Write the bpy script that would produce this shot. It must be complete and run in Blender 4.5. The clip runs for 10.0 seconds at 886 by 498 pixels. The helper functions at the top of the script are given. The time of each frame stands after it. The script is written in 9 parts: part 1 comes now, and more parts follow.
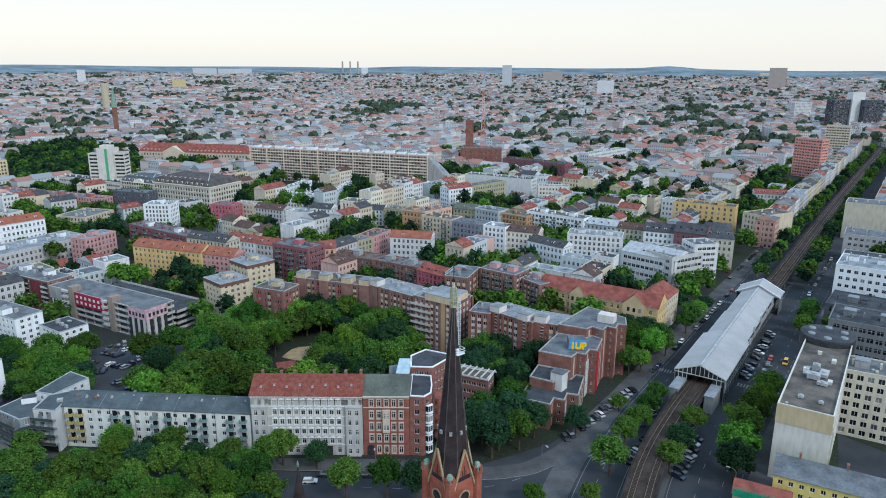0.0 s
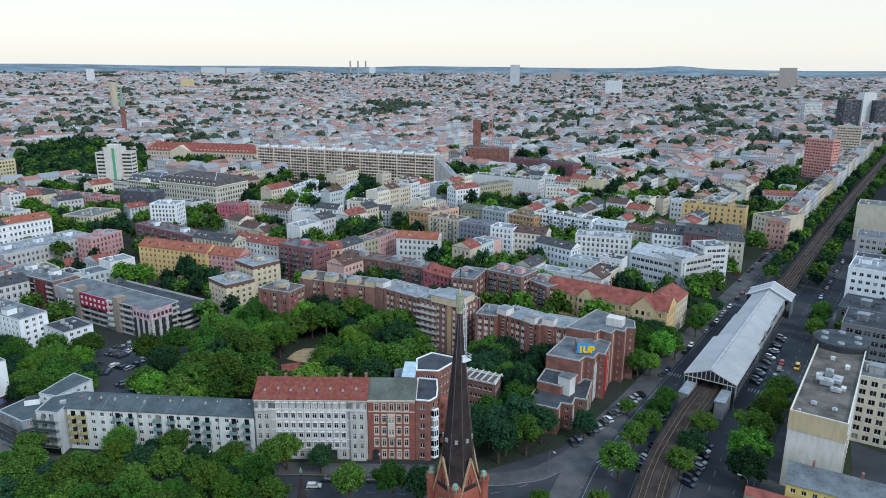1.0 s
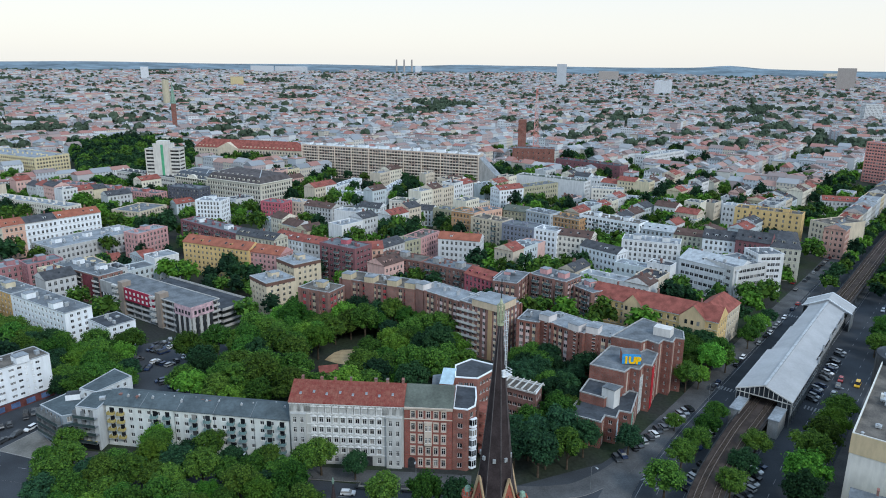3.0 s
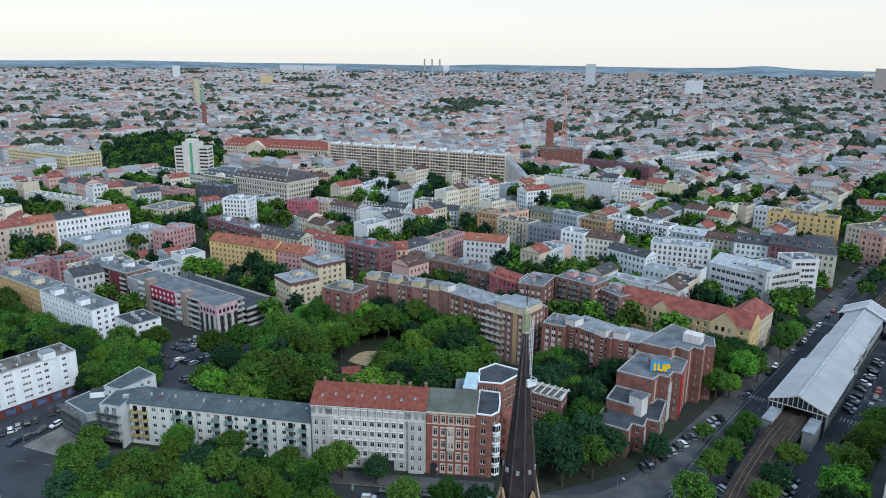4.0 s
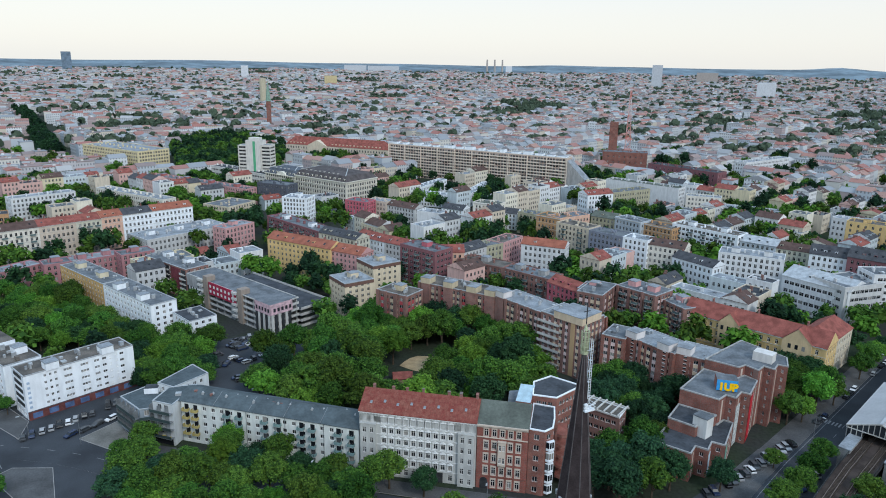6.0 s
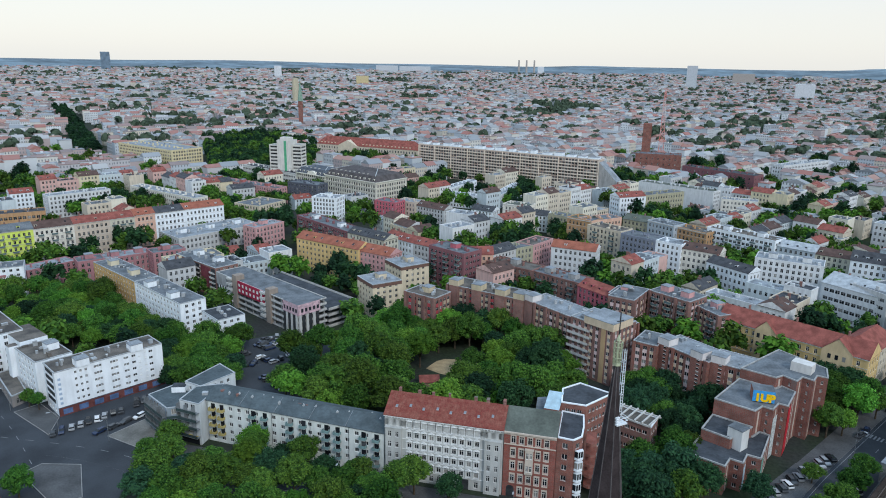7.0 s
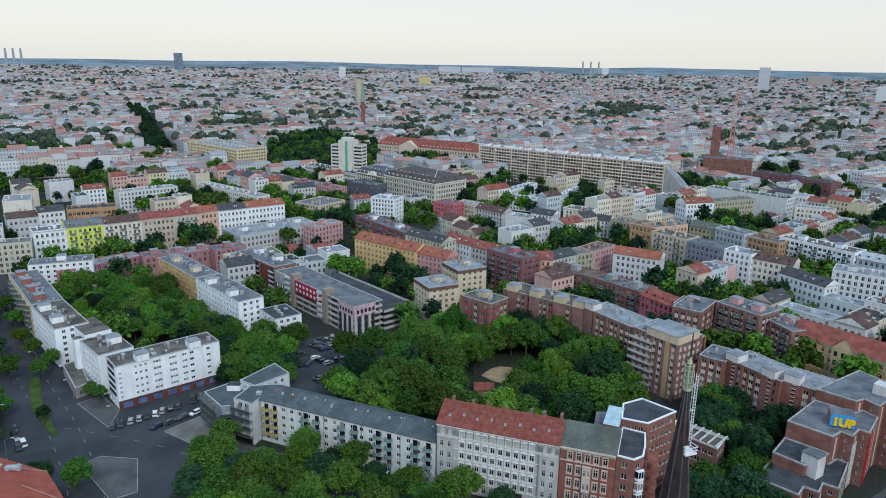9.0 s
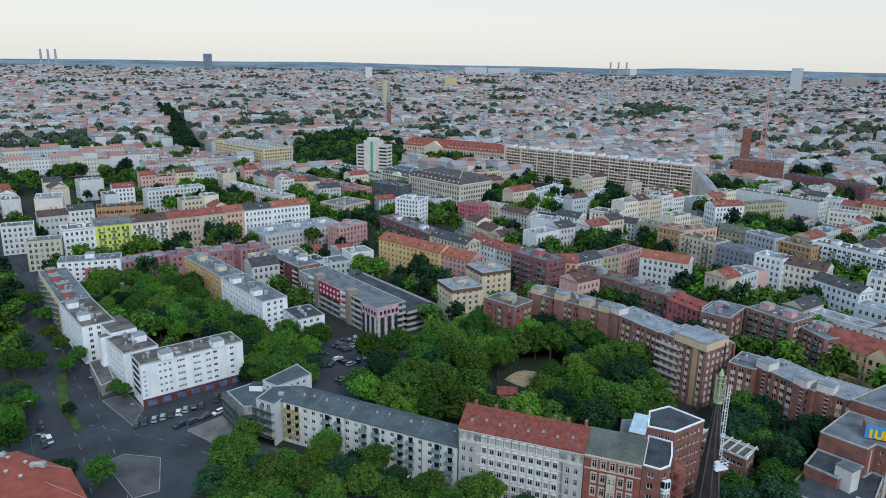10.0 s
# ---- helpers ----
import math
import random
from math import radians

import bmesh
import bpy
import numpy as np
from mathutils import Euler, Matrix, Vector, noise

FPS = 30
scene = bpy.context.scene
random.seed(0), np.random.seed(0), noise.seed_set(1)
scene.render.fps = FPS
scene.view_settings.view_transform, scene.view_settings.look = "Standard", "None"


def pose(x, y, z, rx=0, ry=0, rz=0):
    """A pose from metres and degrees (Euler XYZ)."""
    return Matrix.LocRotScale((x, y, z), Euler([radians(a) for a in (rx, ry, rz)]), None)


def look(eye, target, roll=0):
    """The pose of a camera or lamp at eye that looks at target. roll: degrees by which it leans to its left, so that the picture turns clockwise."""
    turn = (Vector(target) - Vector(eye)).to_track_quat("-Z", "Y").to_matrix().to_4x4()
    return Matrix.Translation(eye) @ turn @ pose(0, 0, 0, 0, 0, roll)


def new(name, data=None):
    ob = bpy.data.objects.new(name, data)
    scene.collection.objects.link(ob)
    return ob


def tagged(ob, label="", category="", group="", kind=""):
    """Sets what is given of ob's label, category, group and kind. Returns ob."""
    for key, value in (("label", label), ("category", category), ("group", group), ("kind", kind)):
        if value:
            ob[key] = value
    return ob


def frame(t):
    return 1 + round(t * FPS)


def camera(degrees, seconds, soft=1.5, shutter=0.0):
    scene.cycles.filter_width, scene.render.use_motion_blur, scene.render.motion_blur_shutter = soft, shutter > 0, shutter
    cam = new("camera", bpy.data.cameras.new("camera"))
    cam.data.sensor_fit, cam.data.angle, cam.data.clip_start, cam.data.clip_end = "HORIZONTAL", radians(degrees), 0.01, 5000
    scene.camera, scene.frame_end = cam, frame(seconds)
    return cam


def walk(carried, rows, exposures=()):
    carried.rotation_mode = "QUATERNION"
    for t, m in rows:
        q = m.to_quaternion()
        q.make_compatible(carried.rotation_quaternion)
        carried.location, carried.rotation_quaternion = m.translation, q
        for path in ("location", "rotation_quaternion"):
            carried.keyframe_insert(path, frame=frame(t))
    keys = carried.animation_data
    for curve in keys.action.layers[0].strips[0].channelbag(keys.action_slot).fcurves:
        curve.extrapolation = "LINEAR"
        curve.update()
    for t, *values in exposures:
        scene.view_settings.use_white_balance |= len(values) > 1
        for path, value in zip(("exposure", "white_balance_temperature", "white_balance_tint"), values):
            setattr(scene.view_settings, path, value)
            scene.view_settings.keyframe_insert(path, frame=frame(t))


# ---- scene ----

# ---------------------------------------------------------------- camera
cam = camera(64.84, 10.0, soft=1.0)
ROWS = [
    (0.0, 0.00, 0.00, 119.50, -0.000, -14.859, 0.358),
    (0.5, 0.08, 1.62, 119.55, 0.155, -14.886, 0.383),
    (1.0, 0.15, 3.13, 119.52, 0.599, -14.899, 0.424),
    (1.5, 0.21, 4.73, 119.49, 1.167, -14.910, 0.463),
    (2.0, 0.26, 6.36, 119.45, 2.157, -14.933, 0.503),
    (2.5, 0.26, 7.95, 119.41, 3.191, -14.971, 0.565),
    (4.0, 0.28, 13.24, 119.22, 6.404, -15.066, 0.712),
    (4.5, 0.36, 15.08, 119.20, 7.661, -15.072, 0.767),
    (5.0, 0.30, 16.89, 119.11, 8.890, -15.064, 0.823),
    (5.5, 0.17, 18.68, 119.02, 10.098, -15.071, 0.863),
    (7.0, -0.41, 23.75, 118.74, 13.827, -15.086, 0.948),
    (7.5, -0.75, 25.18, 118.66, 15.053, -15.084, 0.970),
    (8.0, -1.04, 26.58, 118.59, 16.299, -15.084, 0.978),
    (8.5, -1.37, 27.93, 118.50, 17.532, -15.070, 0.987),
    (9.0, -1.74, 29.24, 118.42, 18.778, -15.067, 1.007),
    (9.5, -2.02, 30.47, 118.35, 20.034, -15.055, 1.020),
    (10.0, -2.29, 31.55, 118.32, 20.873, -15.053, 1.010),
]
walk(cam, [(t, pose(x, y, z, 90 + pitch, 0, yaw) @ pose(0, 0, 0, 0, 0, roll)) for t, x, y, z, yaw, pitch, roll in ROWS],
     exposures=[(0.0, -0.06), (2.5, -0.07), (5.0, -0.1), (7.5, -0.17), (10.0, -0.28)])

# ---------------------------------------------------------------- light
world = bpy.data.worlds.new("world")
scene.world = world
world.use_nodes = True
wn, wl = world.node_tree.nodes, world.node_tree.links
wn.clear()
w_out = wn.new("ShaderNodeOutputWorld")
sky = wn.new("ShaderNodeTexSky")
sky.sky_type = "NISHITA"
sky.sun_disc = False
sky.sun_elevation, sky.sun_rotation = radians(41), radians(139)
bg_sky = wn.new("ShaderNodeBackground")
bg_sky.inputs["Strength"].default_value = 0.03
wl.new(sky.outputs[0], bg_sky.inputs[0])
# cloud layer: almost even, a little darker towards one side
w_co = wn.new("ShaderNodeTexCoord")
w_map = wn.new("ShaderNodeMapping")
w_map.inputs["Scale"].default_value = (1.2, 1.2, 7.0)
w_noise = wn.new("ShaderNodeTexNoise")
w_noise.inputs["Scale"].default_value = 1.3
w_noise.inputs["Detail"].default_value = 4
w_ramp = wn.new("ShaderNodeValToRGB")
w_ramp.color_ramp.elements[0].position, w_ramp.color_ramp.elements[0].color = 0.28, (0.9, 0.96, 0.98, 1)
w_ramp.color_ramp.elements[1].position, w_ramp.color_ramp.elements[1].color = 0.42, (0.965, 0.962, 0.93, 1)
w_sep = wn.new("ShaderNodeSeparateXYZ")
w_up = wn.new("ShaderNodeMapRange")
w_up.inputs["From Min"].default_value, w_up.inputs["From Max"].default_value = 0.06, 0.5
w_top = wn.new("ShaderNodeMix")
w_top.data_type = "RGBA"
w_top.inputs[7].default_value = (0.7, 0.98, 1.33, 1)
bg_cloud = wn.new("ShaderNodeBackground")
bg_cloud.inputs["Strength"].default_value = 0.88
w_add = wn.new("ShaderNodeAddShader")
wl.new(w_co.outputs["Generated"], w_map.inputs[0])
wl.new(w_map.outputs[0], w_noise.inputs["Vector"])
wl.new(w_noise.outputs["Fac"], w_ramp.inputs[0])
wl.new(w_co.outputs["Generated"], w_sep.inputs[0])
wl.new(w_sep.outputs[2], w_up.inputs["Value"])
wl.new(w_up.outputs[0], w_top.inputs[0])
wl.new(w_ramp.outputs[0], w_top.inputs[6])
wl.new(w_top.outputs[2], bg_cloud.inputs[0])
wl.new(bg_sky.outputs[0], w_add.inputs[0])
wl.new(bg_cloud.outputs[0], w_add.inputs[1])
wl.new(w_add.outputs[0], w_out.inputs[0])
sun = new("sun", bpy.data.lights.new("sun", "SUN"))
sun.data.energy, sun.data.angle, sun.data.color = 1.55, radians(11), (0.985, 1.0, 0.995)
sun.matrix_world = look((250, -230, 320), (0, 60, 0))


# ---------------------------------------------------------------- materials
def base_mat(name):
    m = bpy.data.materials.new(name)
    m.use_nodes = True
    return m, m.node_tree.nodes, m.node_tree.links, m.node_tree.nodes["Principled BSDF"]


MATS = {}


def surface(name, color, rough=0.85, grain=6.0, patch=0.25, vary=0.25, bump=0.1, metal=0.0, streak=False, tint=None, spec=0.12, island=0.0):
    """A weathered surface: fine grain, large patches, and streaks that run down a wall."""
    if name in MATS:
        return MATS[name]
    m, n, l, b = base_mat(name)
    co = n.new("ShaderNodeTexCoord")
    f = n.new("ShaderNodeTexNoise")
    f.inputs["Scale"].default_value, f.inputs["Detail"].default_value = grain, 5
    p = n.new("ShaderNodeTexNoise")
    p.inputs["Scale"].default_value, p.inputs["Detail"].default_value = patch, 6
    if streak:
        mp = n.new("ShaderNodeMapping")
        mp.inputs["Scale"].default_value = (1.3, 1.3, 0.35)
        l.new(co.outputs["Object"], mp.inputs[0])
        l.new(mp.outputs[0], p.inputs["Vector"])
    else:
        l.new(co.outputs["Object"], p.inputs["Vector"])
    l.new(co.outputs["Object"], f.inputs["Vector"])
    mix = n.new("ShaderNodeMix")
    mix.data_type = "RGBA"
    dark = tint or tuple(c * (1 - vary) for c in color)
    lite = tuple(min(1, c * (1 + vary * 0.5)) for c in color)
    mix.inputs[6].default_value, mix.inputs[7].default_value = (*dark, 1), (*lite, 1)
    ramp = n.new("ShaderNodeMapRange")
    ramp.inputs["From Min"].default_value, ramp.inputs["From Max"].default_value = 0.36, 0.62
    l.new(p.outputs["Fac"], ramp.inputs["Value"])
    l.new(ramp.outputs[0], mix.inputs[0])
    hs = n.new("ShaderNodeHueSaturation")
    l.new(mix.outputs[2], hs.inputs["Color"])
    mr = n.new("ShaderNodeMapRange")
    mr.inputs["From Min"].default_value, mr.inputs["From Max"].default_value = 0.3, 0.7
    mr.inputs["To Min"].default_value, mr.inputs["To Max"].default_value = 1 - vary * 0.6, 1 + vary * 0.6
    l.new(f.outputs["Fac"], mr.inputs["Value"])
    if island:
        geo = n.new("ShaderNodeNewGeometry")
        ir = n.new("ShaderNodeMapRange")
        ir.inputs["To Min"].default_value, ir.inputs["To Max"].default_value = 1 - island, 1 + island
        l.new(geo.outputs["Random Per Island"], ir.inputs["Value"])
        mu = n.new("ShaderNodeMath")
        mu.operation = "MULTIPLY"
        l.new(mr.outputs[0], mu.inputs[0])
        l.new(ir.outputs[0], mu.inputs[1])
        l.new(mu.outputs[0], hs.inputs["Value"])
    else:
        l.new(mr.outputs[0], hs.inputs["Value"])
    l.new(hs.outputs[0], b.inputs["Base Color"])
    b.inputs["Roughness"].default_value, b.inputs["Metallic"].default_value = rough, metal
    b.inputs["Specular IOR Level"].default_value = spec
    if bump:
        bp = n.new("ShaderNodeBump")
        bp.inputs["Strength"].default_value, bp.inputs["Distance"].default_value = bump, 0.05
        l.new(f.outputs["Fac"], bp.inputs["Height"])
        l.new(bp.outputs[0], b.inputs["Normal"])
    MATS[name] = m
    return m


def plaster(color):
    return surface("plaster_%d_%d_%d" % tuple(int(c * 100) for c in color), color, 0.9, 9.0, 0.5, 0.12, 0.05, streak=True)


def brickwork(name, color, dark):
    """Brick courses too fine to pick apart from the air."""
    if name in MATS:
        return MATS[name]
    m, n, l, b = base_mat(name)
    co = n.new("ShaderNodeTexCoord")
    mp = n.new("ShaderNodeMapping")
    mp.inputs["Rotation"].default_value = (radians(90), 0, 0)
    sp = n.new("ShaderNodeSeparateXYZ")
    ad = n.new("ShaderNodeMath")
    cm = n.new("ShaderNodeCombineXYZ")
    l.new(co.outputs["Object"], sp.inputs[0])
    l.new(sp.outputs[0], ad.inputs[0])
    l.new(sp.outputs[1], ad.inputs[1])
    l.new(ad.outputs[0], cm.inputs[0])
    l.new(sp.outputs[2], cm.inputs[1])
    br = n.new("ShaderNodeTexBrick")
    br.inputs["Scale"].default_value = 1.0
    br.inputs["Brick Width"].default_value, br.inputs["Row Height"].default_value = 0.5, 0.16
    br.inputs["Mortar Size"].default_value = 0.02
    br.inputs["Color1"].default_value, br.inputs["Color2"].default_value = (*color, 1), (*dark, 1)
    br.inputs["Mortar"].default_value = (0.2, 0.17, 0.15, 1)
    l.new(cm.outputs[0], br.inputs["Vector"])
    p = n.new("ShaderNodeTexNoise")
    p.inputs["Scale"].default_value, p.inputs["Detail"].default_value = 0.3, 6
    l.new(co.outputs["Object"], p.inputs["Vector"])
    mr = n.new("ShaderNodeMapRange")
    mr.inputs["From Min"].default_value, mr.inputs["From Max"].default_value = 0.3, 0.7
    mr.inputs["To Min"].default_value, mr.inputs["To Max"].default_value = 0.72, 1.2
    l.new(p.outputs["Fac"], mr.inputs["Value"])
    hs = n.new("ShaderNodeHueSaturation")
    l.new(br.outputs["Color"], hs.inputs["Color"])
    l.new(mr.outputs[0], hs.inputs["Value"])
    l.new(hs.outputs[0], b.inputs["Base Color"])
    b.inputs["Roughness"].default_value = 0.9
    b.inputs["Specular IOR Level"].default_value = 0.12
    MATS[name] = m
    return m


def glazing(name, by_island):
    """Window glass with rooms or curtains behind it, different from pane to pane."""
    m, n, l, b = base_mat(name)
    if by_island:
        src = n.new("ShaderNodeNewGeometry").outputs["Random Per Island"]
    else:
        src = n.new("ShaderNodeObjectInfo").outputs["Random"]
    r = n.new("ShaderNodeValToRGB")
    r.color_ramp.interpolation = "CONSTANT"
    e = r.color_ramp.elements
    e[0].position, e[0].color = 0.0, (0.012, 0.014, 0.017, 1)
    e[1].position, e[1].color = 0.5, (0.03, 0.035, 0.04, 1)
    for at, c in ((0.72, (0.08, 0.085, 0.09, 1)), (0.86, (0.26, 0.25, 0.23, 1)), (0.95, (0.02, 0.02, 0.025, 1))):
        x = e.new(at)
        x.color = c
    l.new(src, r.inputs[0])
    l.new(r.outputs[0], b.inputs["Base Color"])
    b.inputs["Roughness"].default_value = 0.15
    b.inputs["Specular IOR Level"].default_value = 0.25
    return m


GLASS = glazing("window_glass", False)
GLASS_FAR = glazing("window_glass_far", True)
FRAME = surface("window_frame_paint", (0.72, 0.71, 0.68), 0.6, 8, 0.6, 0.1, 0)
ASPHALT = surface("asphalt", (0.054, 0.06, 0.068), 0.9, 3.0, 0.06, 0.28, 0.1)
PAVING = surface("pavement_slabs", (0.1, 0.102, 0.104), 0.92, 2.2, 0.12, 0.28, 0.1)
PLAZA = surface("square_paving", (0.17, 0.165, 0.15), 0.92, 2.0, 0.15, 0.25, 0.1)
SOIL = surface("courtyard_ground", (0.032, 0.034, 0.032), 0.95, 0.9, 0.035, 0.4, 0.15, tint=(0.03, 0.045, 0.022))
GRASS = surface("grass", (0.06, 0.1, 0.028), 0.95, 3.0, 0.15, 0.4, 0.2)
SAND = surface("sand", (0.42, 0.31, 0.18), 0.95, 2.0, 0.3, 0.2, 0.1)
KERB = surface("kerb_granite", (0.32, 0.31, 0.3), 0.85, 4, 0.5, 0.2, 0.05)
MARKING = surface("road_paint", (0.26, 0.265, 0.27), 0.8, 2, 0.8, 0.25, 0)
FELT = surface("roof_felt_grey", (0.15, 0.166, 0.18), 0.9, 1.5, 0.22, 0.3, 0.1)
FELT_DARK = surface("roof_felt_dark", (0.065, 0.072, 0.082), 0.88, 1.2, 0.2, 0.3, 0.1)
FELT_BLUE = surface("roof_felt_bluish", (0.085, 0.108, 0.118), 0.88, 1.2, 0.2, 0.25, 0.1)
FELT_LIGHT = surface("roof_felt_light", (0.265, 0.29, 0.312), 0.85, 1.5, 0.2, 0.28, 0.1)
FELT_GREEN = surface("roof_felt_greenish", (0.12, 0.135, 0.115), 0.9, 1.5, 0.2, 0.25, 0.1)
FELT_BROWN = surface("roof_gravel_brown", (0.15, 0.133, 0.115), 0.95, 2.5, 0.15, 0.35, 0.15, tint=(0.075, 0.07, 0.065))
TILE_RED = surface("roof_tiles_red", (0.27, 0.088, 0.07), 0.8, 5, 0.35, 0.3, 0.2)
TILE_ORANGE = surface("roof_tiles_orange", (0.32, 0.115, 0.075), 0.8, 5, 0.35, 0.22, 0.2)
TILE_DARK = surface("roof_tiles_brown", (0.11, 0.07, 0.06), 0.8, 5, 0.35, 0.25, 0.2)
SLATE = surface("roof_slate", (0.07, 0.073, 0.08), 0.7, 4, 0.4, 0.3, 0.15)
RUST = surface("rusty_roof_sheet", (0.17, 0.043, 0.034), 0.7, 2.2, 0.6, 0.4, 0.1, streak=True, tint=(0.25, 0.095, 0.07))
ZINC = surface("zinc", (0.45, 0.47, 0.48), 0.45, 3, 0.5, 0.2, 0.03, metal=0.3)
WHITE = surface("white_render", (0.8, 0.835, 0.86), 0.85, 6, 0.4, 0.1, 0.03, streak=True)
CONCRETE = surface("concrete", (0.36, 0.36, 0.35), 0.9, 3, 0.4, 0.22, 0.1, streak=True)
CONCRETE_L = surface("concrete_light", (0.52, 0.51, 0.48), 0.9, 3, 0.4, 0.18, 0.1, streak=True)
# dark steel, also used for sheets that stand in for recess shade
STEEL_AND_SHADE = surface("dark_steel_and_shade", (0.06, 0.065, 0.07), 0.55, 4, 0.5, 0.3, 0.05, metal=0.4)
STEEL_GREY = surface("grey_steel", (0.25, 0.27, 0.28), 0.5, 4, 0.5, 0.25, 0.05, metal=0.4)
RAIL = surface("rail_steel", (0.26, 0.2, 0.17), 0.5, 4, 0.5, 0.25, 0.0, metal=0.8)
BALLAST = surface("track_ballast", (0.06, 0.046, 0.04), 0.95, 3.5, 0.3, 0.35, 0.2)
BRICK = brickwork("brick_red", (0.3, 0.105, 0.077), (0.22, 0.078, 0.06))
BRICK_BROWN = brickwork("brick_brown", (0.31, 0.15, 0.125), (0.24, 0.112, 0.096))
BRICK_DEEP = brickwork("brick_deep_red", (0.33, 0.085, 0.06), (0.25, 0.065, 0.05))
BRICK_CHURCH = brickwork("brick_church", (0.46, 0.1, 0.055), (0.36, 0.075, 0.045))
COPPER = surface("copper_patina", (0.22, 0.33, 0.26), 0.7, 3, 0.6, 0.3, 0.05)
BARK = surface("bark", (0.09, 0.07, 0.05), 0.95, 5, 1.0, 0.3, 0.3)
PINK = plaster((0.62, 0.34, 0.33))
BLACK = surface("tyre_rubber", (0.02, 0.02, 0.02), 0.8, 5, 1, 0.2, 0)


def foliage(name, color, dark):
    m, n, l, b = base_mat(name)
    oi = n.new("ShaderNodeObjectInfo")
    geo = n.new("ShaderNodeNewGeometry")
    mix = n.new("ShaderNodeMix")
    mix.data_type = "RGBA"
    mix.inputs[6].default_value, mix.inputs[7].default_value = (*dark, 1), (*color, 1)
    l.new(geo.outputs["Random Per Island"], mix.inputs[0])
    hs = n.new("ShaderNodeHueSaturation")
    hr = n.new("ShaderNodeMapRange")
    hr.inputs["To Min"].default_value, hr.inputs["To Max"].default_value = 0.485, 0.53
    l.new(oi.outputs["Random"], hr.inputs["Value"])
    l.new(hr.outputs[0], hs.inputs["Hue"])
    vm = n.new("ShaderNodeMath")
    vm.operation = "MULTIPLY"
    vm.inputs[1].default_value = 7.31
    vf = n.new("ShaderNodeMath")
    vf.operation = "FRACT"
    vr = n.new("ShaderNodeMapRange")
    vr.inputs["To Min"].default_value, vr.inputs["To Max"].default_value = 0.6, 1.5
    l.new(oi.outputs["Random"], vm.inputs[0])
    l.new(vm.outputs[0], vf.inputs[0])
    l.new(vf.outputs[0], vr.inputs["Value"])
    l.new(vr.outputs[0], hs.inputs["Value"])
    l.new(mix.outputs[2], hs.inputs["Color"])
    l.new(hs.outputs[0], b.inputs["Base Color"])
    b.inputs["Roughness"].default_value = 0.8
    b.inputs["Specular IOR Level"].default_value = 0.06
    tr = n.new("ShaderNodeBsdfTranslucent")
    l.new(hs.outputs[0], tr.inputs["Color"])
    ms = n.new("ShaderNodeMixShader")
    ms.inputs[0].default_value = 0.25
    l.new(b.outputs[0], ms.inputs[1])
    l.new(tr.outputs[0], ms.inputs[2])
    l.new(ms.outputs[0], n["Material Output"].inputs["Surface"])
    return m


LEAF = foliage("leaves", (0.11, 0.212, 0.033), (0.018, 0.05, 0.014))
LEAF_LIME = foliage("leaves_fresh", (0.15, 0.29, 0.038), (0.04, 0.1, 0.016))
LEAF_DARK = foliage("leaves_dark", (0.038, 0.098, 0.037), (0.01, 0.03, 0.016))


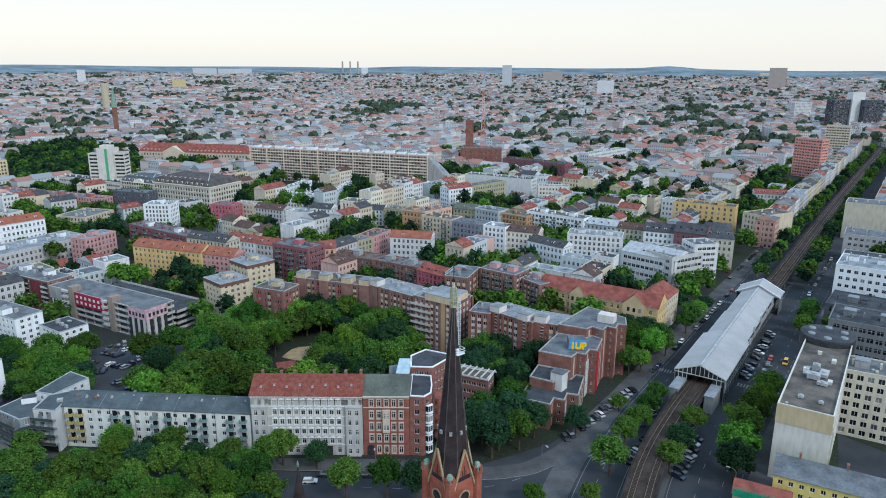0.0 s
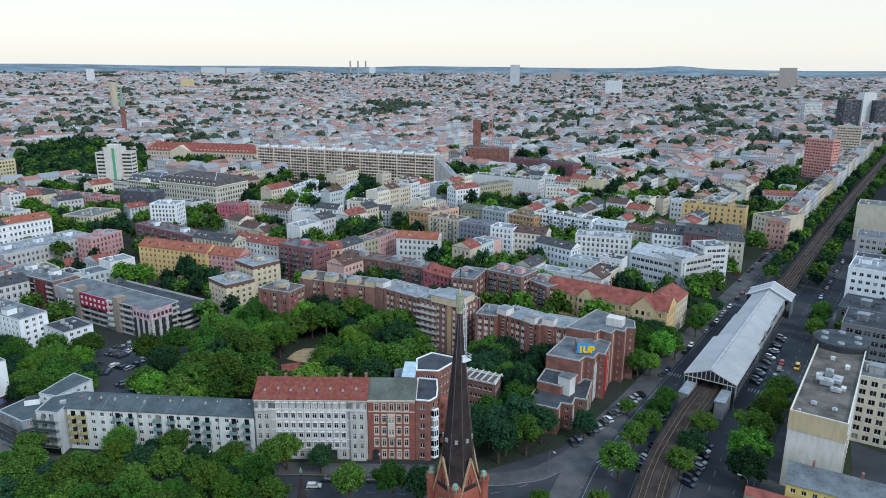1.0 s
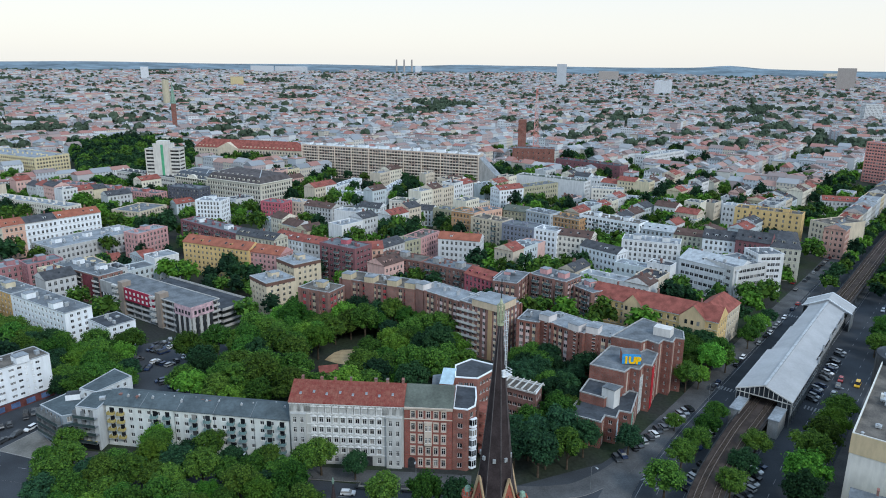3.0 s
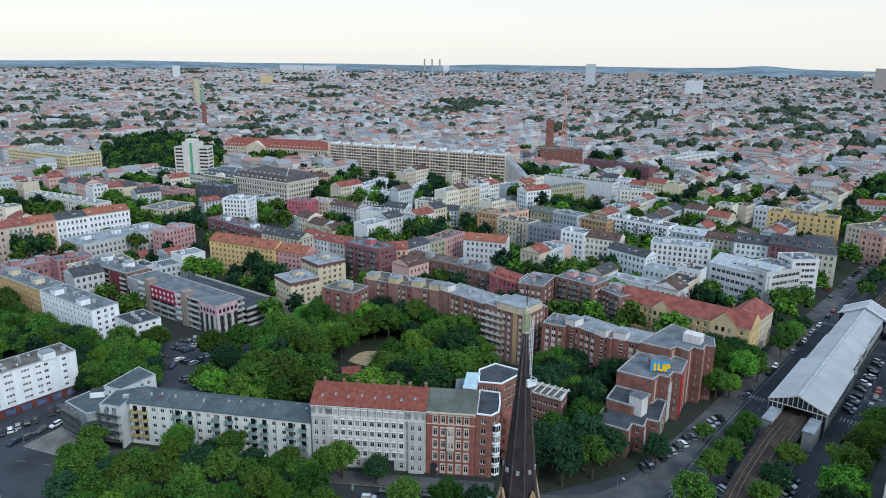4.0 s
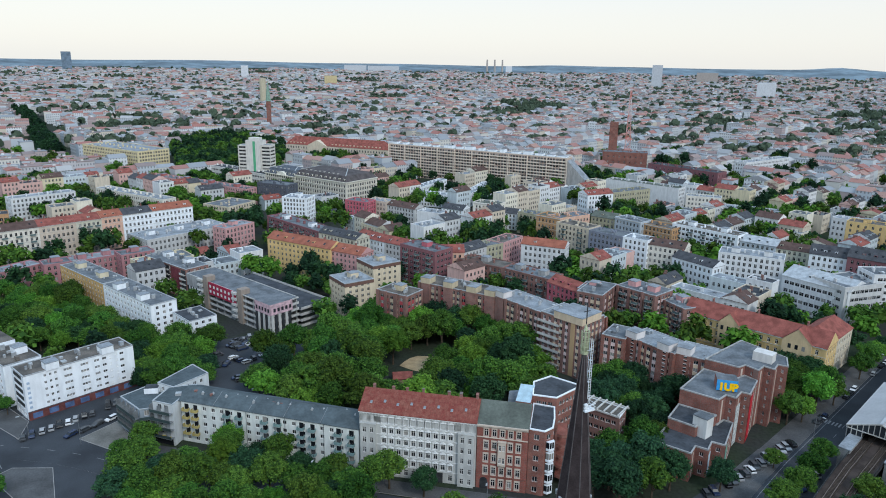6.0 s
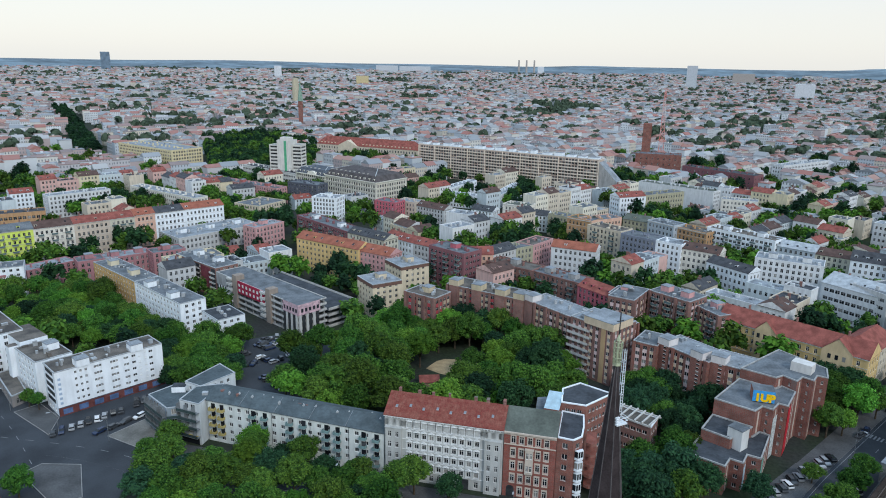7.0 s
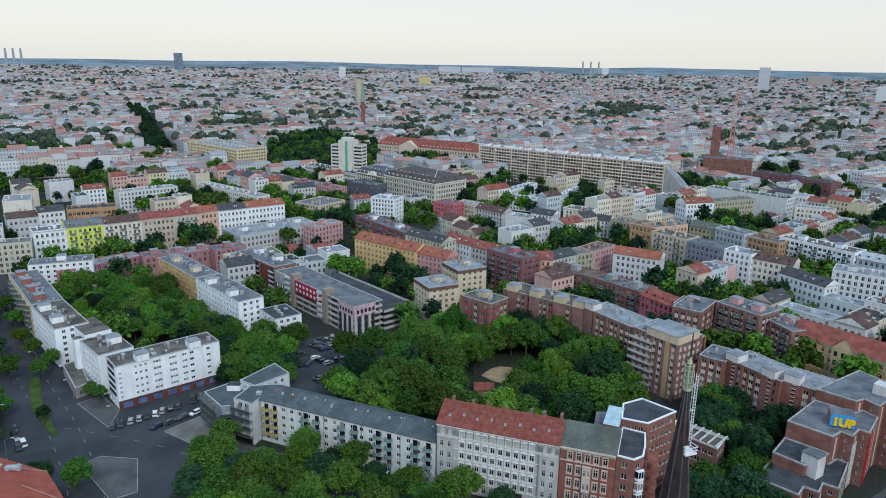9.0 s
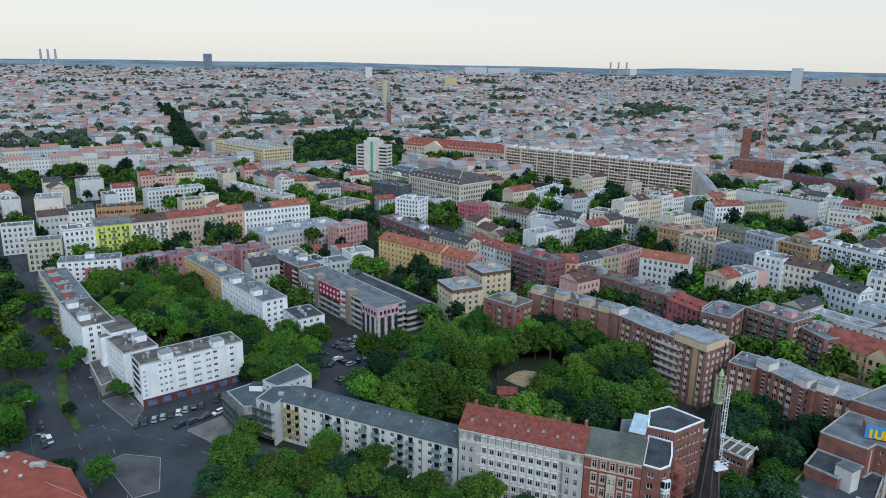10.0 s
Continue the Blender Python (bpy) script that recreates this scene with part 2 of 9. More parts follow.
# ---------------------------------------------------------------- mesh helpers
class Shape:
    """Collects faces, with a material slot for each, and becomes one mesh."""

    def __init__(self):
        self.v, self.f, self.m = [], [], []

    def face(self, pts, m=0):
        i = len(self.v)
        self.v.extend(pts)
        self.f.append(tuple(range(i, i + len(pts))))
        self.m.append(m)

    def box(self, x0, y0, z0, x1, y1, z1, m=0, bottom=False, top=None):
        a, b, c, d = (x0, y0), (x1, y0), (x1, y1), (x0, y1)
        i = len(self.v)
        self.v.extend([(*p, z0) for p in (a, b, c, d)] + [(*p, z1) for p in (a, b, c, d)])
        fs = [(0, 1, 5, 4), (1, 2, 6, 5), (2, 3, 7, 6), (3, 0, 4, 7), (4, 5, 6, 7)]
        if bottom:
            fs.append((3, 2, 1, 0))
        for k, q in enumerate(fs):
            self.f.append(tuple(i + j for j in q))
            self.m.append(top if (k == 4 and top is not None) else m)

    def prism(self, poly, z0, z1, m=0, top=None):
        n, i = len(poly), len(self.v)
        self.v.extend([(x, y, z0) for x, y in poly] + [(x, y, z1) for x, y in poly])
        for k in range(n):
            j = (k + 1) % n
            self.f.append((i + k, i + j, i + n + j, i + n + k))
            self.m.append(m)
        self.f.append(tuple(range(i + n, i + 2 * n)))
        self.m.append(m if top is None else top)

    def frustum(self, cx, cy, z0, r0, z1, r1, n=8, turn=0.0, m=0, cap=True):
        i = len(self.v)
        for z, r in ((z0, r0), (z1, r1)):
            for k in range(n):
                a = turn + 2 * math.pi * k / n
                self.v.append((cx + r * math.cos(a), cy + r * math.sin(a), z))
        for k in range(n):
            j = (k + 1) % n
            self.f.append((i + k, i + j, i + n + j, i + n + k))
            self.m.append(m)
        if cap:
            self.f.append(tuple(range(i + n, i + 2 * n)))
            self.m.append(m)

    def bar(self, a, b, r, m=0):
        """A square bar from a to b."""
        a, b = Vector(a), Vector(b)
        d = (b - a).normalized()
        s = d.cross(Vector((0, 0, 1)) if abs(d.z) < 0.9 else Vector((1, 0, 0))).normalized() * r
        t = d.cross(s).normalized() * r
        i = len(self.v)
        for p in (a, b):
            self.v.extend([tuple(p + s + t), tuple(p - s + t), tuple(p - s - t), tuple(p + s - t)])
        for q in ((0, 1, 5, 4), (1, 2, 6, 5), (2, 3, 7, 6), (3, 0, 4, 7), (3, 2, 1, 0), (4, 5, 6, 7)):
            self.f.append(tuple(i + k for k in q))
            self.m.append(m)

    def mesh(self, name, mats):
        me = bpy.data.meshes.new(name)
        if len(self.v) < 9000:                       # faces that touch share their corners
            ids, order, verts = {}, [], []
            for p in self.v:
                k = (round(p[0], 4), round(p[1], 4), round(p[2], 4))
                if k not in ids:
                    ids[k] = len(verts)
                    verts.append(p)
                order.append(ids[k])
            keep = [i for i, f in enumerate(self.f) if len({order[j] for j in f}) == len(f)]
            self.v, self.f, self.m = verts, [tuple(order[j] for j in self.f[i]) for i in keep], [self.m[i] for i in keep]
        me.from_pydata(self.v, [], self.f)
        for mt in mats:
            me.materials.append(mt)
        if len(mats) > 1:
            me.polygons.foreach_set("material_index", self.m)
        me.update()
        return me


def part(name, shape, mats, parent, label="", at=None):
    """One mesh object under a thing or under a part; shape may be a mesh that is shared."""
    if not isinstance(mats, (list, tuple)):
        mats = [mats]
    me = shape if isinstance(shape, bpy.types.Mesh) else shape.mesh(name, mats)
    ob = new(name, me)
    ob.parent = parent
    if at is not None:
        ob.matrix_local = at
    if label:
        tagged(ob, label)
    return ob


def thing(name, m, label, category, group="", kind=""):
    ob = new(name)
    ob.empty_display_size = 0.5
    ob.matrix_world = m
    return tagged(ob, label, category, group, kind)


def solid(name, shape, mats, label, category, group="", kind=""):
    if not isinstance(mats, (list, tuple)):
        mats = [mats]
    ob = new(name, shape.mesh(name, mats))
    return tagged(ob, label, category, group, kind)


def wall_face(s, ox, oy, dx, dy, length, z0, z1, holes, depth=0.22, m=0, rm=None, strip=None):
    """A wall from (ox, oy) along (dx, dy), with real openings (u0, u1, v0, v1) that are set back."""
    rm = m if rm is None else rm
    nx, ny = -dy, dx                                   # inwards
    P = lambda u, z, k=0.0: (ox + dx * u + nx * k, oy + dy * u + ny * k, z)
    if not holes:
        s.face([P(0, z0), P(length, z0), P(length, z1), P(0, z1)], m)
        return
    rows = {}
    for h in holes:
        rows.setdefault((round(h[2], 3), round(h[3], 3)), []).append(h)
    zc = z0
    for (a, b), hs in sorted(rows.items()):
        if a > zc + 1e-4:
            if strip is None or zc == z0:
                s.face([P(0, zc), P(length, zc), P(length, a), P(0, a)], m)
            else:                                       # panels between the windows of one column
                uc = 0.0
                for k, h in enumerate(sorted(hs)):
                    s.face([P(uc, zc), P(h[0], zc), P(h[0], a), P(uc, a)], m)
                    s.face([P(h[0], zc), P(h[1], zc), P(h[1], a), P(h[0], a)], strip + (k // 2) % 2)
                    uc = h[1]
                s.face([P(uc, zc), P(length, zc), P(length, a), P(uc, a)], m)
        uc = 0.0
        for h in sorted(hs):
            s.face([P(uc, a), P(h[0], a), P(h[0], b), P(uc, b)], m)
            uc = h[1]
            s.face([P(h[0], a), P(h[1], a), P(h[1], a, depth), P(h[0], a, depth)], rm)
            s.face([P(h[0], b, depth), P(h[1], b, depth), P(h[1], b), P(h[0], b)], rm)
            s.face([P(h[0], a), P(h[0], a, depth), P(h[0], b, depth), P(h[0], b)], rm)
            s.face([P(h[1], a, depth), P(h[1], a), P(h[1], b), P(h[1], b, depth)], rm)
        s.face([P(uc, a), P(length, a), P(length, b), P(uc, b)], m)
        zc = b
    if zc < z1 - 1e-4:
        s.face([P(0, zc), P(length, zc), P(length, z1), P(0, z1)], m)


def grid(length, floors, floor_h, pitch, w, h, sill=0.9, z0=0.0, margin=None, skip=0):
    """Openings in regular bays and storeys."""
    n = max(1, int((length - 0.8) / pitch))
    first = (length - (n - 1) * pitch) / 2
    out = []
    for k in range(skip, floors):
        for i in range(n):
            c = first + i * pitch
            out.append((c - w / 2, c + w / 2, z0 + k * floor_h + sill, z0 + k * floor_h + sill + h))
    return out


WINDOWS = {}


def window_mesh(w, h, kind="cross"):
    """Frame, glazing bars, sill and panes of one window, in its opening's own axes."""
    key = (round(w, 2), round(h, 2), kind)
    if key in WINDOWS:
        return WINDOWS[key]
    s, t = Shape(), 0.075
    xs, zs = [0, t], [0, t]
    if kind in ("cross", "pair"):
        xs += [w / 2 - 0.045, w / 2 + 0.045]
    if kind == "trio":
        xs += [w / 3 - 0.04, w / 3 + 0.04, w * 2 / 3 - 0.04, w * 2 / 3 + 0.04]
    if kind == "cross":
        zs += [h * 0.66, h * 0.66 + 0.08]
    xs, zs = xs + [w - t, w], zs + [h - t, h]
    ids = {}

    def corner(x, y, z):
        if (x, y, z) not in ids:
            ids[x, y, z] = len(s.v)
            s.v.append((x, y, z))
        return ids[x, y, z]

    def quad(pts, m):
        s.f.append(tuple(corner(*p) for p in pts))
        s.m.append(m)

    for i in range(len(xs) - 1):
        for j in range(len(zs) - 1):
            x0, x1, z0, z1 = xs[i], xs[i + 1], zs[j], zs[j + 1]
            if i % 2 and j % 2:
                quad([(x0, 0.06, z0), (x1, 0.06, z0), (x1, 0.06, z1), (x0, 0.06, z1)], 1)
                for p, q in (((x0, z0), (x1, z0)), ((x1, z0), (x1, z1)), ((x1, z1), (x0, z1)), ((x0, z1), (x0, z0))):
                    quad([(p[0], 0, p[1]), (q[0], 0, q[1]), (q[0], 0.06, q[1]), (p[0], 0.06, p[1])], 0)
            else:
                quad([(x0, 0, z0), (x1, 0, z0), (x1, 0, z1), (x0, 0, z1)], 0)
    quad([(0, 0, 0), (w, 0, 0), (w, -0.24, -0.03), (0, -0.24, -0.03)], 0)
    WINDOWS[key] = s.mesh("window", [FRAME, GLASS])
    return WINDOWS[key]


def place_windows(parent, ox, oy, dx, dy, holes, depth=0.22, kind="cross"):
    nx, ny = -dy, dx
    ang = math.degrees(math.atan2(dy, dx))
    for u0, u1, a, b in holes:
        part("window", window_mesh(u1 - u0, b - a, kind), (), parent,
             at=pose(ox + dx * u0 + nx * (depth - 0.04), oy + dy * u0 + ny * (depth - 0.04), a, 0, 0, ang))


def far_windows(s, ox, oy, dx, dy, holes, depth=0.22):
    """Panes and frames too small to pick apart singly."""
    nx, ny = -dy, dx
    P = lambda u, z, k: (ox + dx * u + nx * k, oy + dy * u + ny * k, z)
    for u0, u1, a, b in holes:
        s.face([P(u0, a, depth), P(u1, a, depth), P(u1, b, depth), P(u0, b, depth)], 1)
        c = (u0 + u1) / 2
        s.face([P(c - 0.04, a, depth - 0.03), P(c + 0.04, a, depth - 0.03), P(c + 0.04, b, depth - 0.03), P(c - 0.04, b, depth - 0.03)], 0)
        t = a + (b - a) * 0.66
        s.face([P(u0, t, depth - 0.03), P(u1, t, depth - 0.03), P(u1, t + 0.06, depth - 0.03), P(u0, t + 0.06, depth - 0.03)], 0)


def gable_roof(L, D, eave, rise, over=0.35, ridge=0.5, hip=0.0, m_roof=0, m_wall=1):
    s = Shape()
    y = D * ridge
    a, b = (-over, -over, eave - 0.12), (L + over, -over, eave - 0.12)
    c, d = (L + over, D + over, eave - 0.12), (-over, D + over, eave - 0.12)
    r0, r1 = (hip - over * (hip == 0), y, eave + rise), (L - hip + over * (hip == 0), y, eave + rise)
    up = lambda p: (p[0], p[1], p[2] + 0.18)
    s.face([up(a), up(b), up(r1), up(r0)], m_roof)
    s.face([up(c), up(d), up(r0), up(r1)], m_roof)
    s.face([up(b), up(c), up(r1)], m_roof if hip else m_wall)
    s.face([up(d), up(a), up(r0)], m_roof if hip else m_wall)
    for p, q in ((a, b), (b, c), (c, d), (d, a)):
        s.face([p, q, up(q), up(p)], m_roof)
    s.face([d, c, b, a], m_wall)
    return s


def ring_roof(pts, eave, parapet, t=0.3, out=0.06):
    """A flat roof inside a parapet, on any outline."""
    s, n = Shape(), len(pts)
    ins, outs = [], []
    for i in range(n):
        p, a, b = Vector(pts[i]), Vector(pts[i - 1]), Vector(pts[(i + 1) % n])
        d0, d1 = (p - a).normalized(), (b - p).normalized()
        m = Vector((-d0.y - d1.y, d0.x + d1.x))
        m /= max(0.3, 0.5 * m.length_squared)
        ins.append(p + m * t)
        outs.append(p - m * out)
    z0, z1 = eave - 0.06, eave + parapet
    for i in range(n):
        j = (i + 1) % n
        s.face([(*outs[i], z0), (*outs[j], z0), (*outs[j], z1), (*outs[i], z1)], 1)
        s.face([(*outs[i], z1), (*outs[j], z1), (*ins[j], z1), (*ins[i], z1)], 1)
        s.face([(*ins[i], z1), (*ins[j], z1), (*ins[j], eave), (*ins[i], eave)], 1)
    s.face([(*p, eave) for p in ins], 0)
    return s


def flat_roof(L, D, eave, parapet=0.45):
    return ring_roof([(0, 0), (L, 0), (L, D), (0, D)], eave, parapet)


def roof_clutter(s, L, D, h, flat, rise, ridge, seed):
    """Hatches, stacks and duct boxes of a flat roof, or the stacks and dormers of a pitched one."""
    r = random.Random(seed)
    if flat:
        for k in range(2 + int(L / 6)):
            w, d, t = r.uniform(0.5, 1.7), r.uniform(0.5, 2.2), r.uniform(0.4, 1.5)
            if L < w + 2 or D < d + 3:
                continue
            x, y = r.uniform(0.8, L - w - 0.8), r.uniform(1.2, D - d - 1.2)
            s.box(x, y, h + 0.01, x + w, y + d, h + t, r.choice((0, 1, 1, 2)))
        for k in range(int(L / 8)):
            x = 4 + k * 8 + r.uniform(-1, 1)
            s.box(x - 0.3, D * 0.42, h + 0.01, x + 0.3, D * 0.42 + 1.5, h + 1.9, 1)
        return
    if rise > 8:
        return
    y1 = D * ridge
    for k in range(int(L / 5)):
        x = 2.5 + k * 5 + r.uniform(-0.6, 0.6)
        kind = r.random()
        if kind < 0.45 and x < L - 2:                   # dormer
            y = y1 * 0.3
            z = h + rise * 0.3
            s.box(x - 0.75, y, z - 0.4, x + 0.75, y + 2.2, z + 1.15, 1, top=0)
            s.face([(x - 0.5, y - 0.02, z + 0.15), (x + 0.5, y - 0.02, z + 0.15), (x + 0.5, y - 0.02, z + 0.95), (x - 0.5, y - 0.02, z + 0.95)], 3)
        elif kind < 0.8:                                # stack at the ridge
            s.box(x - 0.3, y1 - 0.2, h + rise - 0.6, x + 0.3, y1 + 1.0, h + rise + r.uniform(0.6, 1.4), 2)
        else:                                           # roof window
            y = y1 * 0.5
            z = h + rise * 0.5 + 0.22
            s.face([(x - 0.5, y - 0.6, z - 0.6 * rise / y1 + 0.05), (x + 0.5, y - 0.6, z - 0.6 * rise / y1 + 0.05), (x + 0.5, y + 0.6, z + 0.6 * rise / y1 + 0.05), (x - 0.5, y + 0.6, z + 0.6 * rise / y1 + 0.05)], 3)


def chimney(x, y, z, h=1.6, parent=None, w=0.55, d=1.3, mat=None):
    s = Shape()
    s.box(-w / 2, -d / 2, -1.2, w / 2, d / 2, h)
    s.box(-w / 2 - 0.06, -d / 2 - 0.06, h, w / 2 + 0.06, d / 2 + 0.06, h + 0.12, bottom=True)
    return part("chimney", s, mat or BRICK_BROWN, parent, at=pose(x, y, z))


def frame_of(x0, y0, x1, y1):
    """Local axes with x along the front from its left end, y into the house."""
    return pose(x0, y0, 0, 0, 0, math.degrees(math.atan2(y1 - y0, x1 - x0))), math.hypot(x1 - x0, y1 - y0)


rng = random.Random(7)
TREES_FREE = []          # footprints in which no tree is planted


def house(x0, y0, x1, y1, depth, floors, floor_h, wall, roof="flat", roof_mat=None, label="", name="apartment_house",
          near=False, pitch=2.75, win=(1.25, 1.9), kind="cross", rise=3.0, hip=0.0, ridge=0.5, parapet=0.45, lifts=0,
          lift_mat=None, chimneys=0, skylights=0, sides="frbl", top=0.6, balconies=0, trim=None, group="", panels=None, stairs=(), stair_mat=None, lift_at=None, edge_mat=None, slits=True, piers=0.0, front=None):
    """A house with openings on its sides, a roof of its own and what stands on that roof."""
    m, L = frame_of(x0, y0, x1, y1)
    h = floors * floor_h + top
    ob = thing(name, m, label, "house", group)
    TREES_FREE.append((m.inverted(), L, depth))
    walls, glass = Shape(), Shape()
    faces = {"f": (0, 0, 1, 0, L), "r": (L, 0, 0, 1, depth), "b": (L, depth, -1, 0, L), "l": (0, depth, 0, -1, depth)}
    for key, (ox, oy, dx, dy, length) in faces.items():
        holes = grid(length, floors, floor_h, pitch, *win) if key in sides and length > 4 else []
        if key == "f" and front:
            holes = front
        wall_face(walls, ox, oy, dx, dy, length, 0, h, holes, strip=1 if panels else None)
        if near and key in "frl":
            place_windows(ob, ox, oy, dx, dy, holes, kind=kind)
        else:
            far_windows(glass, ox, oy, dx, dy, holes)
    if trim:
        for k in range(1, floors + 1):
            z = k * floor_h + (0.2 if k == floors else 0.35)
            t = 0.35 if k == floors else 0.14
            cs = Shape()
            cs.box(-t / 2, -t, z, L + t / 2, -0.01, z + (0.45 if k == floors else 0.16), bottom=True)
            part("cornice", cs, trim, ob)
    part("wall", walls, [wall, *panels] if panels else wall, ob)
    if glass.f:
        tagged(part("glazing", glass, [FRAME, GLASS_FAR], ob), kind="stuff")
    rm = roof_mat or FELT
    if roof == "flat":
        rs = flat_roof(L, depth, h, parapet)
        top_mats = [rm, edge_mat or (wall if parapet > 0.3 else ZINC), FELT_LIGHT]
    else:
        rs = gable_roof(L, depth, h, rise, hip=hip, ridge=ridge)
        top_mats = [rm, wall, BRICK_BROWN, GLASS_FAR]
    if math.hypot(x0, y0) < 1000 and (roof == "flat" or not near) and name != "school" and "school-like" not in label:
        roof_clutter(rs, L, depth, h, roof == "flat", rise, ridge, int(x0 * 7 + y0 * 13))
    roof_ob = part("roof", rs, top_mats, ob)
    for k in range(lifts):
        s = Shape()
        w = min(4.2, depth * 0.4)
        s.box(-w / 2, -w / 2, 0, w / 2, w / 2, 2.5, 0)
        s.box(-w / 2 - 0.12, -w / 2 - 0.12, 2.5, w / 2 + 0.12, w / 2 + 0.12, 2.68, 1, bottom=True)
        part("lift_house", s, [lift_mat or wall, FELT_LIGHT], roof_ob, at=pose(L * (k + 0.5) / lifts, depth * (0.55 if lifts % 2 else 0.45) if lift_at is None else lift_at, h - 0.05))
    if piers:
        n = int(L / piers)
        for i in range(n + 1):
            u = min(max(L * i / n, 0.55), L - 0.55)
            if any(abs(u - q) < 3.2 for q in stairs):
                continue
            pr = Shape()
            pr.box(u - 0.55, -0.62, 0, u + 0.55, -0.004, h + 0.28)
            part("pier", pr, wall, ob)
    for u in stairs:
        # stair tower: a brick pier in front of the wall, and a rendered head above the roof
        sw = 2.4
        pier = Shape()
        pier.box(u - sw, -0.55, 0, u + sw, -0.004, h + 0.1)
        part("stair_pier", pier, wall, ob)
        head = Shape()
        head.box(u - sw - 0.05, -0.6, h + 0.1, u + sw + 0.05, 4.6, h + 2.7, 0)
        head.box(u - sw - 0.15, -0.7, h + 2.7, u + sw + 0.15, 4.7, h + 2.86, 1, bottom=True)
        part("stair_head", head, [stair_mat or plaster((0.66, 0.62, 0.6)), FELT_LIGHT], ob, "rendered stair head above the roof")
        if slits:
            for k in range(floors * 2):
                part("stair_window", SLIT, (), ob, at=pose(u + 0.9, -0.56, 1.2 + k * floor_h / 2))
    for k in range(chimneys):
        x = L * (k + 0.5) / chimneys
        chimney(x, depth * ridge + 0.4, h + (rise if roof != "flat" else 0.6), parent=roof_ob)
    if roof == "flat" and L > 12 and near:
        for k in range(int(L / 9)):
            s = Shape()
            s.frustum(0, 0, 0, 0.35, 0.7, 0.35, 8)
            s.frustum(0, 0, 0.7, 0.5, 0.85, 0.4, 8)
            part("roof_vent", s, ZINC, roof_ob, at=pose(rng.uniform(1.5, L - 1.5), rng.uniform(2, depth - 2), h))
    for k in range(skylights):
        sl = rise / (depth * ridge)
        x, y = L * (k + 0.5) / skylights, depth * ridge * 0.45
        s = Shape()
        s.box(-0.6, -0.8, 0, 0.6, 0.8, 0.16, 0, top=1)
        part("skylight", s, [ZINC, GLASS], roof_ob, at=pose(x, y, h + y * sl + 0.1, math.degrees(math.atan(sl))))
    if balconies:
        n = balconies
        for i in range(n):
            for k in range(1, floors):
                part("balcony", BALCONY, (), ob, at=pose(L * (i + 0.5) / n, 0, k * floor_h + 0.1))
    return ob


bs = Shape()
bs.box(-1.5, -1.25, -0.15, 1.5, 0.0, 0.0, 0, bottom=True)
bs.box(-1.5, -1.25, 0.0, 1.5, -1.17, 0.95, 1)
bs.box(-1.5, -1.17, 0.0, -1.42, 0.0, 0.95, 1)
bs.box(1.42, -1.17, 0.0, 1.5, 0.0, 0.95, 1)
BALCONY = bs.mesh("balcony", [CONCRETE_L, surface("balcony_panel_green", (0.11, 0.16, 0.16), 0.6, 5, 0.6, 0.2, 0)])

sl_ = Shape()
sl_.box(-0.55, -0.05, 0, 0.55, 0.0, 0.55, 1)
sl_.box(-0.62, -0.09, 0.55, 0.62, 0.0, 0.7, 0, bottom=True)
SLIT = sl_.mesh("stair_window", [FRAME, GLASS])

# ---------------------------------------------------------------- ground, streets
EDGE_NEAR, EDGE_FAR, RISE = 2400.0, 4850.0, 86.0


def ground_z(r):
    """Level city, with the land swelling gently towards the horizon."""
    k = max(0.0, (r - EDGE_NEAR) / (EDGE_FAR - EDGE_NEAR))
    return RISE * k * k * (1.5 - 0.5 * k)


gs = Shape()
rings, spokes = [0, 150, 400, 800, 1400, 2000, 2400, 2700, 3000, 3300, 3600, 3900, 4200, 4500, 4850], 96
for r in rings[1:]:
    for k in range(spokes):
        a = 2 * math.pi * k / spokes
        hill = 1 + 0.05 * math.sin(3 * a + 1) + 0.04 * math.sin(7 * a) if r > 4000 else 1
        gs.v.append((r * math.cos(a), r * math.sin(a), ground_z(r) * hill))
gs.v.append((0, 0, 0))
centre = len(gs.v) - 1
for i in range(len(rings) - 1):
    for k in range(spokes):
        j = (k + 1) % spokes
        if i == 0:
            gs.f.append((centre, k, j))
        else:
            gs.f.append(((i - 1) * spokes + k, i * spokes + k, i * spokes + j, (i - 1) * spokes + j))
        gs.m.append(0)
solid("ground", gs, SOIL, "level city ground of worn soil and paving", "ground", kind="structure")


def offset_line(pts, d):
    out = []
    for i, p in enumerate(pts):
        a, b = Vector(pts[max(0, i - 1)]), Vector(pts[min(len(pts) - 1, i + 1)])
        t = (b - a).normalized()
        out.append((p[0] - t.y * d, p[1] + t.x * d))
    return out


def smooth(pts, n=6):
    """A smooth line through the points."""
    out = []
    for i in range(len(pts) - 1):
        p0, p1, p2, p3 = pts[max(0, i - 1)], pts[i], pts[i + 1], pts[min(len(pts) - 1, i + 2)]
        for k in range(n):
            t = k / n
            out.append(tuple(0.5 * (2 * b + (c - a) * t + (2 * a - 5 * b + 4 * c - d) * t * t + (3 * b - a - 3 * c + d) * t ** 3)
                             for a, b, c, d in zip(p0, p1, p2, p3)))
    out.append(tuple(pts[-1]))
    return out


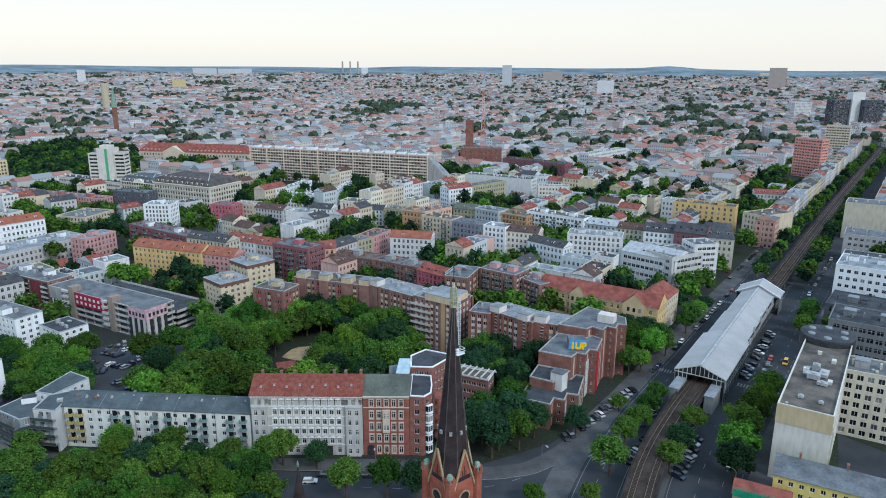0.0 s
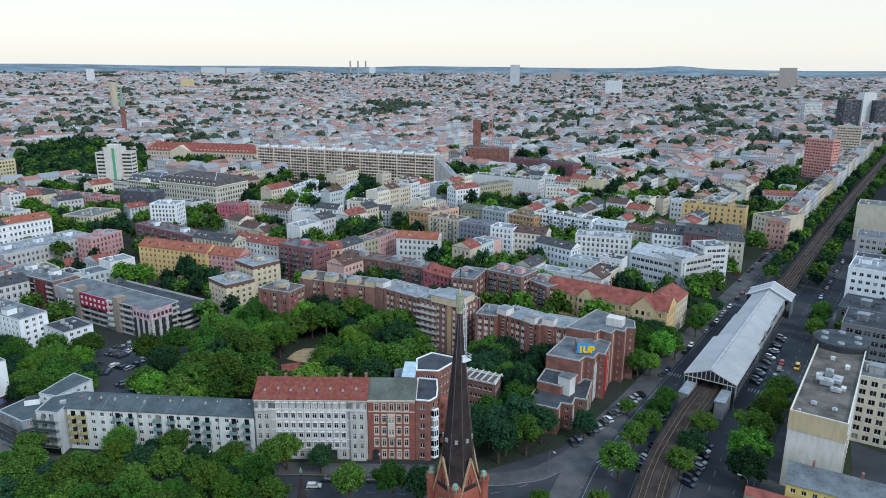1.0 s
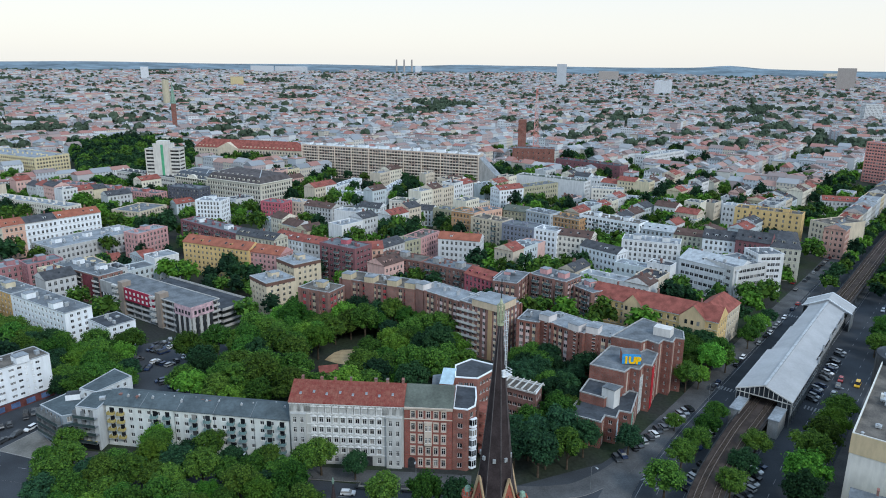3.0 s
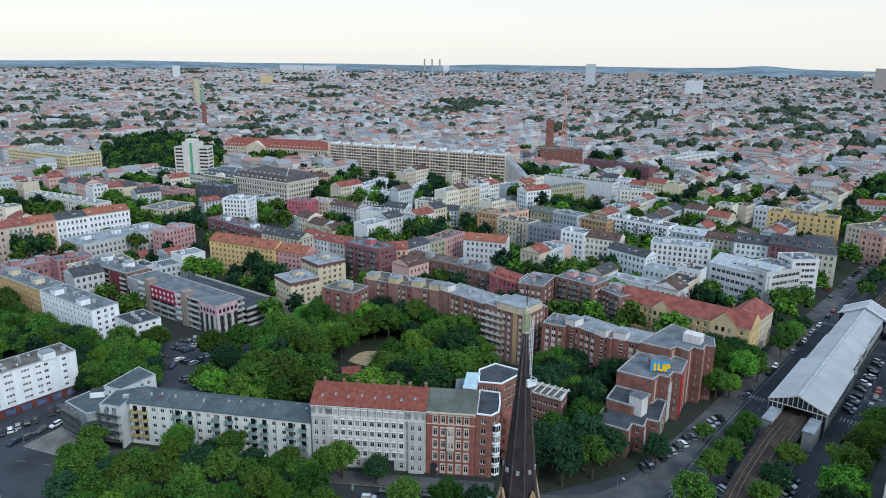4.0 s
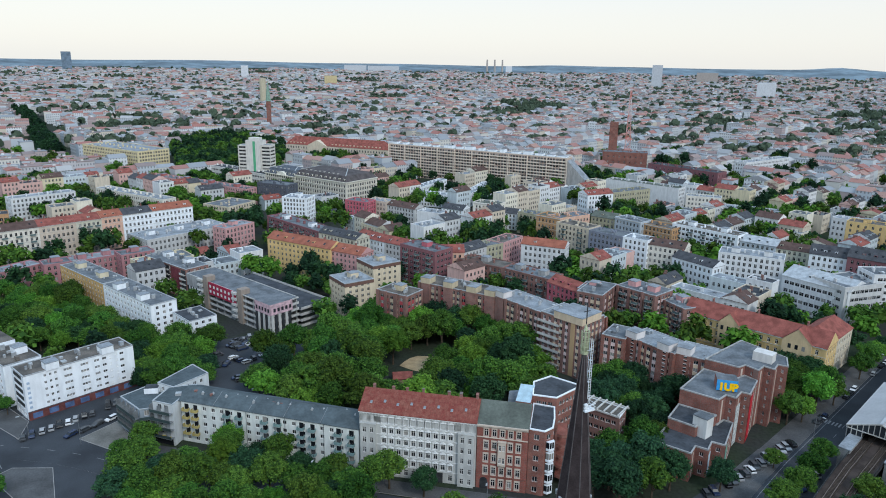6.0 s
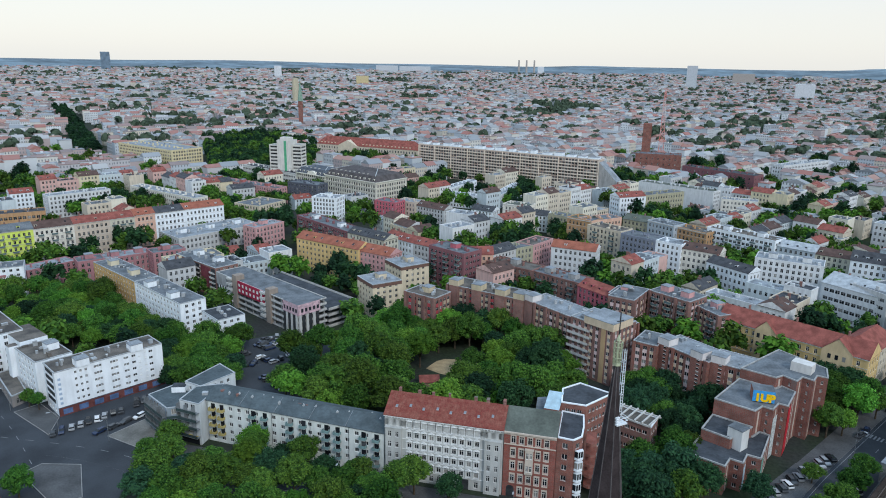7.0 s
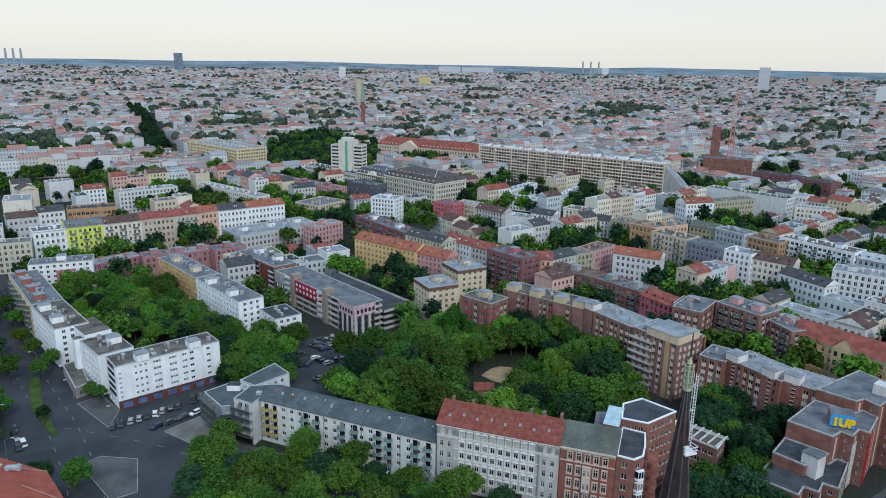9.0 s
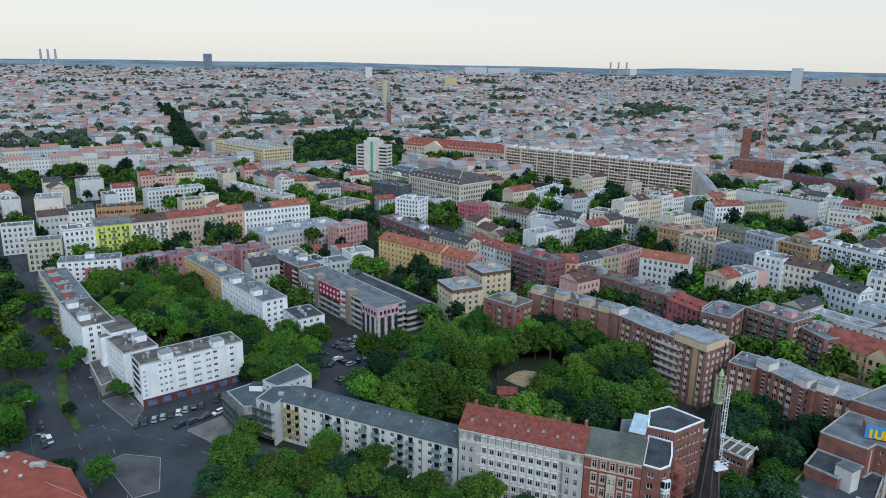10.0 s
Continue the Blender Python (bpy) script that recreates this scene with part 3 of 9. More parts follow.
def ribbon(name, pts, d0, d1, z0, z1, mats, label, category, kind="structure"):
    """A band between two offsets of a line, with real sides."""
    a, b = offset_line(pts, d0), offset_line(pts, d1)
    s = Shape()
    for i in range(len(pts) - 1):
        s.face([(*a[i], z1), (*b[i], z1), (*b[i + 1], z1), (*a[i + 1], z1)][::-1], 0)
        s.face([(*a[i], z0), (*a[i + 1], z0), (*a[i + 1], z1), (*a[i], z1)][::-1], 1)
        s.face([(*b[i], z0), (*b[i + 1], z0), (*b[i + 1], z1), (*b[i], z1)], 1)
    return solid(name, s, mats, label, category, kind=kind)


def dashes(s, pts, d, length, gap, w=0.15, z=0.05):
    line = offset_line(pts, d)
    acc, on = 0.0, True
    for i in range(len(line) - 1):
        p, q = Vector(line[i]), Vector(line[i + 1])
        seg, t = (q - p).length, 0.0
        u = (q - p).normalized()
        nrm = Vector((-u.y, u.x)) * w / 2
        while t < seg:
            want = (length if on else gap) - acc
            e = min(seg, t + want)
            if on:
                a, b = p + u * t, p + u * e
                s.face([(*(a - nrm), z), (*(b - nrm), z), (*(b + nrm), z), (*(a + nrm), z)])
            acc += e - t
            t = e
            if acc >= (length if on else gap) - 1e-6:
                acc, on = 0.0, not on


# the avenue under the elevated railway: line of the railway
RAILWAY = smooth([(38, 118), (45, 143), (53.6, 166), (65, 190), (80.6, 216), (92, 233), (145, 311), (199, 389), (268, 490), (372, 640), (481, 795), (640, 1020)], 5)
ribbon("road", RAILWAY, -27, 21, -0.05, 0.03, [ASPHALT, KERB], "wide grey asphalt avenue with faded lane marks", "road")
ribbon("pavement", RAILWAY, 19.5, 27.5, -0.05, 0.15, [PAVING, KERB], "pale slab pavement along the avenue", "pavement")
ribbon("pavement", RAILWAY, -33, -26, -0.05, 0.15, [PAVING, KERB], "pale slab pavement along the avenue", "pavement")
ribbon("pavement", RAILWAY, -5.5, 5.5, -0.05, 0.16, [PAVING, KERB], "paved strip under the elevated railway", "pavement")
# the street in front of the church square
CORNER_KERB = [(-2.0, 182.5), (14.7, 183.1), (21.7, 184.4), (29.2, 186.9), (39.1, 194.8), (46.4, 203.3), (55.1, 217.1), (66.3, 233.0)]
s = Shape()
s.prism([(-4, 168), (40, 160), (60, 205), (85, 240), (80, 246), (60, 232), (36, 204), (10, 190), (-4, 188)], -0.05, 0.018)
solid("road", s, ASPHALT, "asphalt curve between the church and the avenue", "road", kind="structure")
ribbon("road", smooth([(-440, 348), (-400, 322), (-350, 290), (-285, 246), (-225, 207), (-180, 180), (-140, 150), (-110, 120)], 5), -7, 9, -0.05, 0.032, [ASPHALT, KERB],
       "grey asphalt street between apartment blocks", "road")
ribbon("road", smooth([(-185, 184), (-150, 186), (-120, 183), (-60, 181), (0, 178), (22, 183), (46, 199)], 5), -6.5, 6.5, -0.05, 0.028, [ASPHALT, KERB], "asphalt street beside the church square", "road")
ribbon("pavement", smooth([(-128, 189.5), (-60, 187.5), (-4, 187)], 4), 0, 6.5, -0.05, 0.15, [PAVING, KERB], "slab pavement in front of the houses", "pavement")
ribbon("pavement", smooth(CORNER_KERB, 5), 0, 6.5, -0.05, 0.172, [PAVING, KERB], "curved slab pavement at the corner", "pavement")
ribbon("road", [(-150, 200), (-152, 232), (-132, 268), (-112, 296)], -5, 6, -0.05, 0.024, [ASPHALT, KERB], "asphalt side street with parked cars", "road")
ribbon("road", [(-170, 205), (-150, 227), (-140, 237)], -9, 6, -0.05, 0.02, [ASPHALT, KERB], "asphalt parking street beside the white block", "road")
s = Shape()
s.prism([(-215, 160), (-150, 128), (-126, 158), (-131, 190), (-140, 210), (-158, 236), (-190, 203), (-232, 222), (-250, 214)], -0.05, 0.014)
solid("road", s, ASPHALT, "open asphalt crossing between the blocks", "road", kind="structure")
s = Shape()
s.prism([(-152, 226), (-126, 234), (-100, 236), (-98, 250), (-118, 258), (-96, 288), (-92, 298), (-136, 291), (-160, 270), (-158, 250)], -0.05, 0.012)
solid("road", s, ASPHALT, "asphalt car park between the slabs and the park", "road", kind="structure")
marks = Shape()
for d, a, b in ((13.5, 3, 6), (-13.5, 3, 6), (18.4, 60, 0.2), (-6.2, 60, 0.2), (6.6, 60, 0.2), (-24.5, 3, 3), (-20, 3, 6)):
    dashes(marks, RAILWAY, d, a, b)
LEFT_ST = smooth([(-440, 348), (-400, 322), (-350, 290), (-285, 246), (-225, 207), (-180, 180), (-140, 150), (-110, 120)], 5)
for d in (-4, 4.5):
    dashes(marks, LEFT_ST, d, 3, 6)
dashes(marks, smooth([(-185, 184), (-150, 186), (-120, 183), (-60, 181), (0, 178), (22, 183), (46, 199)], 5), 0, 3, 6)
# crossings
for cx, cy, deg, n in ((88, 262, 56, 9), (118, 246, 56, 9), (150, 345, 56, 9), (48, 196, 40, 8)):
    for k in range(n):
        a = radians(deg)
        ox, oy = cx + (k - n / 2) * 1.1 * -math.sin(a), cy + (k - n / 2) * 1.1 * math.cos(a)
        marks.face([(ox + u * math.cos(a) - v * math.sin(a), oy + u * math.sin(a) + v * math.cos(a), 0.052) for u, v in ((-1.5, -0.25), (1.5, -0.25), (1.5, 0.25), (-1.5, 0.25))])
tagged(solid("road_marking", marks, MARKING, "faded white lane markings on the asphalt", "marking"), kind="structure")

# ---------------------------------------------------------------- the far city
fr = np.random.RandomState(11)


def far_wall_mat():
    m, n, l, b = base_mat("hazed_house_walls")
    geo = n.new("ShaderNodeNewGeometry")
    r = n.new("ShaderNodeValToRGB")
    r.color_ramp.interpolation = "CONSTANT"
    # plaster colours of the houses, cooled a little to hold distance haze
    cols = [(0.55, 0.57, 0.58), (0.62, 0.64, 0.65), (0.6, 0.54, 0.45), (0.68, 0.7, 0.71), (0.53, 0.51, 0.52), (0.47, 0.38, 0.37), (0.64, 0.62, 0.57), (0.5, 0.54, 0.58)]
    e = r.color_ramp.elements
    e[0].position, e[0].color = 0, (*cols[0], 1)
    e[1].position, e[1].color = 1 / 8, (*cols[1], 1)
    for k in range(2, 8):
        x = e.new(k / 8)
        x.color = (*cols[k], 1)
    l.new(geo.outputs["Random Per Island"], r.inputs[0])
    uv = n.new("ShaderNodeUVMap")
    sp = n.new("ShaderNodeSeparateXYZ")
    l.new(uv.outputs[0], sp.inputs[0])

    def band(src, period, lo, hi):
        d = n.new("ShaderNodeMath"); d.operation = "DIVIDE"; d.inputs[1].default_value = period
        f = n.new("ShaderNodeMath"); f.operation = "FRACT"
        g = n.new("ShaderNodeMath"); g.operation = "GREATER_THAN"; g.inputs[1].default_value = lo
        s = n.new("ShaderNodeMath"); s.operation = "LESS_THAN"; s.inputs[1].default_value = hi
        p = n.new("ShaderNodeMath"); p.operation = "MULTIPLY"
        l.new(src, d.inputs[0]); l.new(d.outputs[0], f.inputs[0]); l.new(f.outputs[0], g.inputs[0]); l.new(f.outputs[0], s.inputs[0])
        l.new(g.outputs[0], p.inputs[0]); l.new(s.outputs[0], p.inputs[1])
        return p.outputs[0]
    w = n.new("ShaderNodeMath"); w.operation = "MULTIPLY"
    l.new(band(sp.outputs[0], 2.9, 0.28, 0.7), w.inputs[0])
    l.new(band(sp.outputs[1], 3.6, 0.26, 0.76), w.inputs[1])
    mix = n.new("ShaderNodeMix"); mix.data_type = "RGBA"
    # dark panes lightened, haze put into the window colour
    mix.inputs[7].default_value = (0.25, 0.26, 0.275, 1)
    l.new(r.outputs[0], mix.inputs[6])
    l.new(w.outputs[0], mix.inputs[0])
    l.new(mix.outputs[2], b.inputs["Base Color"])
    b.inputs["Roughness"].default_value = 0.85
    return m


def far_roof_mat():
    m, n, l, b = base_mat("hazed_house_roofs")
    geo = n.new("ShaderNodeNewGeometry")
    r = n.new("ShaderNodeValToRGB")
    r.color_ramp.interpolation = "CONSTANT"
    # roof colours of the houses, darks raised a little for haze
    cols = [(0.3, 0.32, 0.34), (0.33, 0.165, 0.14), (0.26, 0.28, 0.3), (0.37, 0.22, 0.18), (0.28, 0.2, 0.185), (0.3, 0.31, 0.32), (0.33, 0.145, 0.12), (0.22, 0.235, 0.25),
            (0.3, 0.22, 0.2), (0.4, 0.4, 0.4), (0.35, 0.18, 0.145), (0.25, 0.2, 0.19)]
    e = r.color_ramp.elements
    e[0].position, e[0].color = 0, (*cols[0], 1)
    e[1].position, e[1].color = 1 / 12, (*cols[1], 1)
    for k in range(2, 12):
        x = e.new(k / 12)
        x.color = (*cols[k], 1)
    l.new(geo.outputs["Random Per Island"], r.inputs[0])
    l.new(r.outputs[0], b.inputs["Base Color"])
    b.inputs["Roughness"].default_value = 0.8
    return m


FAR_WALL, FAR_ROOF = far_wall_mat(), far_roof_mat()


class City:
    """Many plain houses in two meshes: walls with their bays and storeys in the UV map, and roofs."""

    def __init__(self):
        self.wv, self.wf, self.uv, self.rv, self.rf, self.n = [], [], [], [], [], 0

    def add(self, x, y, ang, L, D, h, roof, rise=3.0):
        c, s = math.cos(ang), math.sin(ang)
        z0 = ground_z(math.hypot(x, y))
        T = lambda u, v, z: (x + c * u - s * v, y + s * u + c * v, z0 + z)
        i = len(self.wv)
        self.wv += [T(0, 0, -2), T(L, 0, -2), T(L, D, -2), T(0, D, -2), T(0, 0, h), T(L, 0, h), T(L, D, h), T(0, D, h)]
        for (a, b, ln) in ((0, 1, L), (1, 2, D), (2, 3, L), (3, 0, D)):
            self.wf.append((i + a, i + b, i + b + 4, i + a + 4))
            k = 1.0 if ln > 15 or self.n % 3 == 0 else 0.0
            self.uv += [(0, 0), (ln * k, 0), (ln * k, h * k), (0, h * k)]
        self.n += 1
        j = len(self.rv)
        o = 0.3
        if roof == "flat":
            self.rv += [T(-o, -o, h), T(L + o, -o, h), T(L + o, D + o, h), T(-o, D + o, h), T(-o, -o, h + 0.5), T(L + o, -o, h + 0.5), T(L + o, D + o, h + 0.5), T(-o, D + o, h + 0.5)]
            self.rf += [(j, j + 1, j + 5, j + 4), (j + 1, j + 2, j + 6, j + 5), (j + 2, j + 3, j + 7, j + 6), (j + 3, j, j + 4, j + 7), (j + 4, j + 5, j + 6, j + 7)]
        else:
            self.rv += [T(-o, -o, h), T(L + o, -o, h), T(L + o, D + o, h), T(-o, D + o, h), T(0, D * 0.5, h + rise), T(L, D * 0.5, h + rise)]
            self.rf += [(j, j + 1, j + 5, j + 4), (j + 2, j + 3, j + 4, j + 5), (j + 1, j + 2, j + 5), (j + 3, j, j + 4)]

    def build(self, name, label):
        me = bpy.data.meshes.new(name)
        me.from_pydata(self.wv, [], self.wf)
        me.uv_layers.new(name="UVMap").data.foreach_set("uv", np.array(self.uv, dtype=np.float32).ravel())
        me.materials.append(FAR_WALL)
        ob = thing(name, Matrix(), label, "houses", kind="stuff")
        w = new("wall", me)
        w.parent = ob
        mr = bpy.data.meshes.new(name)
        mr.from_pydata(self.rv, [], self.rf)
        mr.materials.append(FAR_ROOF)
        r = new("roof", mr)
        r.parent = ob
        return ob


GRID_A = math.atan2(358, 247)
KEEP = []      # (inverse frame, half sizes) of stretches that are built house by house


def in_keep(x, y):
    if math.hypot(x, y) < 345:
        return True
    for x0, y0, x1, y1, w in KEEP:
        dx, dy = x1 - x0, y1 - y0
        n = math.hypot(dx, dy)
        u, v = ((x - x0) * dx + (y - y0) * dy) / n, (-(x - x0) * dy + (y - y0) * dx) / n
        if -w < u < n + w and abs(v) < w:
            return True
    return False


KEEP.append((-85, 313, -70, 306, 19))
KEEP.append((-69, 326, -32, 313, 20))
KEEP.append((-30, 312, -9, 296, 20))
KEEP.append((-9, 292, 8, 281, 20))
KEEP.append((-1, 284, 8, 296, 20))
KEEP.append((13, 281, 22, 278, 20))
KEEP.append((24, 280, 40, 265, 20))
KEEP.append((39, 268, 50, 263, 20))
KEEP.append((3, 340, 14, 336, 20))
KEEP.append((6, 325, 13, 343, 19))
KEEP.append((23, 343, 39, 331, 20))
KEEP.append((42, 338, 52, 323, 20))
KEEP.append((-175, 390, -131, 375, 19))
KEEP.append((-132, 377, -112, 371, 19))
KEEP.append((51, 329, 99, 297, 20))
KEEP.append((93, 300, 108, 322, 20))
KEEP.append((-294, 306, -285, 330, 19))
KEEP.append((-269, 335, -254, 355, 19))
KEEP.append((-267, 391, -239, 442, 26))
KEEP.append((-276, 324, -268, 334, 19))
KEEP.append((-248, 347, -237, 361, 19))
KEEP.append((-300, 289, -290, 303, 19))
KEEP.append((-220, 408, -212, 429, 19))
KEEP.append((-259, 473, -251, 500, 25))
KEEP.append((-265, 612, -182, 570, 38))
KEEP.append((-372, 677, -301, 656, 20))
KEEP.append((-323, 603, -296, 621, 20))
KEEP.append((-263, 560, -233, 551, 20))
KEEP.append((-207, 481, -188, 479, 20))
KEEP.append((-170, 511, -152, 505, 19))
KEEP.append((-156, 521, -139, 515, 19))
KEEP.append((-138, 515, -115, 504, 18))
KEEP.append((-108, 479, -90, 474, 19))
KEEP.append((-98, 517, -81, 511, 18))
KEEP.append((-75, 519, -56, 513, 20))
KEEP.append((-59, 527, -44, 523, 18))
KEEP.append((-41, 517, -26, 509, 19))
KEEP.append((-25, 487, -9, 478, 20))
KEEP.append((-17, 477, 2, 495, 20))
KEEP.append((-202, 450, -152, 416, 20))
KEEP.append((-153, 416, -125, 403, 19))
KEEP.append((-132, 425, -111, 413, 18))
KEEP.append((-111, 413, -97, 407, 18))
KEEP.append((-92, 382, -69, 369, 20))
KEEP.append((-77, 384, -62, 388, 19))
KEEP.append((-66, 389, -56, 405, 19))
KEEP.append((-56, 406, -47, 416, 19))
KEEP.append((-48, 415, -38, 434, 19))
KEEP.append((-61, 385, -35, 374, 20))
KEEP.append((-35, 373, -10, 359, 20))
KEEP.append((-31, 416, -6, 411, 19))
KEEP.append((-10, 355, 6, 341, 19))
KEEP.append((-160, 598, -99, 584, 18))
KEEP.append((-146, 606, -130, 662, 18))
KEEP.append((-98, 583, -86, 656, 18))
KEEP.append((-73, 576, -53, 645, 18))
KEEP.append((-68, 604, -39, 666, 18))
KEEP.append((-202, 747, -13, 686, 20))
KEEP.append((-352, 821, -218, 796, 22))
KEEP.append((-549, 732, -452, 692, 32))
KEEP.append((76, 410, 107, 401, 20))
KEEP.append((109, 392, 132, 369, 23))
KEEP.append((118, 370, 140, 382, 23))
KEEP.append((138, 380, 152, 383, 20))
KEEP.append((167, 431, 182, 426, 36))
KEEP.append((147, 426, 163, 417, 20))
KEEP.append((129, 436, 147, 429, 20))
KEEP.append((96, 462, 116, 451, 20))
KEEP.append((116, 452, 132, 445, 20))
KEEP.append((175, 517, 212, 495, 20))
KEEP.append((221, 481, 229, 467, 28))
KEEP.append((62, 485, 97, 459, 20))
KEEP.append((43, 490, 62, 476, 20))
KEEP.append((27, 499, 43, 485, 20))
KEEP.append((10, 509, 26, 501, 20))
KEEP.append((28, 438, 42, 431, 19))
KEEP.append((42, 433, 61, 425, 19))
KEEP.append((56, 418, 74, 399, 18))
KEEP.append((9, 451, 29, 439, 20))
KEEP.append((-11, 468, 9, 455, 20))
KEEP.append((85, 619, 112, 614, 19))
KEEP.append((108, 601, 150, 586, 20))
KEEP.append((1, 576, 21, 590, 20))
KEEP.append((20, 590, 51, 617, 20))
KEEP.append((24, 672, 84, 638, 20))
KEEP.append((20, 830, 68, 827, 23))
KEEP.append((72, 788, 133, 736, 21))
KEEP.append((162, 805, 221, 869, 20))
KEEP.append((400, 791, 423, 756, 21))
KEEP.append((507, 934, 530, 919, 21))
KEEP.append((265, 589, 292, 582, 19))
KEEP.append((728, 1341, 779, 1369, 21))
KEEP.append((794, 1350, 832, 1354, 21))
KEEP.append((774, 1361, 800, 1365, 21))
KEEP.append((751, 1532, 789, 1536, 21))
KEEP.append((1752, 4012, 1857, 4063, 24))
KEEP.append((-352, 322, -342, 336, 20))
KEEP.append((-342, 336, -331, 352, 20))
KEEP.append((-331, 352, -319, 370, 20))
KEEP.append((-319, 370, -307, 387, 20))
KEEP.append((-307, 387, -299, 399, 20))
KEEP.append((-299, 399, -292, 410, 20))
KEEP.append((-292, 410, -281, 426, 20))
KEEP.append((-281, 426, -265, 448, 20))
KEEP.append((-400, 320, -389, 334, 19))
KEEP.append((-357, 303, -345, 316, 19))
KEEP.append((-448, 384, -436, 397, 26))
KEEP.append((-412, 449, -389, 489, 19))
KEEP.append((-407, 398, -385, 420, 20))
KEEP.append((-494, 460, -485, 477, 19))
KEEP.append((-443, 448, -434, 461, 19))
KEEP.append((-388, 523, -307, 491, 19))
KEEP.append((-385, 588, -267, 546, 19))
for i in range(len(RAILWAY) - 1):
    KEEP.append((*RAILWAY[i], *RAILWAY[i + 1], 44))
for i in range(len(LEFT_ST) - 1):
    KEEP.append((*LEFT_ST[i], *LEFT_ST[i + 1], 18))
KEEP.append((-330, 342, -236, 420, 36))


KEEP.append((-275, 285, -170, 240, 38))
KEEP.append((-395, 690, -500, 900, 46))
KEEP.append((-335, 745, -215, 765, 26))
NORTH_ST = [(-610, 730), (-780, 906), (-990, 1124), (-1185, 1317)]
for i in range(3):
    KEEP.append((*NORTH_ST[i], *NORTH_ST[i + 1], 25))


FAR_TREES = []


def seen(x, y, slack=0.0):
    a = math.degrees(math.atan2(-x, y))
    return -37 - slack < a < 58 + slack


def built_house(x, y, turn, L, D, h, k):
    """A house of the nearer blocks, built with its openings."""
    i, j = fr.randint(len(BLOCK_WALLS)), fr.randint(6)
    floors = max(3, int(h / 3.7))
    roofs = (("flat", FELT, "grey felt"), ("flat", FELT_LIGHT, "pale grey"), ("gable", TILE_RED, "red tiled"), ("gable", SLATE, "dark slate"), ("gable", TILE_DARK, "brown tiled"), ("flat", FELT_DARK, "dark felt"))
    house(x, y, x + L * math.cos(turn), y + L * math.sin(turn), D, floors, (h - 0.6) / floors, plaster(BLOCK_WALLS[i][1]), roofs[j][0], roofs[j][1],
          BLOCK_WALLS[i][0] + " plaster courtyard house with a " + roofs[j][2] + " roof", "courtyard_house", group="houses of the blocks", sides="fb" if L > 12 else "rl", chimneys=int(j > 1))


BLOCK_WALLS = [("white", (0.74, 0.74, 0.73)), ("cream", (0.75, 0.7, 0.58)), ("beige", (0.63, 0.55, 0.44)), ("grey", (0.57, 0.58, 0.58)), ("pale blue", (0.57, 0.63, 0.65)), ("rose", (0.66, 0.43, 0.38)), ("yellow", (0.66, 0.58, 0.41)), ("pale grey", (0.68, 0.69, 0.69))]


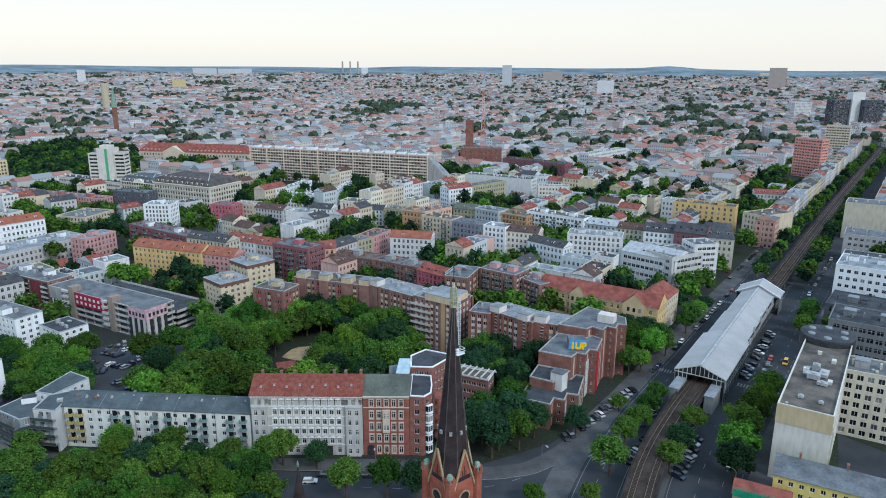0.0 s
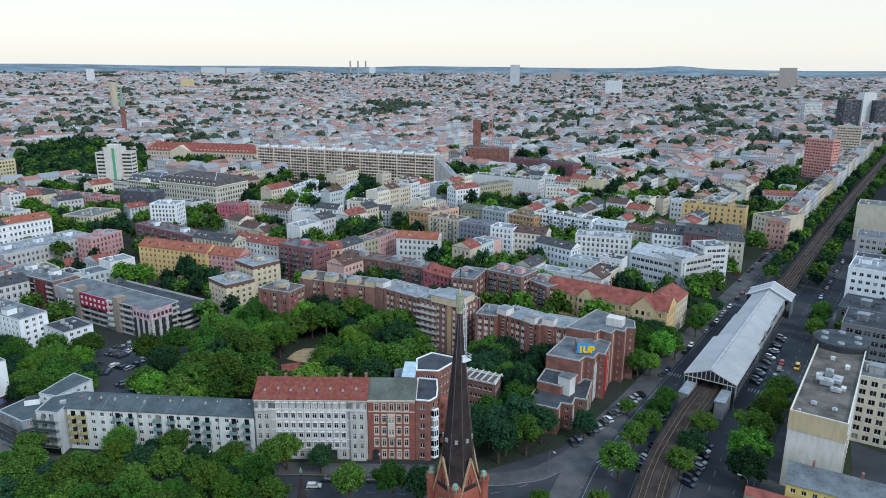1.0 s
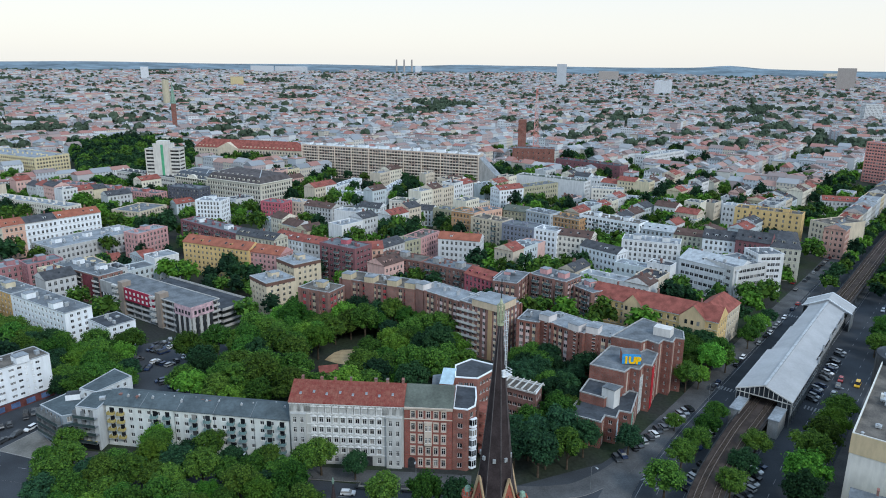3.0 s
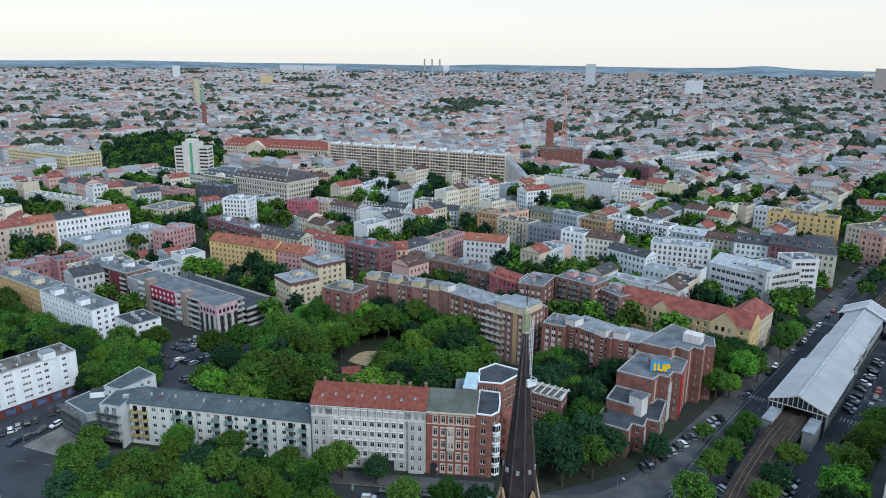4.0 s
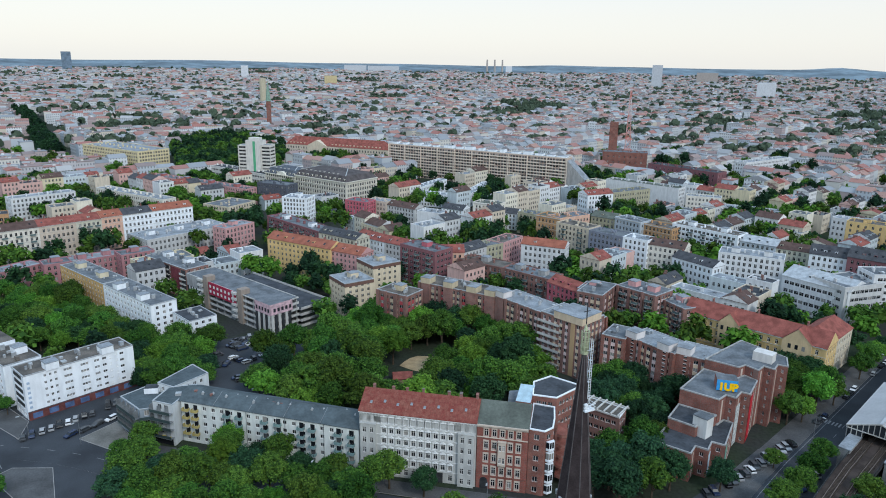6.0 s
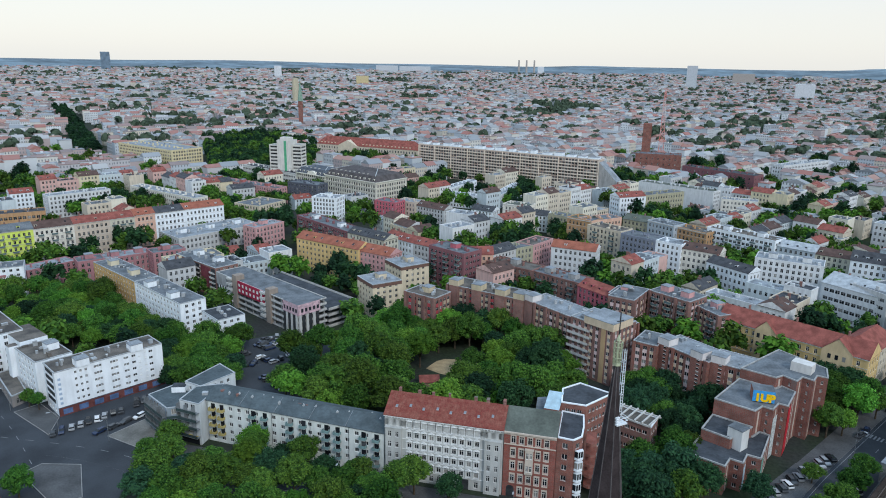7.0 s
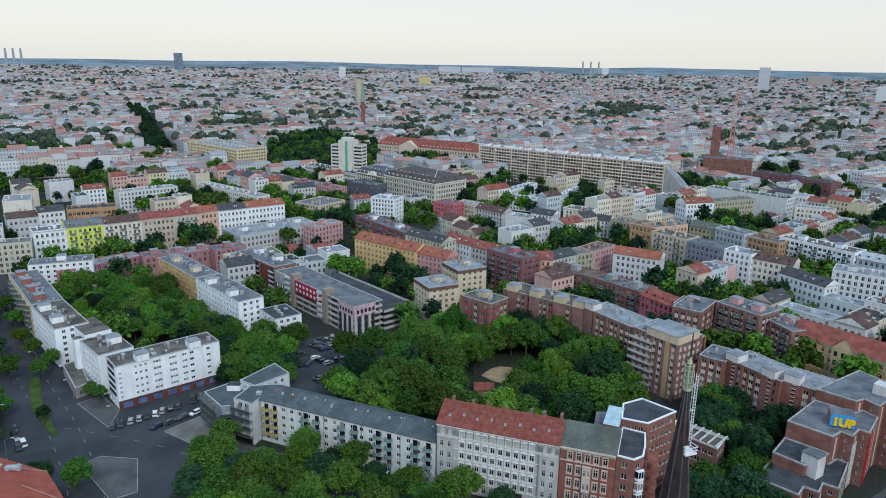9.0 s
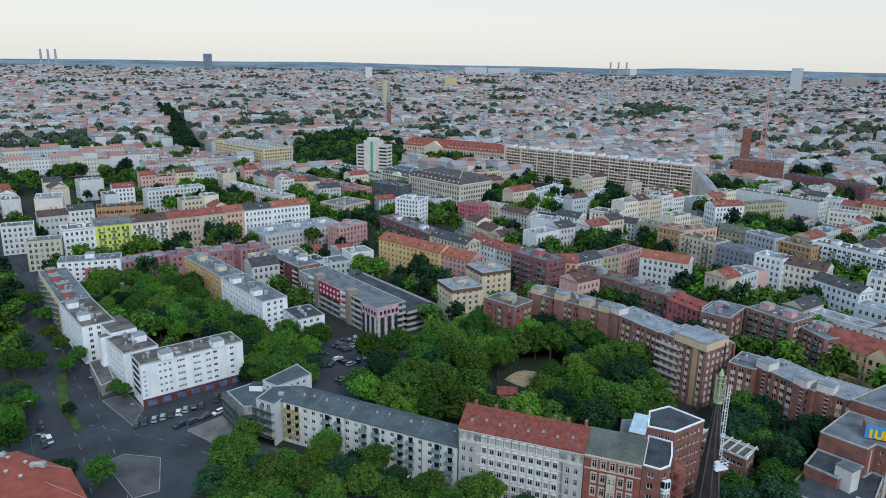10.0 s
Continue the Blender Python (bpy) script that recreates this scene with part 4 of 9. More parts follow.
def lay_city():
    near, far = City(), City()
    ca, sa = math.cos(GRID_A), math.sin(GRID_A)
    bw, bl, st = 92.0, 150.0, 19.0
    n = int(5200 / 90)
    for i in range(-n, n):
        for j in range(-n, n):
            u0 = i * (bl + st) + (j % 3) * 37 + fr.uniform(-8, 8)
            v0 = j * (bw + st) + 22 + fr.uniform(-3, 3)
            cx, cy = ca * (u0 + bl / 2) - sa * (v0 + bw / 2), sa * (u0 + bl / 2) + ca * (v0 + bw / 2)
            r = math.hypot(cx, cy)
            if r < 330 or r > 4120 or not seen(cx, cy, 4):
                continue
            park = fr.rand() < (0.12 if r > 700 else 0.03)
            blockturn = GRID_A + (fr.uniform(-0.05, 0.05) if r < 1200 else fr.uniform(-0.3, 0.3) + 0.5 * math.sin(cx / 900) )
            c, s = math.cos(blockturn), math.sin(blockturn)
            W = lambda u, v: (cx + c * (u - bl / 2) - s * (v - bw / 2), cy + s * (u - bl / 2) + c * (v - bw / 2))
            if park:
                for k in range(40 if r < 2000 else 22):
                    FAR_TREES.append((*W(fr.uniform(0, bl), fr.uniform(0, bw)), fr.uniform(14, 24)))
                continue
            tgt = near if r < 1100 else far
            hbase = fr.uniform(13, 20.5)
            step = 15.0 if r < 1800 else 18.0

            def put(u, v, L, D, turn, hh):
                x, y = W(u, v)
                if in_keep(x, y):
                    return
                k = fr.rand()
                if math.hypot(x, y) < 710:
                    built_house(x, y, blockturn + turn, L, D, hh, k)
                    return
                tgt.add(x, y, blockturn + turn, L, D, hh, "flat" if k < 0.42 else "gable", fr.uniform(2.2, 4.2))
                if r < 1600 and k < 0.6:
                    q = fr.uniform(0.2, 0.7)
                    cc, ss = math.cos(blockturn + turn), math.sin(blockturn + turn)
                    tgt.add(x + cc * L * q - ss * D * 0.4, y + ss * L * q + cc * D * 0.4, blockturn + turn, 2.6, 2.4, hh + 2.4, "flat")

            u = 0.0
            while u < bl - 8:
                L = min(step * fr.uniform(0.75, 1.3), bl - u)
                if fr.rand() < 0.95:
                    put(u, 0, L, 12.5, 0, hbase + fr.uniform(-2.5, 2.5))
                if fr.rand() < 0.95:
                    put(u, bw - 12.5, L, 12.5, 0, hbase + fr.uniform(-2.5, 2.5))
                if fr.rand() < 0.5:
                    put(u, 12.5, 9, fr.uniform(15, 26), 0, hbase - fr.uniform(0, 5))
                if fr.rand() < 0.4:
                    put(u + 3, 42, fr.uniform(12, 20), 10, 0, hbase - fr.uniform(0, 7))
                u += L
            v = 12.5
            while v < bw - 20:
                L = min(step * fr.uniform(0.8, 1.2), bw - 12.5 - v)
                for uu in (12.5, bl):
                    if fr.rand() < 0.93:
                        put(uu, v, L, 12.5, math.pi / 2, hbase + fr.uniform(-2.5, 2.5))
                v += L
            for k in range(fr.randint(10, 22) if r < 1500 else fr.randint(4, 10)):
                FAR_TREES.append((*W(fr.uniform(16, bl - 16), fr.uniform(16, bw - 16)), fr.uniform(15, 25)))
            for k in range(fr.randint(2, 13) if r < 1800 else fr.randint(0, 7)):
                FAR_TREES.append((*W(fr.uniform(0, bl), -st / 2 + fr.uniform(-4, 4)), fr.uniform(13, 22)))
    near.build("city_houses", "pale plaster apartment houses round leafy courtyards, red and grey roofs")
    far.build("distant_city", "distant sea of apartment houses with red and grey roofs")


lay_city()
ribbon("road", NORTH_ST, -7, 7, -0.05, 0.04, [ASPHALT, KERB], "broad asphalt street lined with trees", "road")


# ---------------------------------------------------------------- the near houses
def poly_house(pts, floors, floor_h, wall, roof_mat, label, name="apartment_house", near=True, pitch=2.9, win=(1.3, 1.5), kind="pair", edge=None, parapet=0.6, blank=(), top=0.5, base=0.0, panels=None):
    """A flat-roofed house on any outline, given counter-clockwise from above."""
    cx, cy = sum(p[0] for p in pts) / len(pts), sum(p[1] for p in pts) / len(pts)
    ob = thing(name, pose(cx, cy, base), label, "house")
    q = [(x - cx, y - cy) for x, y in pts]
    h = floors * floor_h + top
    walls, glass = Shape(), Shape()
    for i in range(len(q)):
        a, b = Vector(q[i]), Vector(q[(i + 1) % len(q)])
        n = (b - a).length
        d = (b - a) / n
        holes = [] if i in blank or n < 2.5 else grid(n, floors, floor_h, pitch, *win)
        wall_face(walls, a.x, a.y, d.x, d.y, n, 0, h, holes, strip=1 if panels else None)
        if near:
            place_windows(ob, a.x, a.y, d.x, d.y, holes, kind=kind)
        else:
            far_windows(glass, a.x, a.y, d.x, d.y, holes)
    part("wall", walls, [wall, *panels] if panels else wall, ob)
    if glass.f:
        tagged(part("glazing", glass, [FRAME, GLASS_FAR], ob), kind="stuff")
    part("roof", ring_roof(q, h, parapet, 0.35, 0.08), [roof_mat, edge or ZINC], ob)
    TREES_FREE.append((None, pts, 0))
    return ob


def hoods(ob, xs, zs, w, mat, y=0.0):
    """Small stucco gables and sills round the windows."""
    s = Shape()
    s.box(-w / 2, -0.4, 0.0, w / 2, 0.0, 0.16, bottom=True)
    s.face([(-w / 2, -0.34, 0.16), (w / 2, -0.34, 0.16), (0, -0.34, 0.62)])
    s.face([(-w / 2, -0.38, 0.16), (0, -0.38, 0.66), (0, 0, 0.66), (-w / 2, 0, 0.16)])
    s.face([(0, -0.38, 0.66), (w / 2, -0.38, 0.16), (w / 2, 0, 0.16), (0, 0, 0.66)])
    s.box(-w / 2 + 0.05, -0.24, -2.18, w / 2 - 0.05, 0.0, -2.0, bottom=True)
    s.box(-w / 2 + 0.1, -0.1, -1.95, -w / 2 + 0.25, 0.0, 0.0)
    s.box(w / 2 - 0.25, -0.1, -1.95, w / 2 - 0.1, 0.0, 0.0)
    me = s.mesh("window_hood", [mat])
    for z in zs:
        for x in xs:
            part("window_hood", me, (), ob, at=pose(x, y, z))


STUCCO_TRIM = surface("stucco_trim", (0.74, 0.745, 0.73), 0.85, 7, 0.5, 0.1, 0.03)
STUCCO = surface("stucco_white", (0.48, 0.485, 0.465), 0.85, 7, 0.5, 0.14, 0.05, streak=True)


def stucco_house():
    """The white ornate house with the rusty sheet roof."""
    m, L = frame_of(-59.3, 196.0, -24.7, 196.2)
    ob = thing("stucco_house", m, "ornate white stucco apartment house with a rusty red sheet roof", "house")
    TREES_FREE.append((m.inverted(), L, 13))
    fh, floors, eave = 3.3, 6, 20.5
    walls = Shape()
    holes = grid(L - 11.0, floors, fh, 2.2, 1.2, 1.9, 0.75)
    holes = [(a + 5.5, b + 5.5, c, d) for a, b, c, d in holes]
    ends = []
    for c in (1.7, 3.9, L - 3.9, L - 1.7):
        for k in range(floors):
            ends.append((c - 0.5, c + 0.5, k * fh + 0.85, k * fh + 2.6))
    top_only = [h for h in ends if h[2] > (floors - 1) * fh]
    # gateway in the middle bay
    gate = (L * 0.69 - 1.2, L * 0.69 + 1.2)
    holes = [h for h in holes if not (h[2] < fh and h[1] > gate[0] - 0.3 and h[0] < gate[1] + 0.3)]
    wall_face(walls, 0, 0, 1, 0, L, 0, eave, holes + top_only)
    place_windows(ob, 0, 0, 1, 0, holes + top_only)
    for x0, x1 in ((0.5, 5.1), (L - 5.1, L - 0.5)):
        hh = [(a - x0, b - x0, c, d) for a, b, c, d in ends if x0 < a < x1 and c < (floors - 1) * fh]
        ht = (floors - 1) * fh + 0.3
        wall_face(walls, x0, -0.9, 1, 0, x1 - x0, 0, ht, hh)
        place_windows(ob, x0, -0.9, 1, 0, hh)
        walls.face([(x0, -0.9, 0), (x0, -0.9, ht), (x0, 0, ht), (x0, 0, 0)])
        walls.face([(x1, -0.9, 0), (x1, 0, 0), (x1, 0, ht), (x1, -0.9, ht)])
        walls.box(x0 - 0.15, -1.1, ht, x1 + 0.15, 0, ht + 0.25, bottom=True)
    for ox, oy, dx, dy, n in ((L, 0, 0, 1, 13), (L, 13, -1, 0, L), (0, 13, 0, -1, 13)):
        hs = grid(n, floors, fh, 2.8, 1.1, 1.7) if dx else []
        wall_face(walls, ox, oy, dx, dy, n, 0, eave, hs)
        if hs:
            place_windows(ob, ox, oy, dx, dy, hs)
    part("wall", walls, STUCCO, ob)
    for k in range(1, floors + 1):
        s = Shape()
        s.box(5.2, -0.16, 0, L - 5.2, -0.002, 0.18, bottom=True)
        if k == floors:
            s = Shape()
            s.box(-0.1, -0.55, 0.0, L + 0.1, -0.002, 0.35, bottom=True)
            for i in range(int(L / 0.9)):
                s.box(0.3 + i * 0.9, -0.4, -0.3, 0.55 + i * 0.9, -0.003, 0.0, bottom=True)
        part("cornice", s, STUCCO_TRIM, ob, at=pose(0, 0, k * fh + (0.2 if k < floors else 0.3)))
    xs = sorted({round((a + b) / 2, 2) for a, b, c, d in holes})
    hoods(ob, xs, [k * fh + 2.74 for k in range(1, floors)], 1.9, STUCCO_TRIM)
    g = Shape()
    g.box(gate[0], -0.06, 0, gate[1], -0.003, 3.2, 0)
    part("gateway", g, STEEL_AND_SHADE, ob, "dark timber gateway")
    r = Shape()
    ridge_y, rz = 7.0, 24.6
    r.face([(-0.2, -0.6, eave + 0.1), (L + 0.2, -0.6, eave + 0.1), (L + 0.2, ridge_y, rz), (-0.2, ridge_y, rz)])
    r.face([(L + 0.2, 13.4, eave), (-0.2, 13.4, eave), (-0.2, ridge_y, rz), (L + 0.2, ridge_y, rz)])
    r.face([(-0.2, -0.6, eave - 0.1), (L + 0.2, -0.6, eave - 0.1), (L + 0.2, -0.6, eave + 0.1), (-0.2, -0.6, eave + 0.1)])
    # standing seams
    n = 46
    for i in range(n + 1):
        x = -0.15 + (L + 0.3) * i / n
        if i == 0:
            sm = Shape()
            sm.bar((0, -0.55, eave + 0.17), (0, ridge_y, rz + 0.05), 0.035)
            sm = sm.mesh("seam", [RUST])
        part("seam", sm, (), ob, at=pose(x, 0, 0))
    part("roof", r, RUST, ob, "rust-streaked red sheet roof")
    w = Shape()
    for x in (-0.1, L + 0.1):
        w.face([(x, 0, eave), (x, 13, eave), (x, ridge_y, rz - 0.05)])
        w.box(x - 0.22, -0.2, eave, x + 0.22, 13, eave + 0.25, bottom=True)
    part("gable_wall", w, BRICK_BROWN, ob)
    for x in (2.5, 8.4, 12.6, 17.5, 25.2, 28.8, 33.6):
        chimney(x, ridge_y + 0.5, rz - 0.1, rng.uniform(0.7, 1.4), ob, rng.uniform(0.6, 0.9), rng.uniform(0.6, 1.5))
    for i in range(8):
        s = Shape()
        s.box(-0.35, -0.45, 0, 0.35, 0.45, 0.14, 0, top=1)
        part("skylight", s, [ZINC, FELT_LIGHT], ob, at=pose(3 + i * 4.0, 2.4 + 0.6 * (i % 2), eave + 0.14 + (3.0 + 0.6 * (i % 2)) * 0.535, 28.2))


def red_house():
    m, L = frame_of(-24.5, 196.2, -10.1, 196.2)
    ob = thing("brick_house", m, "red brick apartment house with cream window surrounds and grey roof", "house")
    TREES_FREE.append((m.inverted(), L, 13))
    fh, floors, eave = 4.0, 5, 20.5
    walls = Shape()
    hs = grid(L, floors, fh, 2.3, 1.15, 2.2, 0.9)
    mid = [h for h in hs if not (h[2] < fh and h[0] < 3.5)]
    wall_face(walls, 0, 0, 1, 0, L, 0, eave, mid)
    place_windows(ob, 0, 0, 1, 0, mid)
    for ox, oy, dx, dy, n in ((L, 0, 0, 1, 13), (L, 13, -1, 0, L), (0, 13, 0, -1, 13)):
        wall_face(walls, ox, oy, dx, dy, n, 0, eave, [])
    part("wall", walls, BRICK_DEEP, ob)
    cream = plaster((0.58, 0.5, 0.42))
    s = Shape()
    s.box(-0.82, -0.1, -0.25, -0.6, -0.002, 2.5)
    s.box(0.6, -0.1, -0.25, 0.82, -0.002, 2.5)
    s.box(-0.82, -0.12, 2.22, 0.82, -0.002, 2.75, bottom=True)
    s.box(-0.82, -0.14, -0.45, 0.82, -0.002, -0.12, bottom=True)
    me = s.mesh("window_surround", [cream])
    for a, b, c, d in mid:
        part("window_surround", me, (), ob, at=pose((a + b) / 2, 0, c))
    for z, t, h in ((fh + 0.2, 0.2, 0.3), (eave - 2.9 - 1.2, 0.2, 0.25), (eave - 0.5, 0.55, 0.5), (eave - 1.05, 0.15, 0.2)):
        s = Shape()
        s.box(-0.02, -t, 0, L + 0.02, -0.004, h, bottom=True)
        part("cornice", s, cream if z > 10 else BRICK, ob, at=pose(0, 0, z))
    # oriel over two storeys
    s = Shape()
    hh = [(0.25, 0.95, 0.8, 2.6), (1.25, 1.95, 0.8, 2.6), (0.25, 0.95, 4.8, 6.6), (1.25, 1.95, 4.8, 6.6)]
    wall_face(s, 0, 0, 1, 0, 2.2, 0, 7.4, hh, depth=0.15)
    s.face([(0, 0, 0), (0, 0, 7.4), (0, 0.8, 7.4), (0, 0.8, 0)])
    s.face([(2.2, 0, 0), (2.2, 0.8, 0), (2.2, 0.8, 7.4), (2.2, 0, 7.4)])
    s.box(-0.15, -0.15, 7.4, 2.35, 0.8, 7.65, bottom=True)
    s.face([(0, 0, 0), (0, 0.8, -0.8), (2.2, 0.8, -0.8), (2.2, 0, 0)])
    o = part("oriel", s, cream, ob, at=pose(L / 2 - 1.1, -0.82, 8.2))
    place_windows(o, 0, 0, 1, 0, hh, depth=0.15)
    d = Shape()
    d.box(-1.1, -0.05, 0, 1.1, -0.003, 2.6)
    for k in range(8):
        a0, a1 = math.pi * k / 8, math.pi * (k + 1) / 8
        d.face([(0, -0.05, 2.6), (1.1 * math.cos(a0), -0.05, 2.6 + 1.1 * math.sin(a0)), (1.1 * math.cos(a1), -0.05, 2.6 + 1.1 * math.sin(a1))])
    part("entrance", d, STEEL_AND_SHADE, ob, at=pose(2.2, 0, 0))
    r = gable_roof(L, 13, eave, 3.4, over=0.25, ridge=0.62)
    part("roof", r, [FELT_GREEN, BRICK_BROWN], ob, "greenish grey felt roof")


stucco_house()
red_house()

# modern brick corner house
corner = poly_house([(-10, 196.5), (-5.6, 195.9), (-3.4, 198.6), (-3.2, 204), (-3.6, 211), (-10, 212)], 6, 3.3, BRICK, FELT_DARK, "modern red brick corner house with white parapet rims", edge=WHITE, parapet=0.3, blank=(3, 4, 5), pitch=2.4, win=(1.5, 1.6))
poly_house([(-10.4, 212.2), (-3.2, 211.8), (4.0, 221.8), (-5.8, 226.6), (-10.8, 221.2)], 7, 3.2, BRICK, FELT_DARK, "taller rear part of the brick corner house with white rims", edge=WHITE, parapet=0.3, pitch=1.7, win=(1.3, 1.2), blank=(3, 4))
for k in range(5):
    s = Shape()
    s.prism([(0, 0), (1.5, -0.8), (2.9, 0), (2.6, 6.5), (0, 6.5)], 0, 0.9, 0)
    part("balcony", s, BRICK, corner, "brick balcony front", at=pose(3.6, -0.6, 2.6 + k * 3.3))
# flat dark sheets on the wall, painted shade of recessed balconies
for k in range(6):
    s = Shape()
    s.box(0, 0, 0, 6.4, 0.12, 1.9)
    part("loggia", s, STEEL_AND_SHADE, corner, "dark sheet for the shade of a recessed balcony", at=corner.matrix_world.inverted() @ pose(-3.1, 204.3, 1.2 + k * 3.3, 0, 0, 93.3))
for k in range(5):
    bay = Shape()
    bay.prism([(-1.2, 0), (-0.8, -0.9), (0.8, -0.9), (1.2, 0)], 0, 1.9, 1)
    bay.prism([(-1.3, 0), (-0.85, -1.0), (0.85, -1.0), (1.3, 0)], 1.9, 2.1, 0)
    bay.prism([(-1.3, 0), (-0.85, -1.0), (0.85, -1.0), (1.3, 0)], -0.7, 0.0, 0)
    for x in (-0.8, 0.8, 0.0):
        bay.box(x - 0.06, -0.97, 0, x + 0.06, -0.88, 1.9, 0)
    part("bay_window", bay, [WHITE, GLASS], corner, "white framed bay window", at=pose(1.9, -6.0, 1.6 + k * 3.4, 0, 0, 40))
s = Shape()
s.box(0, 0, 0, 4.2, 8.5, 0.7)
part("skylight", s, surface("glass_roof_sheet", (0.5, 0.62, 0.66), 0.25, 2, 0.4, 0.15, 0), corner, "pale blue glazed roof light", at=pose(-8.2, -0.5, 20.6, 0, 8, 4))
s = Shape()
s.prism([(-17, 198), (-10.2, 198), (-10.6, 222), (-18, 219)], 0, 20.2, 0)
solid("rear_wing", s, [FELT], "grey sheet-clad rear wing behind the brick house", "house")
# brick wing with white concrete beams
poly_house([(2.4, 228.6), (16.0, 222.0), (18.4, 228.8), (4.6, 235.4)], 4, 3.2, BRICK_BROWN, FELT_BROWN, "brick wing with white window bands beside the corner house", parapet=0.2, edge=WHITE, pitch=1.9, win=(1.5, 1.2))
beams = thing("roof_pergola", pose(2.4, 228.6, 13.5, 0, 0, -25.9), "white concrete pergola beams over a brick wing", "pergola")
for k in range(7):
    s = Shape()
    s.box(0, -0.5, 0, 0.4, 7.4, 0.45, bottom=True)
    part("beam", s, CONCRETE_L, beams, at=pose(0.4 + k * 2.35, 0, 0.5))
for y in (-0.5, 7.0):
    s = Shape()
    s.box(0, y, 0, 15.2, y + 0.4, 0.45, bottom=True)
    part("rail", s, CONCRETE_L, beams, at=pose(0, 0, 0.02))
s = Shape()
s.box(-2.2, -4.5, 0, 2.2, 4.5, 2.0, 0)
s.face([(-2.2, -4.5, 2.0), (2.2, -4.5, 2.0), (2.2, 4.5, 3.4), (-2.2, 4.5, 3.4)], 1)
s.face([(2.2, -4.5, 2.0), (2.2, 4.5, 2.0), (2.2, 4.5, 3.4)], 0)
s.face([(-2.2, -4.5, 2.0), (-2.2, 4.5, 3.4), (-2.2, 4.5, 2.0)], 0)
solid("roof_conservatory", s, [BRICK, surface("glazed_roof_pale", (0.42, 0.56, 0.62), 0.3, 3, 0.5, 0.15, 0)], "pale glazed studio roof on the rear wing", "roof").matrix_world = pose(-12.6, 213.5, 20.0, 0, 0, -4)

# long grey house and its terraced corner
grey = house(-120.3, 200.6, -59.6, 196.1, 11, 5, 2.7, plaster((0.64, 0.67, 0.64)), "gable", FELT_BLUE, "long pale grey apartment house with green balconies and felt roof", near=True, rise=2.4, pitch=3.1, win=(1.3, 1.3), kind="pair")
bs = Shape()
bs.box(-1.05, -1.3, -0.14, 1.05, -0.004, 0.0, 0, bottom=True)
bs.box(-1.05, -1.3, 0.0, 1.05, -1.24, 0.95, 1)
bs.box(-1.05, -1.24, 0.0, -0.99, -0.004, 0.95, 1)
bs.box(0.99, -1.24, 0.0, 1.05, -0.004, 0.95, 1)
bs.box(-0.7, -0.05, 0.0, 0.7, -0.006, 2.1, 2)
TEAL = surface("balcony_panel_teal", (0.17, 0.27, 0.27), 0.5, 5, 0.6, 0.2, 0)
SMALL_BALCONY = bs.mesh("balcony", [CONCRETE, TEAL, GLASS])
YELLOW_BALCONY = bs.mesh("balcony", [CONCRETE, surface("balcony_panel_yellow", (0.42, 0.34, 0.13), 0.6, 5, 0.6, 0.2, 0), GLASS])
for u in (2.4, 5.6, 17.0, 21.2, 30.0, 34.6, 42.3, 46.0, 54.4, 58.6):
    for k in range(1, 5):
        part("balcony", YELLOW_BALCONY if u < 6 else SMALL_BALCONY, (), grey, "yellow balcony" if u < 6 else "pale teal balcony", at=pose(u, 0, k * 2.7 + 0.35))
for u, y, w in ((3.5, 4.0, 0.9), (9.5, 3.2, 0.6), (12.6, 5.6, 0.7), (31.0, 5.0, 1.0), (33.5, 4.6, 0.7), (45.0, 5.2, 0.8), (57.0, 5.0, 0.7)):
    chimney(u, y, 15.2, 0.9, grey, w, w * 1.3)
for x in (0.35, 15.6, 23.6, 36.8, 49.6):
    dp = Shape()
    dp.bar((x, -0.12, 0.1), (x, -0.12, 14.0), 0.06)
    part("downpipe", dp, STEEL_GREY, grey)
for x in (12.2, 24.5, 36.5, 48.6):
    sm = Shape()
    sm.bar((x, -0.3, 14.28), (x, 5.5, 16.6), 0.07)
    part("roof_seam", sm, STEEL_GREY, grey)
for k in range(16):
    s = Shape()
    s.box(-0.35, -0.35, -0.3, 0.35, 0.35, 0.6)
    s.frustum(0, 0, 0.6, 0.3, 0.95, 0.2, 8)
    solid("roof_vent", s, ZINC, "small zinc roof vent on the grey felt roof", "vent", "vents on the grey roof").matrix_world = pose(-117 + k * 3.7 + rng.uniform(-0.8, 0.8), 205.2 - k * 0.27 + rng.uniform(-2, 1.5), 15.6)
DARK_RAIL = surface("balcony_rail_dark", (0.045, 0.07, 0.07), 0.4, 4, 0.5, 0.2, 0)
SLATE_WALL = plaster((0.26, 0.31, 0.35))
terr = poly_house([(-143.4, 203.0), (-132.0, 196.4), (-128.4, 198.6), (-128.6, 207.6), (-134.0, 209.6), (-139.4, 212.0)], 4, 2.75, SLATE_WALL, FELT_BLUE, "grey corner house with stepped steel balconies", pitch=2.2, win=(1.5, 1.8), parapet=0.12, blank=(2, 3))
raised = poly_house([(-128.2, 198.0), (-120.6, 196.9), (-120.6, 212), (-128.4, 207.6)], 5, 2.75, plaster((0.6, 0.63, 0.64)), FELT_BLUE, "raised grey end of the corner house with dark balconies", pitch=2.4, win=(1.5, 1.7), parapet=0.12, blank=(1,))
poly_house([(-134.0, 209.8), (-127.0, 207.9), (-121.6, 220.4), (-130.6, 225.6)], 5, 2.75, plaster((0.6, 0.63, 0.64)), FELT_BLUE, "pale rear wing of the grey corner house", pitch=2.6, win=(1.1, 1.3), parapet=0.15)
